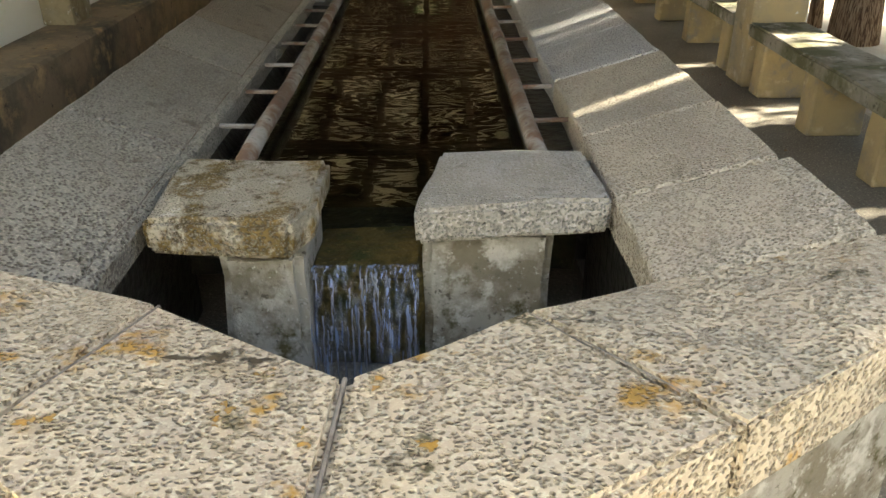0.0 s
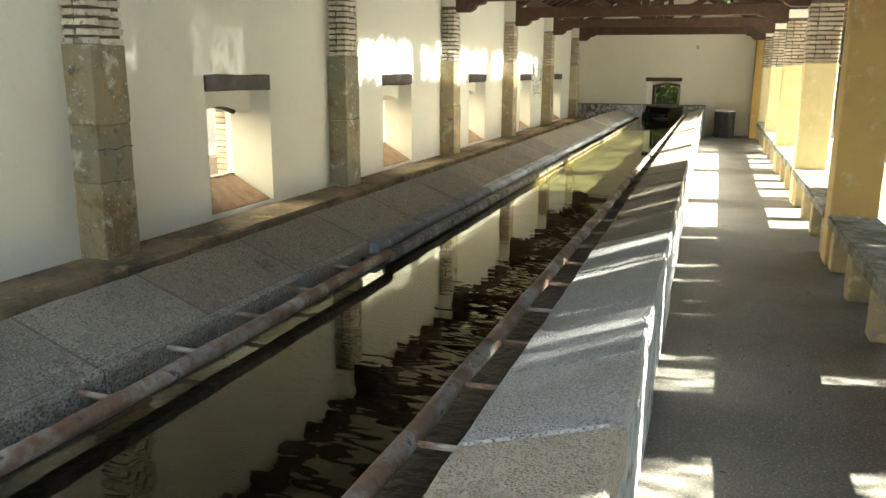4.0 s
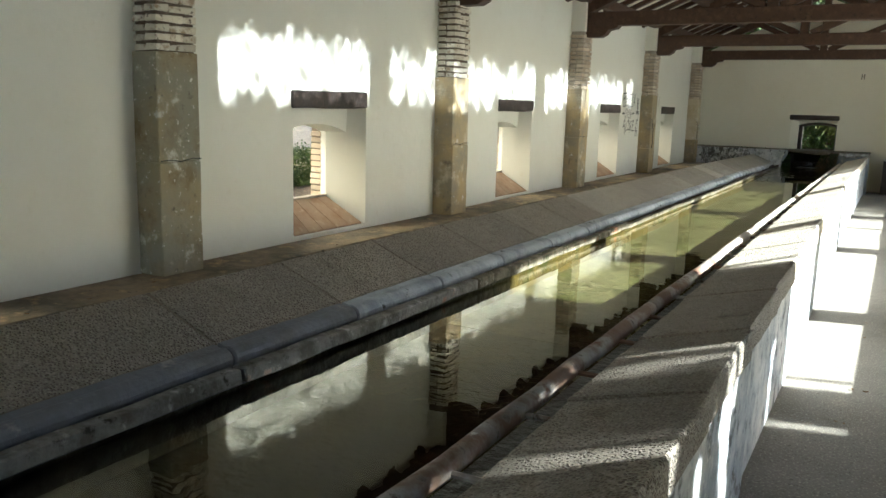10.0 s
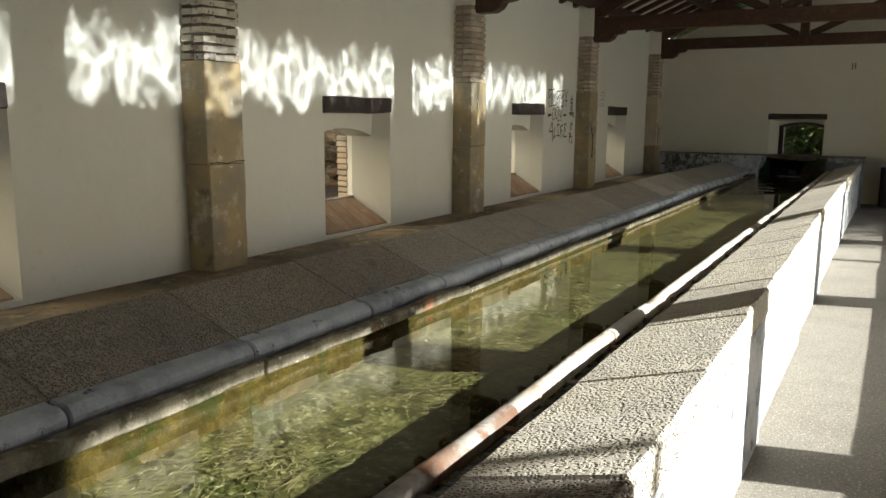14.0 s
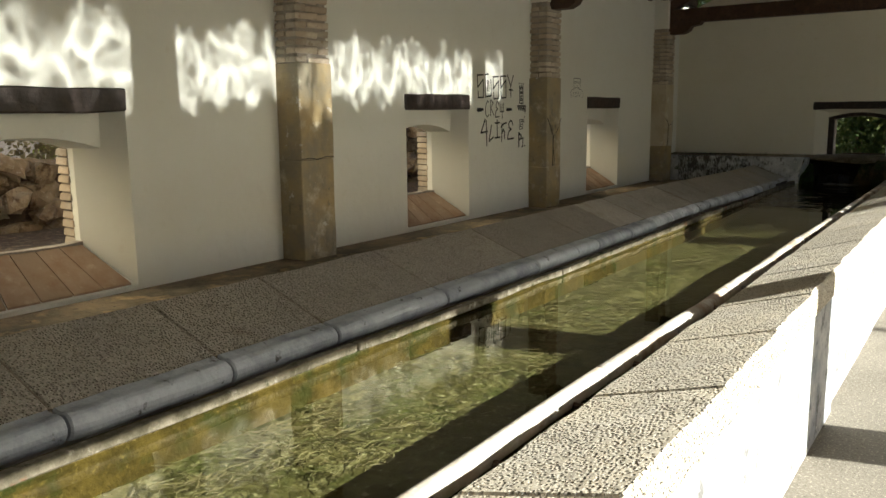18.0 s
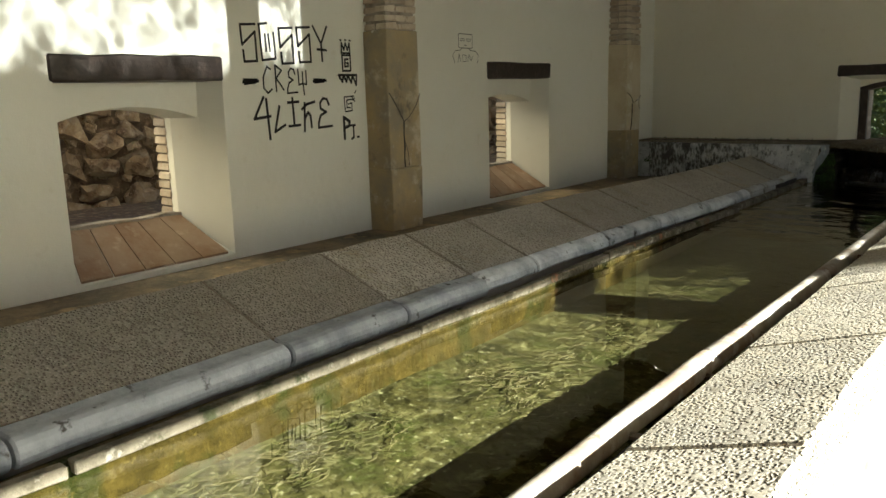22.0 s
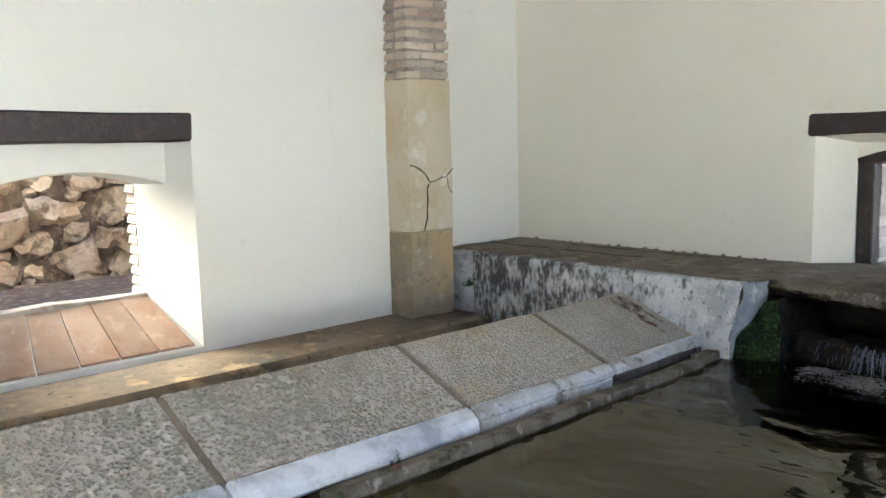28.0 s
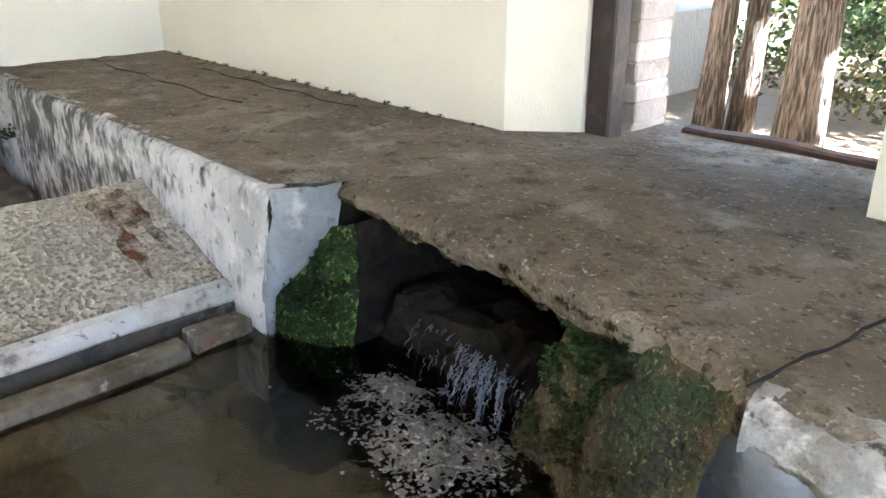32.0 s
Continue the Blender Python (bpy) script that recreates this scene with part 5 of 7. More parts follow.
    rows = [[bm.verts.new((-0.03 + 0.37 * k / 20, 2.605 - 0.16 * (r / 8) ** 0.6 + 0.006 * math.sin(k * 1.7), 0.42 - 0.46 * (r / 8) ** 2 - 0.03 * r / 8)) for r in range(9)] for k in range(21)]
    for p, q in zip(rows, rows[1:]):
        for r in range(8):
            bm.faces.new((p[r], q[r], q[r + 1], p[r + 1]))
    part("water_sheet", bm, M["sheet"], f, smooth=True)
    bm = bmesh.new()
    bmesh.ops.create_grid(bm, x_segments=2, y_segments=2, size=0.5)
    for v in bm.verts:
        v.co = Vector((0.22 + v.co.x * 1.6, 2.25 + v.co.y * 1.4, -0.02))
    part("pit_water", bm, M["water"], basin)


def streak_material(name, colour, sx, sz, low, high):
    """Falling or broken water: bright threads with clear gaps."""
    m = bpy.data.materials.new(name)
    m.use_nodes = True
    nt = m.node_tree
    b = nt.nodes["Principled BSDF"]
    b.inputs["Base Color"].default_value = (*colour, 1)
    b.inputs["Roughness"].default_value = 0.12
    geo = nt.nodes.new("ShaderNodeNewGeometry").outputs["Position"]
    mp = nt.nodes.new("ShaderNodeMapping")
    mp.inputs["Scale"].default_value = (sx, sx * 0.4, sz)
    nt.links.new(geo, mp.inputs["Vector"])
    n = nt.nodes.new("ShaderNodeTexNoise")
    n.inputs["Scale"].default_value, n.inputs["Detail"].default_value = 1.0, 3
    nt.links.new(mp.outputs[0], n.inputs["Vector"])
    r = nt.nodes.new("ShaderNodeMapRange")
    r.inputs["From Min"].default_value, r.inputs["From Max"].default_value = low, high
    nt.links.new(n.outputs["Fac"], r.inputs["Value"])
    bp = nt.nodes.new("ShaderNodeBump")
    bp.inputs["Distance"].default_value = 0.02
    nt.links.new(n.outputs["Fac"], bp.inputs["Height"])
    nt.links.new(bp.outputs[0], b.inputs["Normal"])
    nt.links.new(r.outputs[0], b.inputs["Alpha"])
    return m


M["fall"] = mat("falling_water", (0.15, 0.16, 0.19), 0.08, spec=0.8)
M["sheet"] = streak_material("thin_water", (0.30, 0.36, 0.50), 60, 4, 0.42, 0.80)
M["churn"] = mat("foam_bubbles", (0.17, 0.16, 0.15), 0.45, spots=[((0.10, 0.095, 0.085), 26, 0.46, 0.58), ((0.40, 0.385, 0.385), 70, 0.57, 0.68, 2)], bump=[(120, 0.008, "noise")], spec=0.6)
front_end()


# ---- far end: raised spring block with the culvert ----
def streaked_face(name):
    """Whitewash over concrete, with black mould running down it, thickest towards the long wall."""
    m = mat(name, (0.60, 0.60, 0.615), 0.88, spots=[((0.40, 0.41, 0.43), 5, 0.42, 0.60), ((0.30, 0.27, 0.22), 3, 0.58, 0.70), ((0.68, 0.675, 0.66), 18, 0.56, 0.66), ((0.17, 0.165, 0.155), 30, 0.60, 0.68)], bump=[(14, 0.012, "noise"), (60, 0.006, "noise")])
    nt = m.node_tree
    b = nt.nodes["Principled BSDF"]
    geo = nt.nodes.new("ShaderNodeNewGeometry").outputs["Position"]
    n = []
    for scale, squash, detail in ((48, 0.42, 6), (10, 0.6, 4)):
        mp = nt.nodes.new("ShaderNodeMapping")
        mp.inputs["Scale"].default_value = (1, 1, squash)
        nt.links.new(geo, mp.inputs["Vector"])
        t = nt.nodes.new("ShaderNodeTexNoise")
        t.inputs["Scale"].default_value, t.inputs["Detail"].default_value = scale, detail
        nt.links.new(mp.outputs[0], t.inputs["Vector"])
        n.append(t.outputs["Fac"])
    sp = nt.nodes.new("ShaderNodeSeparateXYZ")
    nt.links.new(geo, sp.inputs[0])
    cv = nt.nodes.new("ShaderNodeFloatCurve")
    along = nt.nodes.new("ShaderNodeMapRange")
    along.inputs["From Min"].default_value, along.inputs["From Max"].default_value = -2.5, -0.3
    nt.links.new(sp.outputs["X"], along.inputs["Value"])
    nt.links.new(along.outputs[0], cv.inputs["Value"])
    pts = cv.mapping.curves[0].points
    pts[0].location, pts[1].location = (0.0, 0.25), (1.0, 0.0)
    for at, v in ((0.12, 0.25), (0.17, 0.86), (0.45, 0.80), (0.62, 0.52), (0.75, 0.30)):
        pts.new(at, v)
    cv.mapping.update()
    s1 = nt.nodes.new("ShaderNodeMath")
    s1.operation = "ADD"
    nt.links.new(n[0], s1.inputs[0])
    nt.links.new(n[1], s1.inputs[1])
    s2 = nt.nodes.new("ShaderNodeMath")
    s2.operation = "MULTIPLY_ADD"
    s2.inputs[1].default_value = 0.36
    nt.links.new(cv.outputs[0], s2.inputs[0])
    nt.links.new(s1.outputs[0], s2.inputs[2])
    r = nt.nodes.new("ShaderNodeMapRange")
    r.inputs["From Min"].default_value, r.inputs["From Max"].default_value = 1.14, 1.40
    r.inputs["To Max"].default_value = 0.90
    nt.links.new(s2.outputs[0], r.inputs["Value"])
    mx = nt.nodes.new("ShaderNodeMix")
    mx.data_type = "RGBA"
    mx.inputs["B"].default_value = (0.055, 0.053, 0.05, 1)
    nt.links.new(b.inputs["Base Color"].links[0].from_socket, mx.inputs["A"])
    nt.links.new(r.outputs[0], mx.inputs["Factor"])
    nt.links.new(mx.outputs["Result"], b.inputs["Base Color"])
    return m


def loft(rows, close=False):
    """A skin over rows of points, each row as long as the next."""
    bm = bmesh.new()
    vs = [[bm.verts.new(p) for p in r] for r in rows]
    for a, b in zip(vs, vs[1:]):
        for k in range(len(a) - 1 + close):
            q = (k + 1) % len(a)
            bm.faces.new((a[k], a[q], b[q], b[k]))
    bmesh.ops.recalc_face_normals(bm, faces=bm.faces[:])
    return bm


def along(x, table):
    """A value between the (x, value) steps of a table."""
    for (xa, va), (xb, vb) in zip(table, table[1:]):
        if x <= xb:
            u = max(0.0, (x - xa) / (xb - xa))
            return va + (vb - va) * u
    return table[-1][1]


BLOCK_Y = 26.305
SLAB_EDGE = [(-0.36, 26.40), (-0.30, 26.455), (-0.24, 26.44), (-0.05, 26.43), (0.12, 26.425), (0.24, 26.44), (0.40, 26.405), (0.52, 26.39), (0.62, 26.37), (0.73, 26.335), (0.77, 26.30), (0.93, 26.31), (1.38, 26.31)]
SLAB_FOOT = [(-0.36, 0.862), (-0.25, 0.852), (-0.10, 0.838), (0.05, 0.822), (0.20, 0.812), (0.40, 0.803), (0.60, 0.80), (0.75, 0.80), (1.38, 0.80)]


def moss_tufts(owner, spots, count, size, seed, label, look_of="moss_leaf"):
    """Tiny leaves standing off a mossy surface; spots(u, v) gives a place and the way out of the surface."""
    rnd = random.Random(seed)
    verts, faces = [], []
    for k in range(count):
        p, out = spots(rnd.random(), rnd.random())
        if noise.noise(p * 16) < -0.10:
            continue
        d = (out + Vector((rnd.uniform(-1, 1), rnd.uniform(-1, 1), rnd.uniform(-0.6, 1)))).normalized()
        s = size * rnd.uniform(0.5, 1.4)
        e = d.orthogonal().normalized() * s * 0.45
        n = len(verts)
        verts += [p, p + d * s * 0.5 + e, p + d * s, p + d * s * 0.5 - e]
        faces.append((n, n + 1, n + 2, n + 3))
    me = bpy.data.meshes.new("moss_tufts")
    me.from_pydata([tuple(v) for v in verts], [], faces)
    me.materials.append(M[look_of])
    o = new("moss_tufts", me)
    o.parent = owner
    tagged(o, label)


def far_end():
    b = thing("spring_block", "raised concrete block over a dark culvert at the spring", "spring block", kind="structure")
    # mould-streaked face with a worn upper edge
    zs = [0.0, 0.45, 0.52, 0.58, 0.64, 0.70, 0.76, 0.81, 0.85, 0.872, 0.884, 0.888]
    rows = []
    for k in range(71):
        x = -2.5 + 2.10 * k / 70
        row = []
        for z in zs:
            back = 0.0 if z < 0.86 else 0.006 if z < 0.88 else 0.016 if z < 0.886 else 0.05
            bend = noise.noise(Vector((x * 6, z * 6, 1))) * 0.010 + noise.noise(Vector((x * 25, z * 25, 4))) * 0.004
            row.append((x + (0.055 * max(0, z - 0.6) / 0.27 if k == 70 else 0), BLOCK_Y + back + bend, z + (noise.noise(Vector((x * 11, 2, 0))) * 0.005 if z > 0.86 else 0)))
        rows.append(row)
    part("face", loft(rows), M["streaked_face"], b, "whitewashed concrete face streaked with black mould", smooth=True)
    part("core", box(-2.5, -0.46, BLOCK_Y + 0.06, FAR_Y, 0.0, 0.87), M["wetconcrete"], b)
    # top of the block
    rows = []
    for k in range(47):
        x = -2.5 + 2.22 * k / 46
        front = BLOCK_Y + 0.022 if x < -0.37 else BLOCK_Y + 0.022 + (x + 0.37) / 0.09 * 0.14
        rows.append([(x, front + (FAR_Y + 0.12 - front) * j / 18, 0.888 + 0.006 * noise.noise(Vector((x * 3, (front + j) * 0.7, 0))) + 0.003 * noise.noise(Vector((x * 14, j * 1.9, 5)))) for j in range(19)])
    part("top_slab", loft(rows), M["wetconcrete"], b, "smooth damp grey-brown concrete top", smooth=True)
    for y, x0, x1 in ((26.72, -2.45, -1.2), (26.96, -1.9, -0.9)):
        run = [(x0 + (x1 - x0) * k / 12, y + 0.015 * math.sin(k * 1.7), 0.890 + 0.004 * noise.noise(Vector((k, y, 0)))) for k in range(13)]
        part("crack", tube(run, [0.001 + 0.0022 * abs(math.sin(k * 1.3 + y)) for k in range(13)], 5), M["ink"], b, "thin dark crack in the concrete top")
    # scraped chamfer beside the culvert: narrow at the foot, wide at the head
    rows = []
    for k in range(15):
        u = k / 14
        z = 0.50 + 0.386 * u
        xf = along(z, [(0.50, -0.415), (0.62, -0.404), (0.74, -0.374), (0.83, -0.335), (0.87, -0.340), (0.886, -0.352)])
        xb = along(z, [(0.50, -0.405), (0.62, -0.385), (0.70, -0.335), (0.78, -0.29), (0.886, -0.290)])
        yb = along(z, [(0.50, 26.33), (0.62, 26.34), (0.70, 26.40), (0.78, 26.45), (0.886, 26.465)])
        row = []
        for j in range(9):
            v = j / 8
            bow = 0.016 * math.sin(math.pi * v)
            p = Vector((xf + (xb - xf) * v + bow, BLOCK_Y + (yb - BLOCK_Y) * v - bow * 0.6, z))
            row.append(p + noise.noise_vector(p * 16) * 0.008)
        rows.append(row)
    part("culvert_side", loft([[r[-1] for r in rows], [Vector((r[-1].x - 0.05, 26.95, r[-1].z)) for r in rows]]), M["culvert_shade"], b)
    part("jamb", loft(rows), M["chamfer"], b, "scraped blue-grey chamfer beside the culvert", smooth=True)
    # slab over the culvert with a ragged underside
    rows = []
    for k in range(85):
        x = -0.36 + 1.74 * k / 84
        e = along(x, SLAB_EDGE) + 0.010 * noise.noise(Vector((x * 14, 0, 0))) + 0.005 * noise.noise(Vector((x * 40, 0, 3)))
        f = along(x, SLAB_FOOT) + 0.014 * noise.noise(Vector((x * 9, 7, 0))) + 0.008 * noise.noise(Vector((x * 30, 9, 0)))
        prof = [(FAR_Y + 0.15, 0.890), (27.0, 0.890), (26.9, 0.890), (26.8, 0.890), (26.72, 0.890), (26.66, 0.889), (26.60, 0.888), (e + 0.13, 0.888), (e + 0.10, 0.887), (e + 0.07, 0.886), (e + 0.045, 0.884), (e + 0.022, 0.880), (e + 0.008, 0.872), (e, 0.860), (e + 0.002, (0.86 + f) / 2), (e + 0.006, f + 0.012), (e + 0.022, f), (e + 0.08, f + 0.006), (26.95, f)]
        row = []
        for y, z in prof:
            p = Vector((x, y, z))
            rel = 0.006 * noise.noise(Vector((x * 5, y * 13, 2))) + 0.004 * noise.noise(Vector((x * 17, y * 30, 6)))
            if y < 26.9:
                p += Vector((0, 0.6 * rel if z < 0.87 else 0, rel if z > 0.87 else 0)) + noise.noise_vector(p * 30) * 0.003
            row.append(p)
        rows.append(row)
    part("bridge_slab", loft(rows), M["wetconcrete"], b, "worn brown concrete slab over the culvert", smooth=True)
    lip = rows

    def fringe(u, v):
        k = int(u * 56)
        return lip[k][13].lerp(lip[k][16], 0.15 + 0.85 * v) + Vector((0.02 * (u * 997 % 1), 0, 0)), Vector((0, -0.8, -0.9))
    moss_tufts(b, fringe, 7000, 0.010, 12, "brown fringe of dead moss under the slab edge", "dead_moss")
    run = [(0.765 + 0.10 * k / 14 + 0.008 * math.sin(k * 1.9) + 0.005 * math.sin(k * 4.3), 26.31 + 0.045 * k, 0.8905 + 0.002 * math.sin(k)) for k in range(15)]
    part("crack", tube(run, [0.0014 + 0.0022 * abs(math.sin(k * 1.7)) for k in range(15)], 5), M["ink"], b, "long dark crack across the slab")
    # wet rock under the right end of the slab, bulging towards the basin
    rows = []
    for k in range(46):
        u = k / 45
        row = []
        for j in range(27):
            v = j / 26
            xt = 0.40 + 0.37 * u
            x = xt - 0.165 * v ** 1.2 * (1 - 0.75 * u)
            out = min(1.0, max(0.0, (u - 0.25) / 0.35))
            top_y = along(xt, SLAB_EDGE) + 0.016 - 0.010 * out
            foot_y = 26.430 - 0.19 * u ** 1.3
            y = top_y + (foot_y - top_y) * v - 0.055 * math.sin(math.pi * min(1, v * 1.15)) * (0.4 + 1.3 * out)
            z_top = 0.80 + 0.082 * out
            p = Vector((x, y + 0.03 * out * max(0, 0.08 - v) / 0.08, z_top - (z_top - 0.40) * v))
            p += noise.noise_vector(p * 7) * 0.022 + noise.noise_vector(p * 22) * 0.012 + noise.noise_vector(p * 60) * 0.005
            row.append(p)
        rows.append(row)
    rows.insert(0, [Vector((p.x + 0.06, 26.95, p.z)) for p in rows[0]])
    part("mossy_jamb", loft(rows), M["wetmoss"], b, "wet brown and green rock jamb", smooth=True)
    # grey pier under the crusted right end
    pier = []
    for k in range(31):
        x = 0.66 + 0.72 * k / 30
        base = 26.30 + 0.05 * max(0, 1 - (x - 0.66) / 0.12)
        pier.append([Vector((x, base + 0.035 * math.sin(math.pi * min(1, (0.82 - z) / 0.6)) + 0.012 * noise.noise(Vector((x * 9, z * 9, 3))), z)) for z in [0.82 - 0.82 * j / 14 for j in range(15)]])
    part("face", loft(pier), M["chamfer"], b, "smooth damp blue-grey render", smooth=True)
    crust = []
    for k in range(49):
        x = 0.775 + 0.60 * k / 48
        low = 0.795 - 0.035 * noise.noise(Vector((x * 8, 0, 1))) + 0.012 * noise.noise(Vector((x * 33, 0, 2)))
        prof = [(26.40, 0.880), (26.35, 0.884), (26.318, 0.878), (26.298, 0.864), (26.290, 0.842), (26.291, 0.5 * (low + 0.84)), (26.299, low), (26.34, low + 0.01)]
        crust.append([Vector((x, y, z)) + noise.noise_vector(Vector((x * 22, y * 22, z * 22))) * 0.007 for y, z in prof])
    part("crust", loft(crust), M["crust"], b, "flaking whitewash crust on the slab edge", smooth=True)
    # mossy rock at the foot of the chamfer
    left = []
    for k in range(25):
        u = k / 24
        row = []
        for j in range(17):
            v = j / 16
            z = 0.42 + 0.37 * v
            xb = along(z, [(0.42, -0.50), (0.50, -0.47), (0.56, -0.43), (0.62, -0.392), (0.70, -0.345), (0.79, -0.295)])
            yb = along(z, [(0.42, 26.30), (0.50, 26.315), (0.62, 26.33), (0.70, 26.39), (0.79, 26.445)])
            p = Vector((xb + (-0.20 - 0.05 * v - xb) * u, yb + (26.415 + 0.05 * v - yb) * u - 0.03 * math.sin(math.pi * u) * (1 - 0.6 * v), z))
            p += noise.noise_vector(p * 9) * 0.028 + noise.noise_vector(p * 40) * 0.009
            row.append(p)
        left.append(row)
    part("culvert_side", loft([left[-1], [Vector((p.x + 0.02, 26.95, p.z)) for p in left[-1]]]), M["culvert_shade"], b)
    part("mossy_jamb", loft(left), M["moss"], b, "mossy wet side of the culvert", smooth=True)
    moss_tufts(b, lambda u, v: (left[int(u * 23)][2 + int(v * 12)].lerp(left[int(u * 23) + 1][3 + int(v * 12)], (u * 977) % 1) + Vector((0.012 * math.sin(u * 4001), 0, 0.014 * math.sin(v * 5003))), Vector((0.3, -1, 0.3))), 4200, 0.009, 4, "dark green moss tufts")

    def upper(u, v):
        k, j = 1 + int(u * 22), int(v * v * 15)
        return rows[k][j] + Vector((0.010 * math.sin(v * 4001), 0, 0.012 * math.sin(u * 5003))), Vector((-0.3, -1, 0.1))
    moss_tufts(b, upper, 3600, 0.010, 9, "dark green moss tufts")

    def lower(u, v):
        k, j = 1 + int(u * 38), 10 + int(v * 14)
        return rows[k][j] + Vector((0.010 * math.sin(v * 4001), 0, 0.012 * math.sin(u * 5003))), Vector((-0.2, -1, 0))
    moss_tufts(b, lower, 4200, 0.008, 14, "olive moss on the wet rock", "dead_moss")
    # ragged wet ledge at the back of the culvert, painted near-black as deep shade
    back = []
    for k in range(31):
        x = -0.30 + 0.75 * k / 30
        row = []
        for j in range(13):
            v = j / 12
            p = Vector((x, 26.50 + 0.36 * max(0, v - 0.45) ** 0.8, 0.40 + 0.26 * min(1, v * 1.8) - 0.05 * v))
            row.append(p + noise.noise_vector(p * 11) * 0.035 + noise.noise_vector(p * 30) * 0.012)
        back.append(row)
    part("culvert_back", loft(back), M["culvert_shade"], b, "rock ledge inside the culvert, painted black as deep shade")
    # added dark box that hides the pale jamb below the water
    part("foot", box(-0.66, -0.36, 26.26, 26.42, 0.2, 0.496, 0.01, 0.015, cuts=4), M["shaded_wetrock"], b)
    # roof and end share the black that stands in for the unlit void
    part("culvert_roof", box(-0.42, 0.8, 26.56, 27.05, 0.80, 0.85), M["culvert_shade"], b)
    part("culvert_end", box(-0.42, 0.8, 26.93, 27.05, 0.2, 0.86), M["culvert_shade"], b)
    f = thing("spring_water", "water tumbling from the dark culvert into the basin", "waterfall")
    falling_threads(f, 150, lambda u, v: Vector((0.185 + 0.16 * (u - 0.5) * (0.65 + 0.4 * v), 26.47 - 0.05 * v - 0.02 * math.sin(u * 21), 0.650 - 0.03 * abs(math.sin(u * 9)) - 0.14 * v * v)), 0.0017, 5)
    falling_threads(f, 34, lambda u, v: Vector((-0.06 + 0.18 * u, 26.50 - 0.06 * v, 0.62 - 0.11 * v * v)), 0.0012, 6)
    falling_threads(f, 20, lambda u, v: Vector((0.24 + 0.08 * u, 26.46 - 0.03 * v, 0.62 - 0.11 * v * v)), 0.0014, 7)
    for cx, cy, ra, rb in ((0.19, 26.31, 0.24, 0.16), (0.02, 26.37, 0.12, 0.07)):
        n = 130
        bm = bmesh.new()
        bmesh.ops.create_grid(bm, x_segments=n, y_segments=n, size=1.0)
        for v in bm.verts:
            x, y = cx + v.co.x * ra, cy + v.co.y * rb
            d = v.co.length
            v.co = Vector((x, y, WATER_Z + 0.004 + max(0, 1 - d) * (0.004 + 0.024 * abs(noise.noise(Vector((x * 24, y * 24, 0)))) + 0.010 * abs(noise.noise(Vector((x * 70, y * 70, 0)))))))
        gone = []
        for q in bm.faces:
            c = q.calc_center_median()
            d = math.hypot((c.x - cx) / ra, (c.y - cy) / rb)
            if d + 0.6 * noise.noise(c * 11) + 0.55 * noise.noise(c * 42) + 0.75 * noise.noise(c * 120) > 0.62:
                gone.append(q)
        bmesh.ops.delete(bm, geom=gone, context="FACES")
        part("foam", bm, M["churn"], f, "grey-pink patch of foam on the water", smooth=True)
    rnd = random.Random(3)
    for k in range(46):
        a, r = rnd.uniform(0, 6.28), abs(rnd.gauss(0, 1))
        x, y = 0.14 + 0.20 * r * math.cos(a), 26.28 + 0.11 * r * math.sin(a)
        if -0.25 < x < 0.45 and y < 26.42:
            bm = bmesh.new()
            bmesh.ops.create_icosphere(bm, subdivisions=1, radius=rnd.uniform(0.003, 0.007))
            for v in bm.verts:
                v.co = Vector((x, y, WATER_Z + 0.004)) + v.co * (1 if v.co.z > 0 else 0.3)
            part("bubble", bm, M["churn"], f, smooth=True)


M["streaked_face"] = streaked_face("streaked_face")
M["chamfer"] = mat("chamfer", (0.30, 0.32, 0.35), 0.7, spots=[((0.20, 0.215, 0.235), 6, 0.42, 0.60), ((0.45, 0.45, 0.45), 9, 0.58, 0.68), ((0.10, 0.10, 0.09), 20, 0.60, 0.70)], bump=[(14, 0.010, "noise"), (70, 0.004, "noise")], spec=0.4)
M["crust"] = mat("crust", (0.40, 0.395, 0.39), 0.9, spots=[((0.24, 0.225, 0.20), 7, 0.44, 0.58), ((0.60, 0.60, 0.60), 13, 0.54, 0.64), ((0.09, 0.085, 0.075), 24, 0.58, 0.66)], bump=[(20, 0.02, "noise"), (70, 0.008, "noise")])
M["dead_moss"] = mat("dead_moss", (0.085, 0.066, 0.034), 0.9, spots=[((0.05, 0.045, 0.018), 14, 0.48, 0.60), ((0.15, 0.125, 0.08), 30, 0.58, 0.68)])
M["moss_leaf"] = mat("moss_leaf", (0.022, 0.044, 0.010), 0.8, spots=[((0.05, 0.095, 0.02), 30, 0.52, 0.64), ((0.012, 0.02, 0.006), 9, 0.46, 0.58)])
# near-black colour holding the darkness inside the culvert
M["culvert_shade"] = mat("culvert_shade", (0.012, 0.010, 0.008), 0.75, spots=[((0.028, 0.022, 0.014), 12, 0.5, 0.66)], bump=[(20, 0.02, "noise")], spec=0.15)
M["wetmoss"] = mat("wetmoss", (0.085, 0.060, 0.024), 0.6, spots=[((0.022, 0.025, 0.009), 6, 0.45, 0.56), ((0.15, 0.105, 0.045), 14, 0.58, 0.68), ((0.028, 0.052, 0.013), 8, 0.52, 0.62), ((0.02, 0.025, 0.01), 22, 0.58, 0.68), ((0.20, 0.20, 0.08), 110, 0.58, 0.68, 2)], bump=[(26, 0.05, "noise"), (90, 0.018, "noise")], spec=0.5)
far_end()


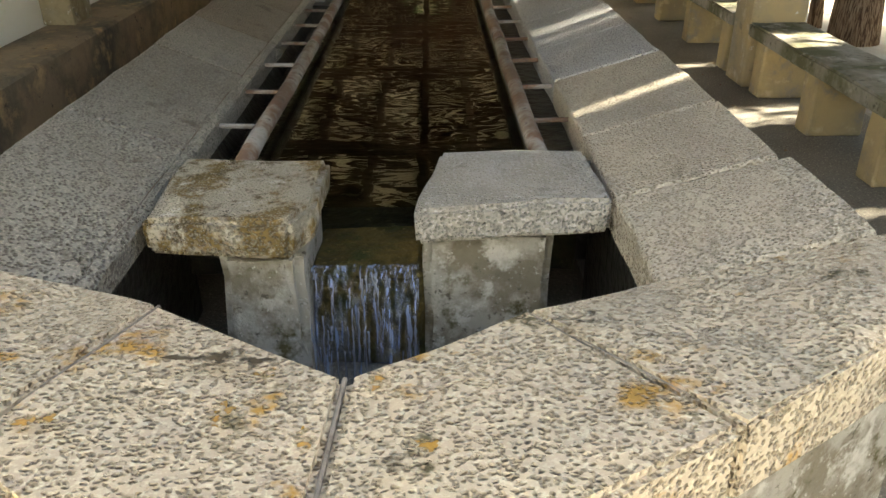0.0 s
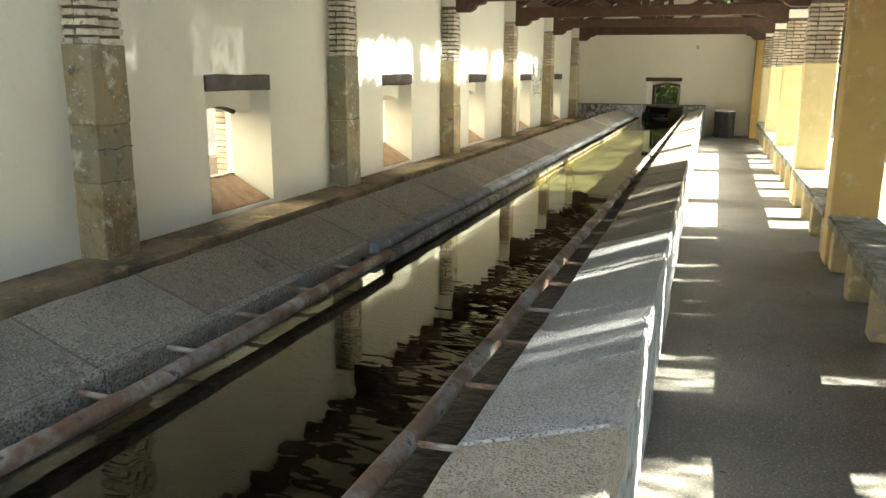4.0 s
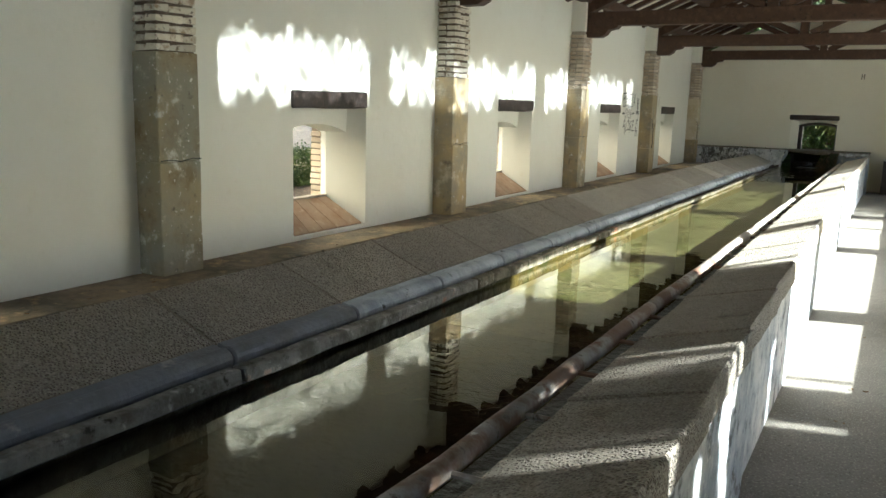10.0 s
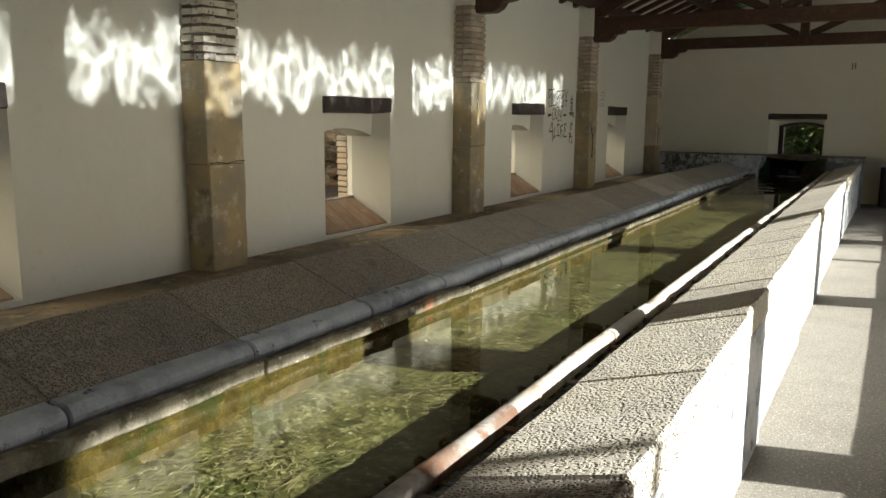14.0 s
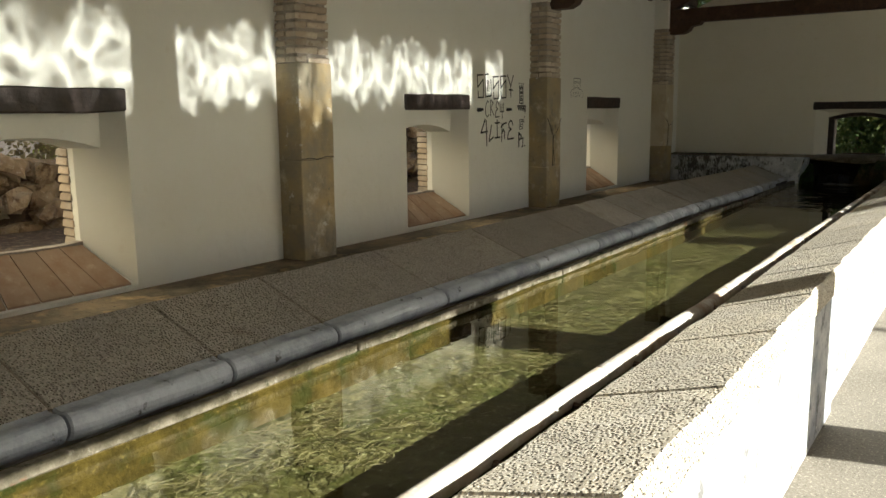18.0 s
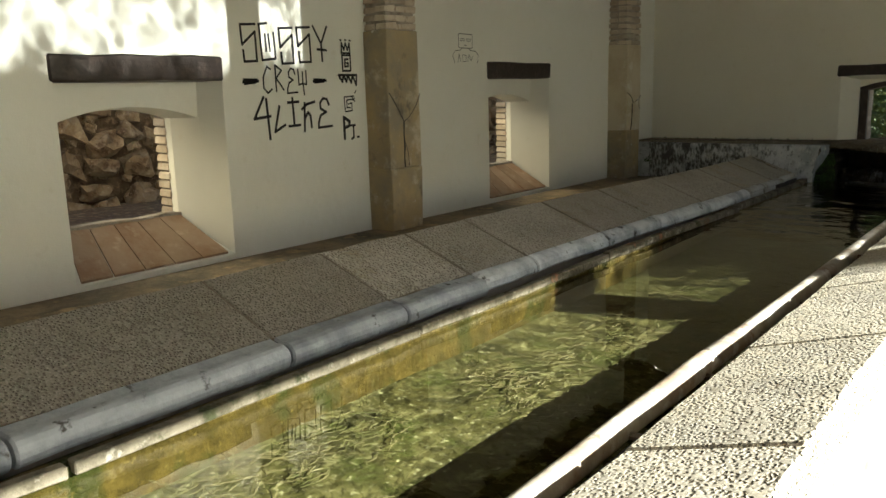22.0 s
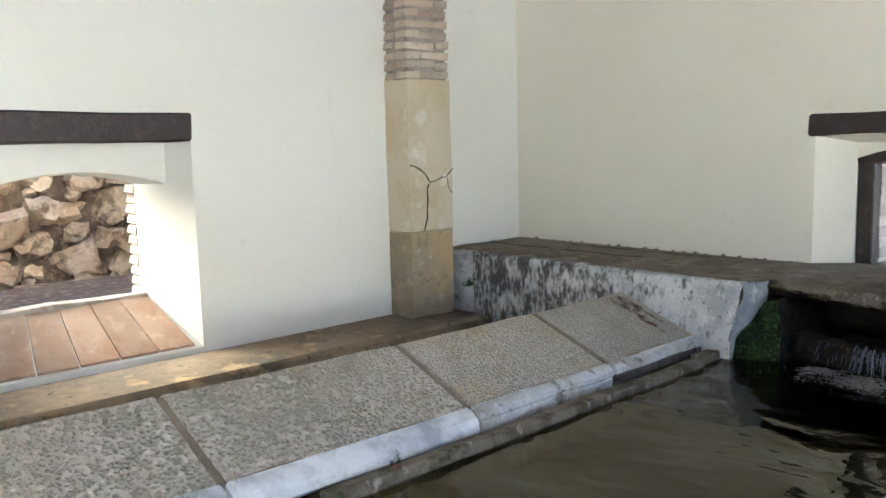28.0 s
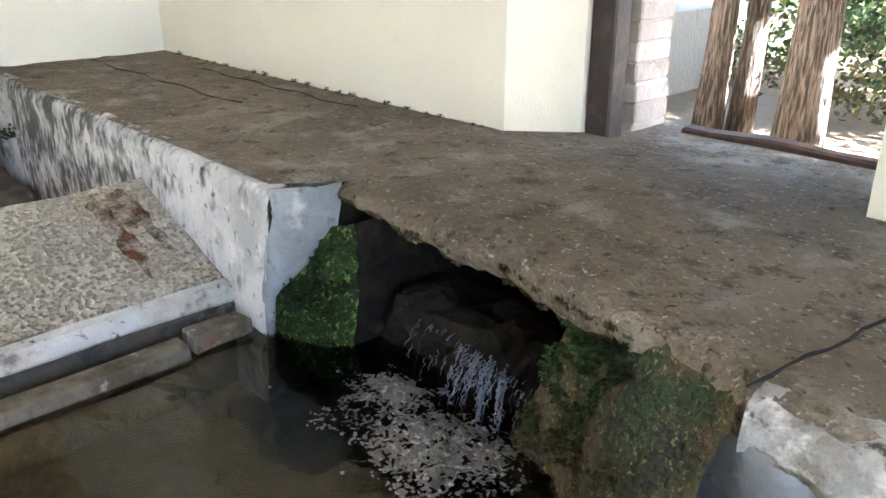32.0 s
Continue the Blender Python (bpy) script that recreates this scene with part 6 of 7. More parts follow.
# ---- graffiti on the wall ----
def strokes(name, lines, width, owner, y0, z0, sy, sz):
    """Marker lines on the long wall: each a run of (u, v) in the letter's box."""
    bm = bmesh.new()
    for line in lines:
        pts = [Vector((0, y0 + u * sy, z0 + v * sz)) for u, v in line]
        for p, q in zip(pts, pts[1:]):
            d = (q - p).normalized()
            nrm = Vector((0, -d.z, d.y)) * width / 2
            e = d * width * 0.35
            vs = [bm.verts.new((WALL_X + 0.003, v.y, v.z)) for v in (p - e - nrm, q + e - nrm, q + e + nrm, p - e + nrm)]
            bm.faces.new(vs)
    bmesh.ops.remove_doubles(bm, verts=bm.verts[:], dist=0.0002)
    bmesh.ops.recalc_face_normals(bm, faces=bm.faces[:])
    for f in bm.faces:
        if f.normal.x < 0:
            f.normal_flip()
    return part(name, bm, M["ink"], owner)


LETTERS = {
    "S": [[(0.95, 1), (0.05, 0.97), (0.1, 0.45)], [(0.1, 0.45), (0.92, 0.8), (0.95, 0.02), (0.18, 0), (0.14, 0.3)]],
    "U": [[(0.5, 1), (0.0, 0.96), (0.1, 0.0), (0.95, 0.05), (0.9, 0.75)], [(0.35, 0.7), (0.38, 0.25)], [(0.55, 0.7), (0.62, 0.25)]],
    "Y": [[(0.0, 1), (0.55, 0.5), (1, 1)], [(0.55, 0.5), (0.58, 0.0)], [(0.25, 0.34), (0.9, 0.32)]],
    "C": [[(0.9, 0.9), (0.55, 1), (0.1, 0.6), (0.1, 0.2), (0.5, 0.0), (0.95, 0.15)]],
    "R": [[(0.15, 0.0), (0.15, 1), (0.8, 0.8), (0.2, 0.5), (0.95, 0.05)]],
    "E": [[(1.0, 0.78), (0.85, 0.97), (0.55, 1), (0.3, 0.85), (0.32, 0.66), (0.75, 0.55)], [(0.75, 0.55), (0.3, 0.44), (0.12, 0.2), (0.1, 0.04), (1.2, 0.07)]],
    "W": [[(0.1, 0.9), (0.15, 0.3), (0.6, 0.35), (0.6, 0.8)], [(0.6, 0.35), (1.0, 0.3), (1.0, 0.85)], [(0.6, 0.35), (0.7, -0.1)]],
    "4": [[(0.6, 1), (0.0, 0.45), (0.95, 0.5)], [(0.75, 0.95), (0.85, -0.1)]],
    "L": [[(0.6, 0.8), (0.2, 0.0), (0.95, 0.2)]],
    "I": [[(0.1, 0.85), (0.9, 0.87)], [(0.45, 1), (0.5, 0.1)], [(0.1, 0.1), (0.95, 0.12)]],
    "F": [[(0.12, 0.0), (0.22, 0.92)], [(0.0, 0.72), (0.4, 0.88), (1.0, 0.95)], [(0.2, 0.42), (0.45, 0.62), (0.62, 0.5), (0.68, 0.12)]],
    "P": [[(0.2, 0.0), (0.2, 1), (0.85, 0.8), (0.8, 0.6), (0.25, 0.5)]],
    "J": [[(0.1, 0.9), (0.9, 0.9)], [(0.6, 0.9), (0.6, 0.1), (0.2, 0.0)]],
    "-": [[(0.0, 0.48), (1.0, 0.52)], [(0.05, 0.60), (0.9, 0.58)], [(0.1, 0.40), (0.8, 0.46)]],
    ".": [[(0.2, 0.0), (0.45, 0.02)]],
}


def word(text, owner, y0, z0, wide, high, step, pen):
    for k, ch in enumerate(text):
        strokes("letter", LETTERS[ch], pen, owner, y0 + k * step, z0 + 0.012 * math.sin(k * 2.1), wide, high)


def make_graffiti():
    g = thing("graffiti", "black marker graffiti lettering on the cream wall", "graffiti")
    word("SUSSY", g, 20.83, 1.745, 0.13, 0.235, 0.155, 0.016)
    word("-", g, 20.83, 1.56, 0.12, 0.12, 0.1, 0.018)
    word("CREW", g, 20.985, 1.545, 0.080, 0.17, 0.10, 0.012)
    word("-", g, 21.43, 1.57, 0.12, 0.10, 0.1, 0.016)
    word("4", g, 20.90, 1.27, 0.14, 0.25, 0.13, 0.019)
    word("LIFE", g, 21.04, 1.29, 0.12, 0.21, 0.135, 0.018)
    word("P", g, 21.69, 1.205, 0.085, 0.155, 0.062, 0.023)
    word("J.", g, 21.765, 1.20, 0.06, 0.11, 0.062, 0.016)
    k = thing("graffiti", "black marker crown and box marks on the cream wall", "graffiti")
    strokes("crown", [[(0, 0), (0.05, 1), (0.3, 0.3), (0.5, 1), (0.72, 0.3), (0.95, 1), (1, 0), (0, 0)], [(-0.1, 1.25), (0.02, 1.28)], [(0.45, 1.3), (0.57, 1.3)], [(0.98, 1.28), (1.1, 1.25)]], 0.013, k, 21.715, 1.815, 0.085, 0.07)
    strokes("box_mark", [[(0, 0), (0, 1.1), (1, 1.1), (1, 0), (0, 0)], [(0.72, 0.82), (0.32, 0.8), (0.3, 0.3), (0.72, 0.32), (0.72, 0.55), (0.5, 0.55)]], 0.014, k, 21.72, 1.69, 0.08, 0.10)
    strokes("teeth", [[(0, 1), (1.3, 1)], [(0, 1), (0.25, 0.2), (0.35, 1), (0.55, 0.2), (0.65, 1), (0.9, 0.1), (1.0, 1), (1.25, -0.2), (1.3, 1)]], 0.017, k, 21.675, 1.60, 0.14, 0.06)
    strokes("box_mark", [[(1, 1), (0, 0.95), (0.05, 0), (0.75, 0.05), (0.75, 0.55), (0.4, 0.5)], [(0.8, 0.8), (0.25, 0.75), (0.25, 0.25), (0.6, 0.25)], [(0.85, 0.75), (1.05, 0.85)], [(0.8, 0.95), (1.05, 0.65)], [(1.1, 1.2), (1.25, 1.35)]], 0.010, k, 21.72, 1.40, 0.10, 0.11)
    d = thing("graffiti", "thin black marker outline drawing on the cream wall", "graffiti")
    strokes("square_outline", [[(0.02, 0.05), (0, 0.93), (0.06, 1), (0.95, 0.97), (1, 0.9), (0.98, 0.05), (0.9, 0), (0.08, 0), (0.02, 0.05)]], 0.006, d, 23.105, 1.885, 0.20, 0.118)
    for bar in ([(0.1, 0.65), (0.4, 0.65), (0.4, 0.5), (0.12, 0.5), (0.1, 0.65)], [(0.6, 0.65), (0.9, 0.65), (0.9, 0.5), (0.6, 0.5), (0.6, 0.65)], [(0.4, 0.2), (0.6, 0.2)]):
        strokes("bar", [bar], 0.005, d, 23.115, 1.885, 0.18, 0.118)
    strokes("lower_outline", [[(0.35, 1), (0.3, 0.85), (0.1, 0.8), (0.0, 0.5), (0.08, 0.0)], [(0.62, 1), (0.68, 0.85), (0.9, 0.8), (1.0, 0.5), (0.95, 0.0)], [(0.2, 0.05), (0.24, 0.6), (0.3, 0.1)], [(0.38, 0.1), (0.38, 0.55), (0.52, 0.5), (0.5, 0.1), (0.38, 0.1)], [(0.58, 0.1), (0.62, 0.6), (0.7, 0.15), (0.78, 0.5)]], 0.005, d, 23.02, 1.76, 0.37, 0.125)
    h = thing("graffiti", "small dark mark on the gable wall", "graffiti")
    bm = bmesh.new()
    for a, b, c, e in ((1.0, 1.02, 2.5, 2.62), (1.05, 1.07, 2.5, 2.62), (1.02, 1.05, 2.555, 2.57)):
        vs = [bm.verts.new((x, FAR_Y - 0.003, z)) for x, z in ((a, c), (b, c), (b, e), (a, e))]
        bm.faces.new(vs)
    part("mark", bm, M["mortar"], h)


make_graffiti()


# ---- litter bin ----
def make_bin():
    b = thing("litter_bin", "round litter bin with dark wooden slats and a white liner", "litter bin", at=(1.93, 26.55, 0))
    n = 26
    for k in range(n):
        a = 2 * math.pi * k / n
        bm = box(-0.026, 0.026, -0.012, 0.012, 0.03, 0.74, 0.005)
        bm.transform(Matrix.Translation((0.27 * math.cos(a), 0.27 * math.sin(a), 0)) @ Matrix.Rotation(a + math.pi / 2, 4, "Z"))
        part("slat", bm, M["binwood"], b)
    part("drum", tube([(0, 0, 0.02), (0, 0, 0.70)], 0.245, 24), M["ink"], b)
    part("liner", tube([(0, 0, 0.70), (0, 0, 0.765), (0, 0, 0.775), (0, 0, 0.80)], [0.25, 0.285, 0.285, 0.22], 26), M["white"], b, "white plastic liner folded over the rim")
    part("foot", tube([(0, 0, 0), (0, 0, 0.025)], 0.2, 20), M["steel"], b)


make_bin()


# ---- rubble retaining wall behind the long wall ----
def make_rubble():
    r = thing("rubble_wall", "dry rubble retaining wall of rough tan boulders", "stone wall", kind="structure")
    shapes = []
    for k in range(10):
        bm = bmesh.new()
        bmesh.ops.create_icosphere(bm, subdivisions=2, radius=1)
        for v in bm.verts:
            q = v.co.copy()
            v.co = Vector([math.copysign(abs(c) ** 0.6, c) for c in q])
            v.co *= 0.86 + 0.5 * noise.noise(q * 1.3 + Vector((k * 9, 0, 0))) + 0.30 * noise.noise(q * 2.9 + Vector((0, k * 5, 0)))
        shapes.append(mesh_of(bm, "boulder", M["rubble"]))
    y = 14.7
    while y < 29.5:
        top = min(max(0.86 + 0.085 * (y - 12), 0.8), 2.05)
        z = 0.62
        while z < top:
            s = random.choice((random.uniform(0.03, 0.06), random.uniform(0.08, 0.15), random.uniform(0.09, 0.15)))
            o = new("boulder", random.choice(shapes))
            o.parent = r
            o.location = (-4.30 + random.uniform(-0.05, 0.05), y + random.uniform(-0.08, 0.08), z + s * 0.5)
            o.scale = (s * 0.9, s * random.uniform(1.0, 1.5), s * random.uniform(0.75, 1.0))
            o.rotation_euler = (random.uniform(-0.5, 0.5), random.uniform(-0.3, 0.3), random.uniform(-0.4, 0.4))
            z += s * 1.5
        y += random.uniform(0.20, 0.30)
    part("earth_fill", box(-4.48, -4.33, 15.4, 30, 0.5, 1.15, 0, 0.03, cuts=8), M["earth"], r)
    part("earth_fill", box(-4.48, -4.33, 19, 30, 1.1, 1.85, 0, 0.03, cuts=8), M["earth"], r)


make_rubble()
tagged(part("verge", box(-4.40, -2.93, 5, 30, 0.5, 0.715, 0, 0.02, cuts=10), M["earth"]), "strip of dark earth with dead leaves and gravel", "ground", kind="structure")


# ---- plants ----
# Openings in the canopy: (y from, y to, height) at the foot of the opening, then at its head, seen along the sunbeams from the slab.
GAPS = [(5.00, 5.42, -0.95, 5.10, 5.50, -0.08), (5.12, 5.30, -0.10, 5.13, 5.31, 1.1), (4.93, 4.98, 0.4, 4.94, 5.0, 1.1),
        (6.28, 6.70, -0.95, 6.38, 6.76, -0.06), (6.33, 6.46, 0.1, 6.33, 6.46, 1.1), (6.90, 6.97, -0.5, 6.92, 7.14, 1.1),
        (7.93, 7.98, -0.3, 7.92, 7.97, 1.0), (8.33, 8.38, -0.4, 8.57, 8.66, 1.1), (9.68, 9.76, -0.4, 9.34, 9.54, 0.9),
        (9.02, 9.10, -0.3, 9.04, 9.08, 0.5), (9.68, 9.76, 0.5, 9.70, 9.77, 1.1), (11.02, 11.12, -0.3, 11.08, 11.14, 0.4),
        (3.54, 3.64, -0.8, 3.565, 3.60, 1.1), (4.74, 4.82, -0.95, 4.76, 4.82, -0.5), (11.80, 12.0, -1.2, 11.76, 11.9, 1.1)]


def in_gap(q):
    """Whether a leaf would close one of the openings that let the low sun through."""
    k = q.x - 1.3
    y, z = q.y - 0.235 * k, q.z - 0.51 * k
    if y > 12.0 and y < 21.2:
        return z < 1.4
    for a0, a1, za, b0, b1, zb in GAPS:
        if za < z < min(zb, 0.85):
            u = (z - za) / (zb - za)
            slack = 0.035 if z > 0 or y < 6 else 0.010
            if a0 + (b0 - a0) * u - slack < y < a1 + (b1 - a1) * u + slack:
                return True
    return False


def in_glade(q):
    """Whether a leaf would stand between the sun and the glade behind the cypresses."""
    k = q.x - 1.3
    y, z = q.y - 0.235 * k, q.z - 0.51 * k
    lit = noise.noise(Vector((3, y * 2.2, z * 2.2)))
    return 33.6 < y < 38.5 and 1.8 < z < 4.8 and lit > 0.08 or 29.4 < y < 34.6 and 0.2 < z < 2.3 and lit > -0.15


def leaves(count, centre, radii, size, seed, thin=1.0, hang=0.0, tight=1.0):
    """Loose clumps of small leaf blades inside an uneven crown."""
    rnd = random.Random(seed)
    verts, faces = [], []
    clumps = max(8, count // 55)
    for c in range(clumps):
        while True:
            p = Vector((rnd.uniform(-1, 1), rnd.uniform(-1, 1), rnd.uniform(-1, 1)))
            if p.length < 1 and noise.noise(p * 2.1 + Vector((seed, 0, 0))) > -0.25 - 0.3 * thin:
                break
        cc = Vector((centre[0] + p.x * radii[0], centre[1] + p.y * radii[1], centre[2] + p.z * radii[2]))
        spread = size * rnd.uniform(3.0, 6.0) * tight
        for k in range(55):
            q = cc + Vector((rnd.gauss(0, spread), rnd.gauss(0, spread), rnd.gauss(0, spread * (0.8 + hang)) - hang * rnd.random() * spread * 2))
            d = Vector((rnd.uniform(-1, 1), rnd.uniform(-1, 1), rnd.uniform(-1, 1) - hang)).normalized()
            e = d.orthogonal().normalized() * size * rnd.uniform(0.22, 0.40)
            d *= size * rnd.uniform(0.7, 1.4)
            if q.x > 3 and in_gap(q) or q.x > 1.5 and in_glade(q):
                continue
            n = len(verts)
            verts += [q - d * 0.5, q + e, q + d * 0.5, q - e]
            faces.append((n, n + 1, n + 2, n + 3))
    me = bpy.data.meshes.new("crown")
    me.from_pydata([tuple(v) for v in verts], [], faces)
    return me


def canopy(count, seed, size):
    """An unseen, deep, even canopy of hanging sprays above the edge of the parking ground, added to shade the first
    bays and cut to let the dapples through.
    """
    rnd = random.Random(seed)
    verts, faces = [], []
    while len(faces) < count:
        x = rnd.uniform(7.4, 9.6)
        y = rnd.uniform(0.8, 12.1) + 0.235 * (x - 1.3)
        low = -0.95 + 0.35 * noise.noise(Vector((x, y * 0.9, 0))) - 0.25 * abs(noise.noise(Vector((x * 3, y * 3, 2))))
        z = low + (6.4 - low) * rnd.random() ** 1.25 + 0.51 * (x - 1.3)
        c = Vector((x, y, z))
        for k in range(7):
            q = c + Vector((rnd.gauss(0, 0.12), rnd.gauss(0, 0.12), rnd.gauss(0, 0.14)))
            if in_gap(q) and (q.y - 0.235 * (q.x - 1.3) > 11.6 or rnd.random() > 0.09):
                continue
            d = Vector((rnd.uniform(-1, 1), rnd.uniform(-1, 1), rnd.uniform(-1, 1) - 0.5)).normalized()
            e = d.orthogonal().normalized() * size * rnd.uniform(0.24, 0.42)
            d *= size * rnd.uniform(0.7, 1.4)
            n = len(verts)
            verts += [q - d * 0.5, q + e, q + d * 0.5, q - e]
            faces.append((n, n + 1, n + 2, n + 3))
    me = bpy.data.meshes.new("crown")
    me.from_pydata([tuple(v) for v in verts], [], faces)
    me.materials.append(M["leaf"])
    return me


M["bark_tan"] = bark_material("bark_tan", (0.30, 0.205, 0.135), (0.44, 0.33, 0.24), (0.12, 0.075, 0.05))


def make_tree(label, base, rise, radius, crowns, seed, leaf=0.10, count=5500, name="tree", dark="leaf", hang=0.0, limbs=4, bark="bark"):
    t = thing(name, label, "tree", "trees beside the wash house")
    rnd = random.Random(seed)
    b = Vector(base)
    tip = b + Vector(rise)
    pts = [b + (tip - b) * (k / 8) + Vector((math.sin(k * 1.3 + seed), math.cos(k * 1.7 + seed), 0)) * (0.02 if seed > 30 else 0.06) * (k > 0) for k in range(9)]
    rad = [radius * (1.12 if k == 0 else 1.0 - 0.085 * k) for k in range(9)]
    bm = tube(pts, rad, 14)
    for v in bm.verts:
        v.co += Vector((1, 1, 0)) * 0.07 * radius * noise.noise(Vector((v.co.x * 9, v.co.y * 9, v.co.z * 0.9)))
    part("trunk", bm, M[bark], t, smooth=True)
    for k in range(limbs):
        u = rnd.uniform(0.45, 0.92)
        p = b + (tip - b) * u
        c = crowns[k % len(crowns)]
        q = Vector(c[0]) + Vector((rnd.uniform(-0.4, 0.4) * c[1][0], rnd.uniform(-0.4, 0.4) * c[1][1], 0))
        mid = (p + q) / 2 + Vector((0, 0, 0.25))
        part("limb", tube([p, mid, q], [radius * 0.38, radius * 0.24, radius * 0.09], 7), M[bark], t, smooth=True)
    for k, (c, r) in enumerate(crowns):
        me = leaves(count, c, r, leaf, seed * 7 + k, hang=hang)
        me.materials.append(M[dark])
        o = new("crown", me)
        o.parent = t
    return t


# trees that shade the first bays
make_tree("tall pine with thick grey-brown bark and dark green crown", (4.75, 8.45, -0.15), (0.3, 0.35, 6.5), 0.23, [((5.6, 9.6, 4.3), (1.4, 2.4, 1.0)), ((6.2, 6.4, 4.6), (1.6, 2.4, 1.3))], 3, 0.085, 9000, bark="bark_tan")
make_tree("slim young pine with reddish stem", (4.75, 9.35, -0.18), (0.25, -0.1, 4.0), 0.075, [((5.0, 9.3, 3.6), (0.7, 0.8, 0.9))], 4, 0.07, 2600, limbs=2, bark="bark_tan")
# out-of-view tree that carries the added shading canopy
make_tree("unseen shade tree with hanging grey-green foliage", (9.5, 9.0, -1.2), (-0.3, 0.2, 9.5), 0.26, [((9.0, 8.0, 6.4), (1.8, 3.5, 1.2))], 5, 0.12, 6000, hang=0.3)
o = new("crown", canopy(190000, 71, 0.12))
o.parent = bpy.data.objects["tree.002"]
make_tree("leaning pine trunk with green crown", (6.1, 26.6, -0.6), (2.5, -0.3, 7.5), 0.36, [((8.0, 27.5, 4.9), (1.7, 3.2, 2.5))], 8, 0.13, 60000)
make_tree("leaning pine trunk with green crown", (5.6, 30.0, -0.5), (-0.5, 0.8, 8.0), 0.28, [((6.5, 31.4, 6.6), (2.2, 2.0, 2.0))], 9, 0.12, 5200)
make_tree("willowy tree with pale hanging sprays", (10.0, 22.0, -1.4), (0.3, 0.3, 6.0), 0.2, [((9.6, 24.6, 3.6), (1.9, 2.6, 1.9)), ((10.5, 20.6, 3.8), (1.6, 2.2, 1.6))], 10, 0.11, 8000, hang=0.8)
for k, (x, y, s) in enumerate(((16.0, 56.0, 1.0), (21.5, 49.0, 1.1), (27.0, 44.0, 1.2), (10.5, 60.0, 1.1), (33.0, 36.0, 1.2), (24.0, 62.0, 1.4), (36.0, 26.0, 1.2), (6.0, 50.0, 1.0))):
    make_tree("dark green tree at the back of the parking ground", (x, y, -3.4), (0.2, 0.1, 6.0 * s), 0.25, [((x, y, 1.2 * s), (3.2 * s, 3.2 * s, 3.2 * s))], 20 + k, 0.20, 12000, limbs=3)
# Evergreen out of view, added to shade the ground and cut its bounce.
make_tree("unseen dense evergreen added to dim the first bays", (15.0, 5.0, -2.6), (0.1, 0.1, 7.0), 0.3, [((15.0, 7.2, 3.9), (2.0, 6.0, 2.4))], 11, 0.26, 60000)
make_tree("dense dark evergreen at the corner of the wash house", (5.6, 34.6, -0.5), (0.1, 0.1, 6.0), 0.25, [((5.6, 34.2, 3.4), (1.6, 3.8, 2.6))], 12, 0.14, 36000)
# two more out of view, blocking daylight from the south
make_tree("unseen dense evergreen added to dim the first bays", (13.0, -3.4, -2.0), (0.1, 0.1, 6.0), 0.3, [((13.0, -3.0, 1.9), (2.0, 4.6, 3.0))], 14, 0.24, 30000)
make_tree("unseen dense evergreen added to dim the first bays", (8.6, -10.5, -1.2), (0.1, 0.1, 6.0), 0.3, [((8.6, -10.0, 2.6), (3.6, 3.0, 3.4))], 15, 0.24, 30000)
# cypresses behind the gable wall
tagged(part("forest_floor", box(-6.0, 4.0, 27.6, 46.0, -0.3, -0.05, 0, 0.04, cuts=14), M["duff"]), "pale dry forest floor with dead needles and twigs", "ground", kind="structure")
make_tree("old cypress with fibrous red-brown bark", (-1.85, 31.0, -0.1), (0.05, 0.1, 6.0), 0.105, [((-1.8, 31.8, 5.4), (1.2, 1.0, 1.6))], 31, 0.1, 2500)
make_tree("old cypress with fibrous red-brown bark", (-1.72, 31.25, -0.1), (0.1, 0.1, 6.0), 0.095, [((-1.4, 32.0, 5.4), (1.0, 1.0, 1.5))], 32, 0.1, 2500)
make_tree("old cypress with fibrous red-brown bark", (-1.16, 31.0, -0.1), (0.12, 0.1, 6.0), 0.165, [((-0.9, 31.9, 5.4), (1.2, 1.0, 1.6))], 33, 0.1, 2500)
make_tree("slim cypress with fibrous red-brown bark", (-1.42, 31.9, -0.1), (-0.1, 0.1, 5.0), 0.09, [((-1.4, 33.0, 4.6), (1.2, 1.0, 1.6))], 34, 0.1, 2500)
make_tree("cypress with green lower sprays", (0.1, 32.6, -0.1), (0.1, 0.1, 6.0), 0.16, [((0.25, 32.7, 2.4), (1.1, 0.6, 2.2))], 35, 0.1, 12000)
make_tree("cypress with green lower sprays", (0.55, 30.3, -0.1), (0.1, 0.1, 6.0), 0.2, [((0.7, 30.8, 5.2), (1.0, 0.8, 1.4))], 36, 0.1, 2200)
make_tree("cypress with green lower sprays", (-3.2, 36.0, -0.1), (0.1, 0.1, 6.0), 0.18, [((-3.2, 36.5, 2.4), (1.8, 1.2, 2.6))], 37, 0.12, 5200)
make_tree("dense dark evergreen far behind the wall", (-0.6, 41.0, -0.1), (0.1, 0.1, 6.0), 0.18, [((-0.6, 41.0, 3.0), (4.5, 1.5, 3.2))], 38, 0.16, 16000)
make_tree("dark cypress with dense sprays down to the ground", (0.5, 33.1, -0.1), (0.1, 0.1, 6.0), 0.14, [((0.75, 33.1, 1.8), (1.1, 0.6, 2.2))], 39, 0.1, 30000)
make_tree("slim dark cypress stem", (-0.55, 33.2, -0.1), (0.15, 0.1, 6.0), 0.085, [((-0.4, 33.4, 4.6), (0.8, 0.6, 1.5))], 40, 0.1, 2500)
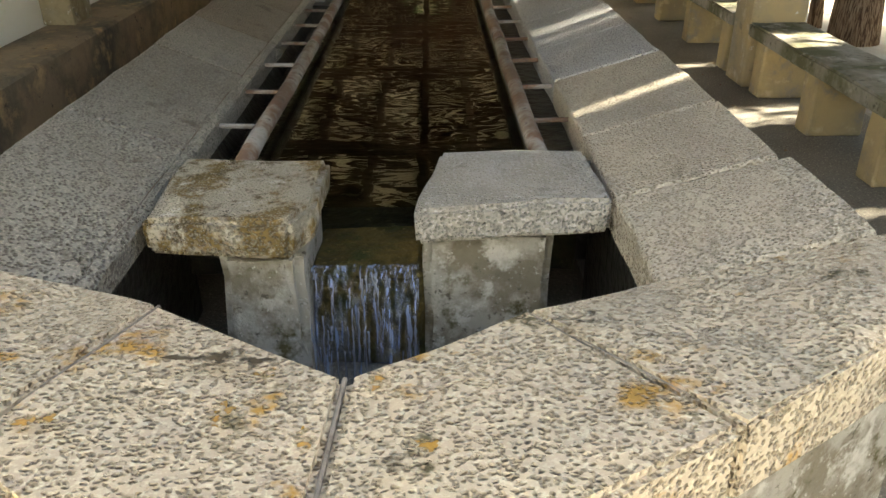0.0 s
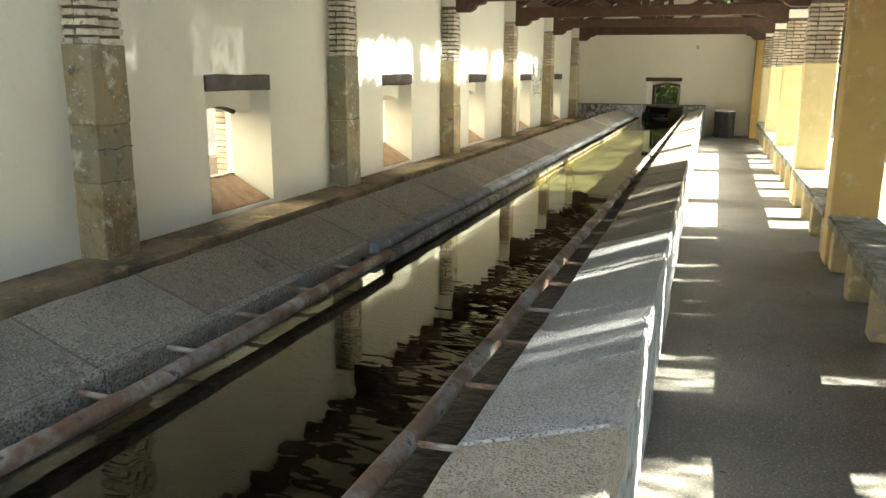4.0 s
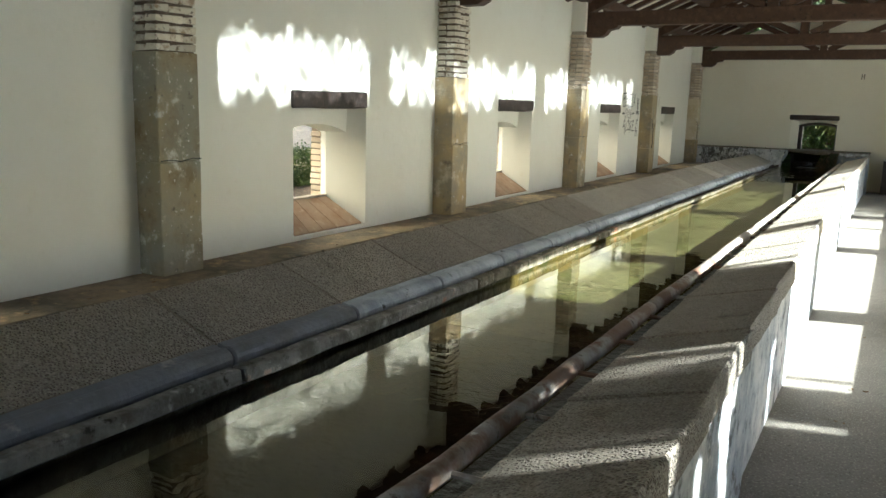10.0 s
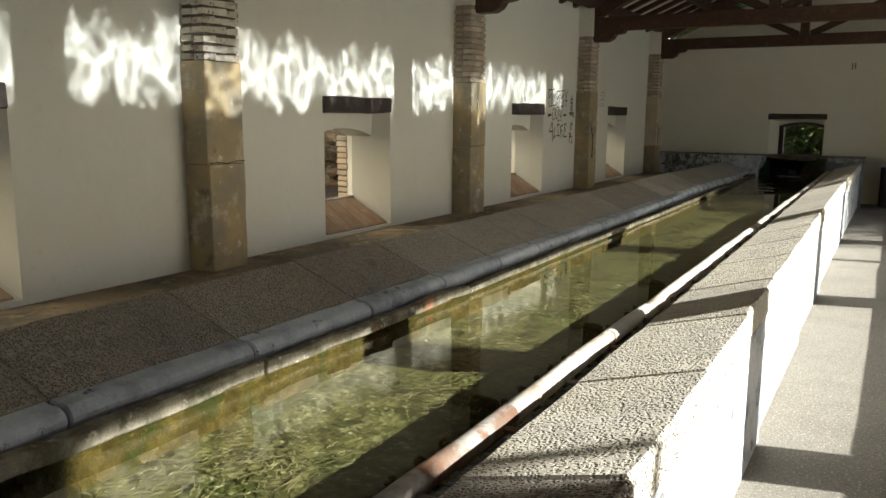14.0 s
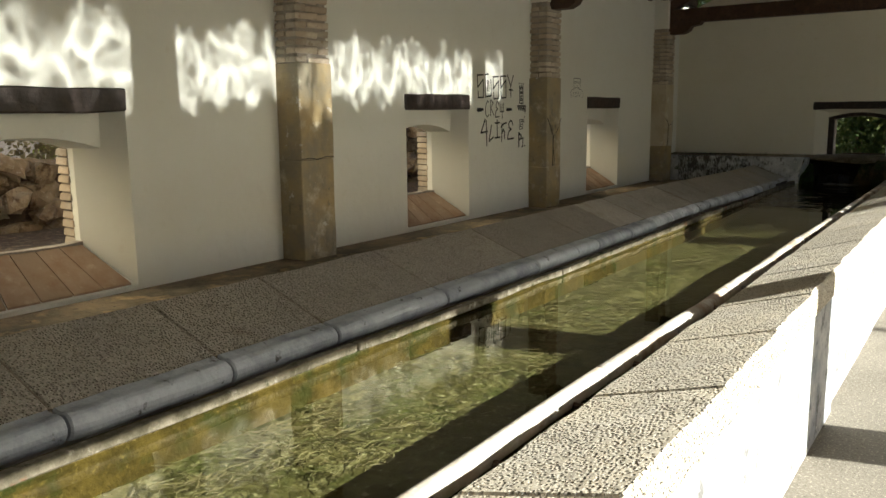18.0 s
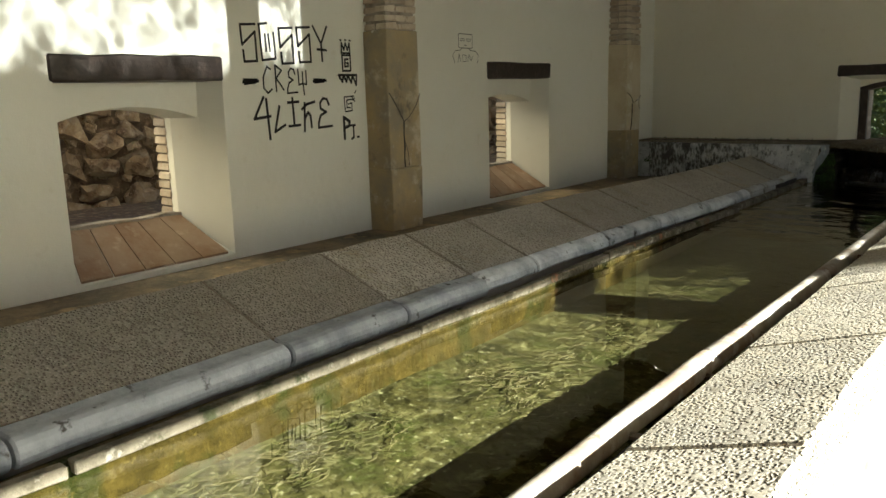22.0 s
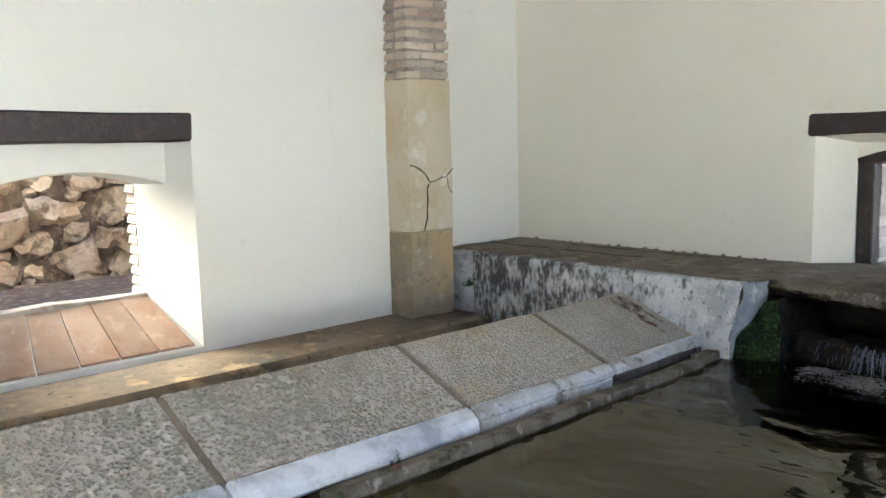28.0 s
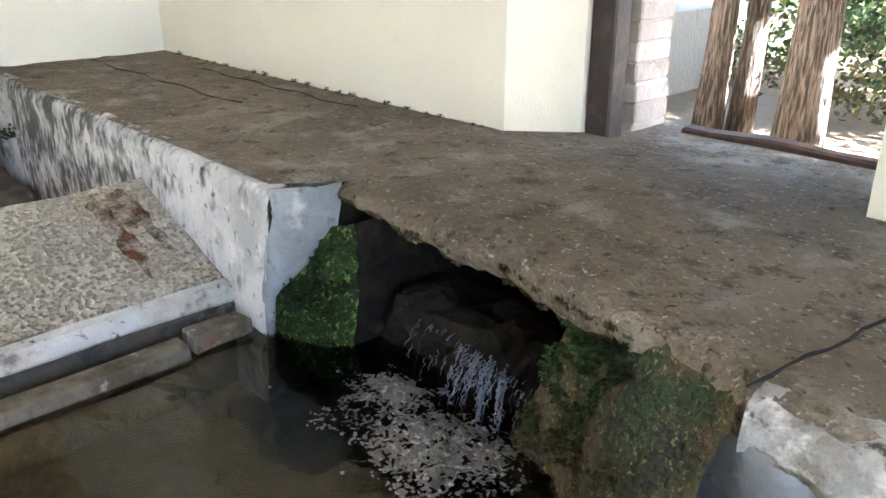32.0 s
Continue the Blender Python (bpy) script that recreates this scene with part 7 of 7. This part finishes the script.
# crowns above the view, added to keep sky light off the gable sill
make_tree("broad cypress with an unseen dense canopy added to block the sky", (2.2, 31.5, -0.1), (0.1, 0.1, 5.5), 0.2, [((-1.0, 30.6, 4.6), (3.6, 2.0, 1.2)), ((-0.6, 33.4, 4.4), (3.8, 1.6, 1.3))], 41, 0.13, 26000)
t = thing("dead_branch", "bare pale sunlit branch between the cypresses", "branch")
part("stem", tube([(-1.44, 31.6, 0.7), (-1.36, 31.5, 1.15), (-1.42, 31.5, 1.5), (-1.50, 31.5, 1.75)], [0.03, 0.025, 0.018, 0.01], 7), M["pale_sunlit"], t, smooth=True)
part("twig", tube([(-1.36, 31.5, 1.15), (-1.28, 31.5, 1.32), (-1.25, 31.5, 1.5)], [0.018, 0.014, 0.008], 6), M["pale_sunlit"], t, smooth=True)


def make_bush(label, centre, radii, seed, leaf=0.06, count=2200, material="leaf"):
    me = leaves(count, centre, radii, leaf, seed, tight=0.45)
    me.name = "bush"
    me.materials.append(M[material])
    tagged(new("bush", me), label, "bush", "bushes behind the wash house")


make_bush("green bush at the foot of the bank", (-4.3, 11.6, 0.78), (0.4, 0.8, 0.06), 51, 0.028, 7000)
make_bush("green bush at the foot of the bank", (-4.6, 14.6, 0.96), (0.4, 0.9, 0.10), 52, 0.030, 7000)
make_bush("dense dark green weeds at the foot of the bank", (-4.2, 13.6, 0.80), (0.22, 0.75, 0.10), 58, 0.026, 9000)
make_bush("yellow-green weeds on the bank", (-4.9, 9.4, 0.80), (0.5, 0.9, 0.05), 53, 0.026, 8000, "leaf_dry")
make_bush("yellow-green weeds on the bank", (-4.6, 17.6, 1.35), (0.2, 0.7, 0.12), 54, 0.05, 900, "leaf_dry")
make_bush("dry brown undergrowth below the cypresses", (-0.9, 33.2, 0.1), (2.8, 1.0, 0.3), 55, 0.07, 3500, "leaf_dry")
make_bush("dark green hedge of evergreens behind the cypresses", (-1.6, 37.2, 1.0), (3.4, 0.7, 1.2), 57, 0.055, 36000)
make_bush("tall dark evergreen thicket behind the hedge", (-1.6, 40.0, 1.9), (5.0, 0.9, 2.4), 59, 0.065, 42000)
make_bush("green undergrowth below the cypresses", (-2.4, 34.0, 0.4), (1.6, 0.8, 0.6), 56, 0.08, 3500)


# ---- parked cars ----
def make_car(label, at, turn, paint):
    c = thing("car", label, "car", "parked cars", at=at)
    c.rotation_euler = (0, 0, radians(turn))
    side = [(-2.15, 0.35), (-2.18, 0.75), (-1.95, 1.0), (-1.45, 1.08), (-0.75, 1.55), (0.95, 1.58), (1.75, 1.12), (2.15, 1.02), (2.2, 0.45), (2.1, 0.3)]
    bm = bmesh.new()
    rows = []
    for x, f in ((-0.9, 0.93), (-0.82, 1.0), (0.82, 1.0), (0.9, 0.93)):
        rows.append([bm.verts.new((x * (0.82 if z > 1.2 else 1.0), y * f, z if z < 1.2 else z * (0.99 if abs(x) < 0.85 else 0.95))) for y, z in side])
    n = len(side)
    for a, b in zip(rows, rows[1:]):
        for k in range(n):
            bm.faces.new((a[k], a[(k + 1) % n], b[(k + 1) % n], b[k]))
    bm.faces.new(rows[0])
    bm.faces.new(rows[-1][::-1])
    bmesh.ops.recalc_face_normals(bm, faces=bm.faces[:])
    part("body", bm, M[paint], c, smooth=False)
    for y0, z0, y1, z1 in ((-1.42, 1.10, -0.80, 1.50), (1.68, 1.16, 1.0, 1.52)):
        bm = bmesh.new()
        s = -0.02 if y0 < 0 else 0.02
        vs = [bm.verts.new(p) for p in ((-0.70, y0 + s, z0 + 0.02), (0.70, y0 + s, z0 + 0.02), (0.60, y1 + s, z1 + 0.02), (-0.60, y1 + s, z1 + 0.02))]
        bm.faces.new(vs)
        part("windscreen", bm, M["glass"], c)
    for s in (-1, 1):
        bm = bmesh.new()
        vs = [bm.verts.new(p) for p in ((s * 0.885, -1.2, 1.08), (s * 0.885, 1.5, 1.12), (s * 0.77, 0.9, 1.47), (s * 0.77, -0.7, 1.46))]
        bm.faces.new(vs)
        part("side_window", bm, M["glass"], c)
        for y in (-1.35, 1.35):
            w = part("wheel", tube([(s * 0.70, y, 0.34), (s * 0.92, y, 0.34)], 0.34, 18), M["tyre"], c)
            part("rim", tube([(s * 0.90, y, 0.34), (s * 0.935, y, 0.34)], 0.21, 14), M["steel"], w)
        part("headlight", box(s * 0.72 - 0.15, s * 0.72 + 0.15, -2.2, -2.05, 0.72, 0.86, 0.02), M["lamp"], c)
        part("mirror", box(s * 1.0 - 0.08, s * 1.0 + 0.08, -0.95, -0.82, 1.05, 1.18, 0.03), M[paint], c)
    part("number_plate", box(-0.26, 0.26, -2.215, -2.19, 0.5, 0.61, 0.004), M["white"], c)
    part("grille", box(-0.5, 0.5, -2.20, -2.15, 0.62, 0.78, 0.02), M["glass"], c)
    part("bumper", box(-0.85, 0.85, -2.21, -2.1, 0.3, 0.48, 0.04), M["glass"], c)


make_car("dark blue-black estate car facing the wash house", (16.4, 38.0, height(16.4, 0)), -18, "carpaint")
make_car("black off-road car parked under the trees", (15.6, 53.0, height(15.6, 0)), -70, "carpaint")
make_car("blue car parked under the trees", (13.8, 55.0, height(13.8, 0)), -70, "carblue")
make_car("red car parked under the trees", (17.6, 50.0, height(17.6, 0)), -70, "carred")


# ---- stains, litter and small things ----
def blot(name, label, material, outline, seed, group=""):
    """A thin stain lying on a surface: outline(u, a) gives a point for radius u and angle a."""
    bm = bmesh.new()
    rings = []
    for r in range(5):
        u = (r + 1) / 5
        row = []
        for k in range(28):
            a = 2 * math.pi * k / 28
            w = u * (0.75 + 0.5 * noise.noise(Vector((math.cos(a) * 1.6 + seed, math.sin(a) * 1.6, 0))) + 0.25 * noise.noise(Vector((math.cos(a) * 5, math.sin(a) * 5, seed))))
            row.append(bm.verts.new(outline(w, a)))
        rings.append(row)
    c = bm.verts.new(outline(0, 0))
    for k in range(28):
        bm.faces.new((c, rings[0][k], rings[0][(k + 1) % 28]))
    for p, q in zip(rings, rings[1:]):
        for k in range(28):
            bm.faces.new((p[k], q[k], q[(k + 1) % 28], p[(k + 1) % 28]))
    return tagged(part(name, bm, material), label, "stain", group)


def soaked(name, colour, low, high, scale=22):
    """A stain that soaks unevenly into the stone below it."""
    m = mat(name, colour, 0.8, bump=[(60, 0.004, "noise")])
    nt = m.node_tree
    n = nt.nodes.new("ShaderNodeTexNoise")
    n.inputs["Scale"].default_value, n.inputs["Detail"].default_value = scale, 5
    nt.links.new(nt.nodes.new("ShaderNodeNewGeometry").outputs["Position"], n.inputs["Vector"])
    r = nt.nodes.new("ShaderNodeMapRange")
    r.inputs["From Min"].default_value, r.inputs["From Max"].default_value = low, high
    nt.links.new(n.outputs["Fac"], r.inputs["Value"])
    nt.links.new(r.outputs[0], nt.nodes["Principled BSDF"].inputs["Alpha"])
    return m


rusty = soaked("rust_stain", (0.17, 0.062, 0.023), 0.34, 0.70)
ochre_stain = soaked("ochre_stain", (0.42, 0.24, 0.05), 0.46, 0.66, 30)
dark_stain = soaked("dark_stain", (0.07, 0.055, 0.035), 0.44, 0.64, 26)


def slab_z(x):
    return 0.635 + (x + 0.60) * (0.165 / -0.42) + 0.008 - sink(26)


for sx, sy, rx, ry, k in ((-0.92, 26.18, 0.14, 0.09, 3), (-0.78, 26.15, 0.14, 0.03, 8), (-0.80, 26.23, 0.13, 0.024, 12)):
    blot("rust_stain", "red-brown rust stain running down the sloping slab", rusty, lambda u, a: (sx + rx * u * math.cos(a), sy + ry * u * math.sin(a), slab_z(sx + rx * u * math.cos(a))), k, "rust stains on the slab")


# dead leaves and gravel
def make_litter():
    rnd = random.Random(17)
    shapes = []
    for k in range(4):
        bm = bmesh.new()
        rows = []
        for i in range(5):
            u = i / 4
            w = 0.35 * math.sin(math.pi * min(max(u, 0.04), 0.96)) * (1 + 0.2 * math.sin(k * 3 + i))
            rows.append([bm.verts.new((s * w, u - 0.5, 0.10 * (abs(s) * 1.2 + (2 * u - 1) ** 2) + 0.02)) for s in (-1, 0, 1)])
        for p, q in zip(rows, rows[1:]):
            for i in range(2):
                bm.faces.new((p[i], p[i + 1], q[i + 1], q[i]))
        shapes.append(mesh_of(bm, "dead_leaf", M["dead_leaf"]))
    spots = []
    for k in range(46):
        spots.append((rnd.uniform(1.75, 2.7), rnd.uniform(3.2, 14.0), 0.003))
    for k in range(16):
        spots.append((rnd.uniform(-2.2, -2.06), rnd.uniform(5, 22), 0.505))
    for k in range(10):
        spots.append((rnd.uniform(-2.3, -0.5), rnd.uniform(26.6, 27.0), 0.897))
    for x, y, z in spots:
        o = tagged(new("dead_leaf", rnd.choice(shapes)), "curled dry brown leaf lying on the stone", "leaf", "dead leaves")
        o.location = (x, y, z)
        s = rnd.uniform(0.018, 0.035)
        o.scale = (s, s, s)
        o.rotation_euler = (0, 0, rnd.uniform(0, 6.28))


M["dead_leaf"] = mat("dead_leaf", (0.16, 0.09, 0.045), 0.8, spots=[((0.26, 0.17, 0.08), 30, 0.5, 0.65)], vary=0.3)
make_litter()


# ragged weeds where walls meet the block and the plinth
def weed(at, size, seed, label, material="leaf"):
    rnd = random.Random(seed)
    verts, faces = [], []
    for k in range(60):
        d = Vector((rnd.uniform(-1, 1), rnd.uniform(-1, 1), rnd.uniform(0.1, 1.2))).normalized()
        p = Vector(at) + d * size * rnd.uniform(0.05, 1.0)
        e = d.orthogonal().normalized() * size * 0.13
        f = d * size * rnd.uniform(0.2, 0.4)
        n = len(verts)
        verts += [p, p + e + f * 0.5, p + f, p - e + f * 0.5]
        faces.append((n, n + 1, n + 2, n + 3))
    me = bpy.data.meshes.new("weed")
    me.from_pydata([tuple(v) for v in verts], [], faces)
    me.materials.append(M[material])
    tagged(new("weed", me), label, "weed", "weeds in the cracks")


weed((-2.20, 26.29, 0.66), 0.055, 1, "small dark green weed growing from the wall crack")
weed((1.385, 11.15, 0.0), 0.05, 2, "dark dry weed at the foot of the basin wall", "leaf_dry")
weed((1.36, 12.2, 0.0), 0.05, 3, "dark dry weed at the foot of the basin wall", "leaf_dry")
rnd = random.Random(23)
for k in range(22):
    weed((-2.35 + 1.95 * k / 21 + rnd.uniform(-0.04, 0.04), FAR_Y - 0.012, 0.886), rnd.uniform(0.008, 0.02), 40 + k, "tiny dark moss tuft along the wall foot", "moss")


# moss, ochre lichen and dirt on the apron stones
def apron_z(x, y):
    return 0.735 + 0.085 * max(0.0, min(1.0, (1.75 - y) / 0.8)) + 0.010


def apron_stain(x, y, rx, ry, material, label, seed):
    blot("stone_stain", label, material, lambda u, a: (x + rx * u * math.cos(a), y + ry * u * math.sin(a), apron_z(x + rx * u * math.cos(a), y + ry * u * math.sin(a))), seed, "stains on the apron")


for k, (x, y, rx, ry) in enumerate(((-0.08, 1.575, 0.10, 0.05), (-0.19, 1.43, 0.07, 0.03), (0.02, 1.54, 0.05, 0.04), (0.73, 1.74, 0.08, 0.04), (0.33, 1.20, 0.06, 0.03))):
    apron_stain(x, y, rx, ry, dark_stain, "dark mossy stain on the pale granite", 11 + k)
for k, (x, y, rx, ry) in enumerate(((0.295, 1.45, 0.05, 0.06), (0.0, 1.35, 0.03, 0.05), (0.06, 1.50, 0.03, 0.03), (0.16, 1.27, 0.02, 0.06), (0.38, 1.25, 0.03, 0.03), (-0.33, 1.33, 0.05, 0.04))):
    apron_stain(x, y, rx, ry, ochre_stain, "orange lichen stain on the pale granite", 31 + k)


# chipped paint on the window lintels
def paint_chips():
    rnd = random.Random(61)
    for i in range(5):
        w = bpy.data.objects["window_%d" % (i + 1)]
        for k in range(7):
            bm = bmesh.new()
            bmesh.ops.create_icosphere(bm, subdivisions=1, radius=1)
            y, z = COL_Y + BAY * i + rnd.uniform(1.62, 2.6), rnd.choice((1.648, 1.764, rnd.uniform(1.66, 1.75)))
            sy, sz = rnd.uniform(0.003, 0.011), rnd.uniform(0.002, 0.005)
            for v in bm.verts:
                v.co = Vector((WALL_X + 0.010 + 0.004 * v.co.x, y + v.co.y * sy, z + v.co.z * sz))
            part("paint_chip", bm, M["plaster"], w, "white chip in the dark paint")


paint_chips()


# stringy weed lying on the basin floor
def water_weed():
    rnd = random.Random(77)
    verts, faces = [], []
    for k in range(9000):
        x, y = rnd.uniform(-0.34, 0.80), rnd.uniform(9.5, 23.4)
        if noise.noise(Vector((x * 2.2, y * 1.3, 4))) < -0.12:
            continue
        a = rnd.gauss(-1.4, 1.0)
        w, step = rnd.uniform(0.0006, 0.0015), rnd.uniform(0.012, 0.034)
        z = 0.372 + rnd.random() * 0.018
        n0 = len(verts)
        for j in range(6):
            dx, dy = math.cos(a), math.sin(a)
            verts += [(x - dy * w, y + dx * w, z), (x + dy * w, y - dx * w, z + 0.002)]
            if j:
                q = n0 + 2 * j
                faces.append((q - 2, q - 1, q + 1, q))
            x, y, a = x + dx * step, y + dy * step, a + rnd.gauss(0, 0.55)
            z += rnd.uniform(-0.004, 0.006)
    me = bpy.data.meshes.new("water_weed")
    me.from_pydata(verts, [], faces)
    me.materials.append(mat("water_weed", (0.19, 0.17, 0.11), 0.8, spots=[((0.10, 0.11, 0.05), 6, 0.46, 0.60), ((0.40, 0.375, 0.31), 15, 0.58, 0.68)]))
    tagged(new("water_weed", me), "pale stringy water weed lying on the basin floor", "water weed", kind="stuff")


water_weed()
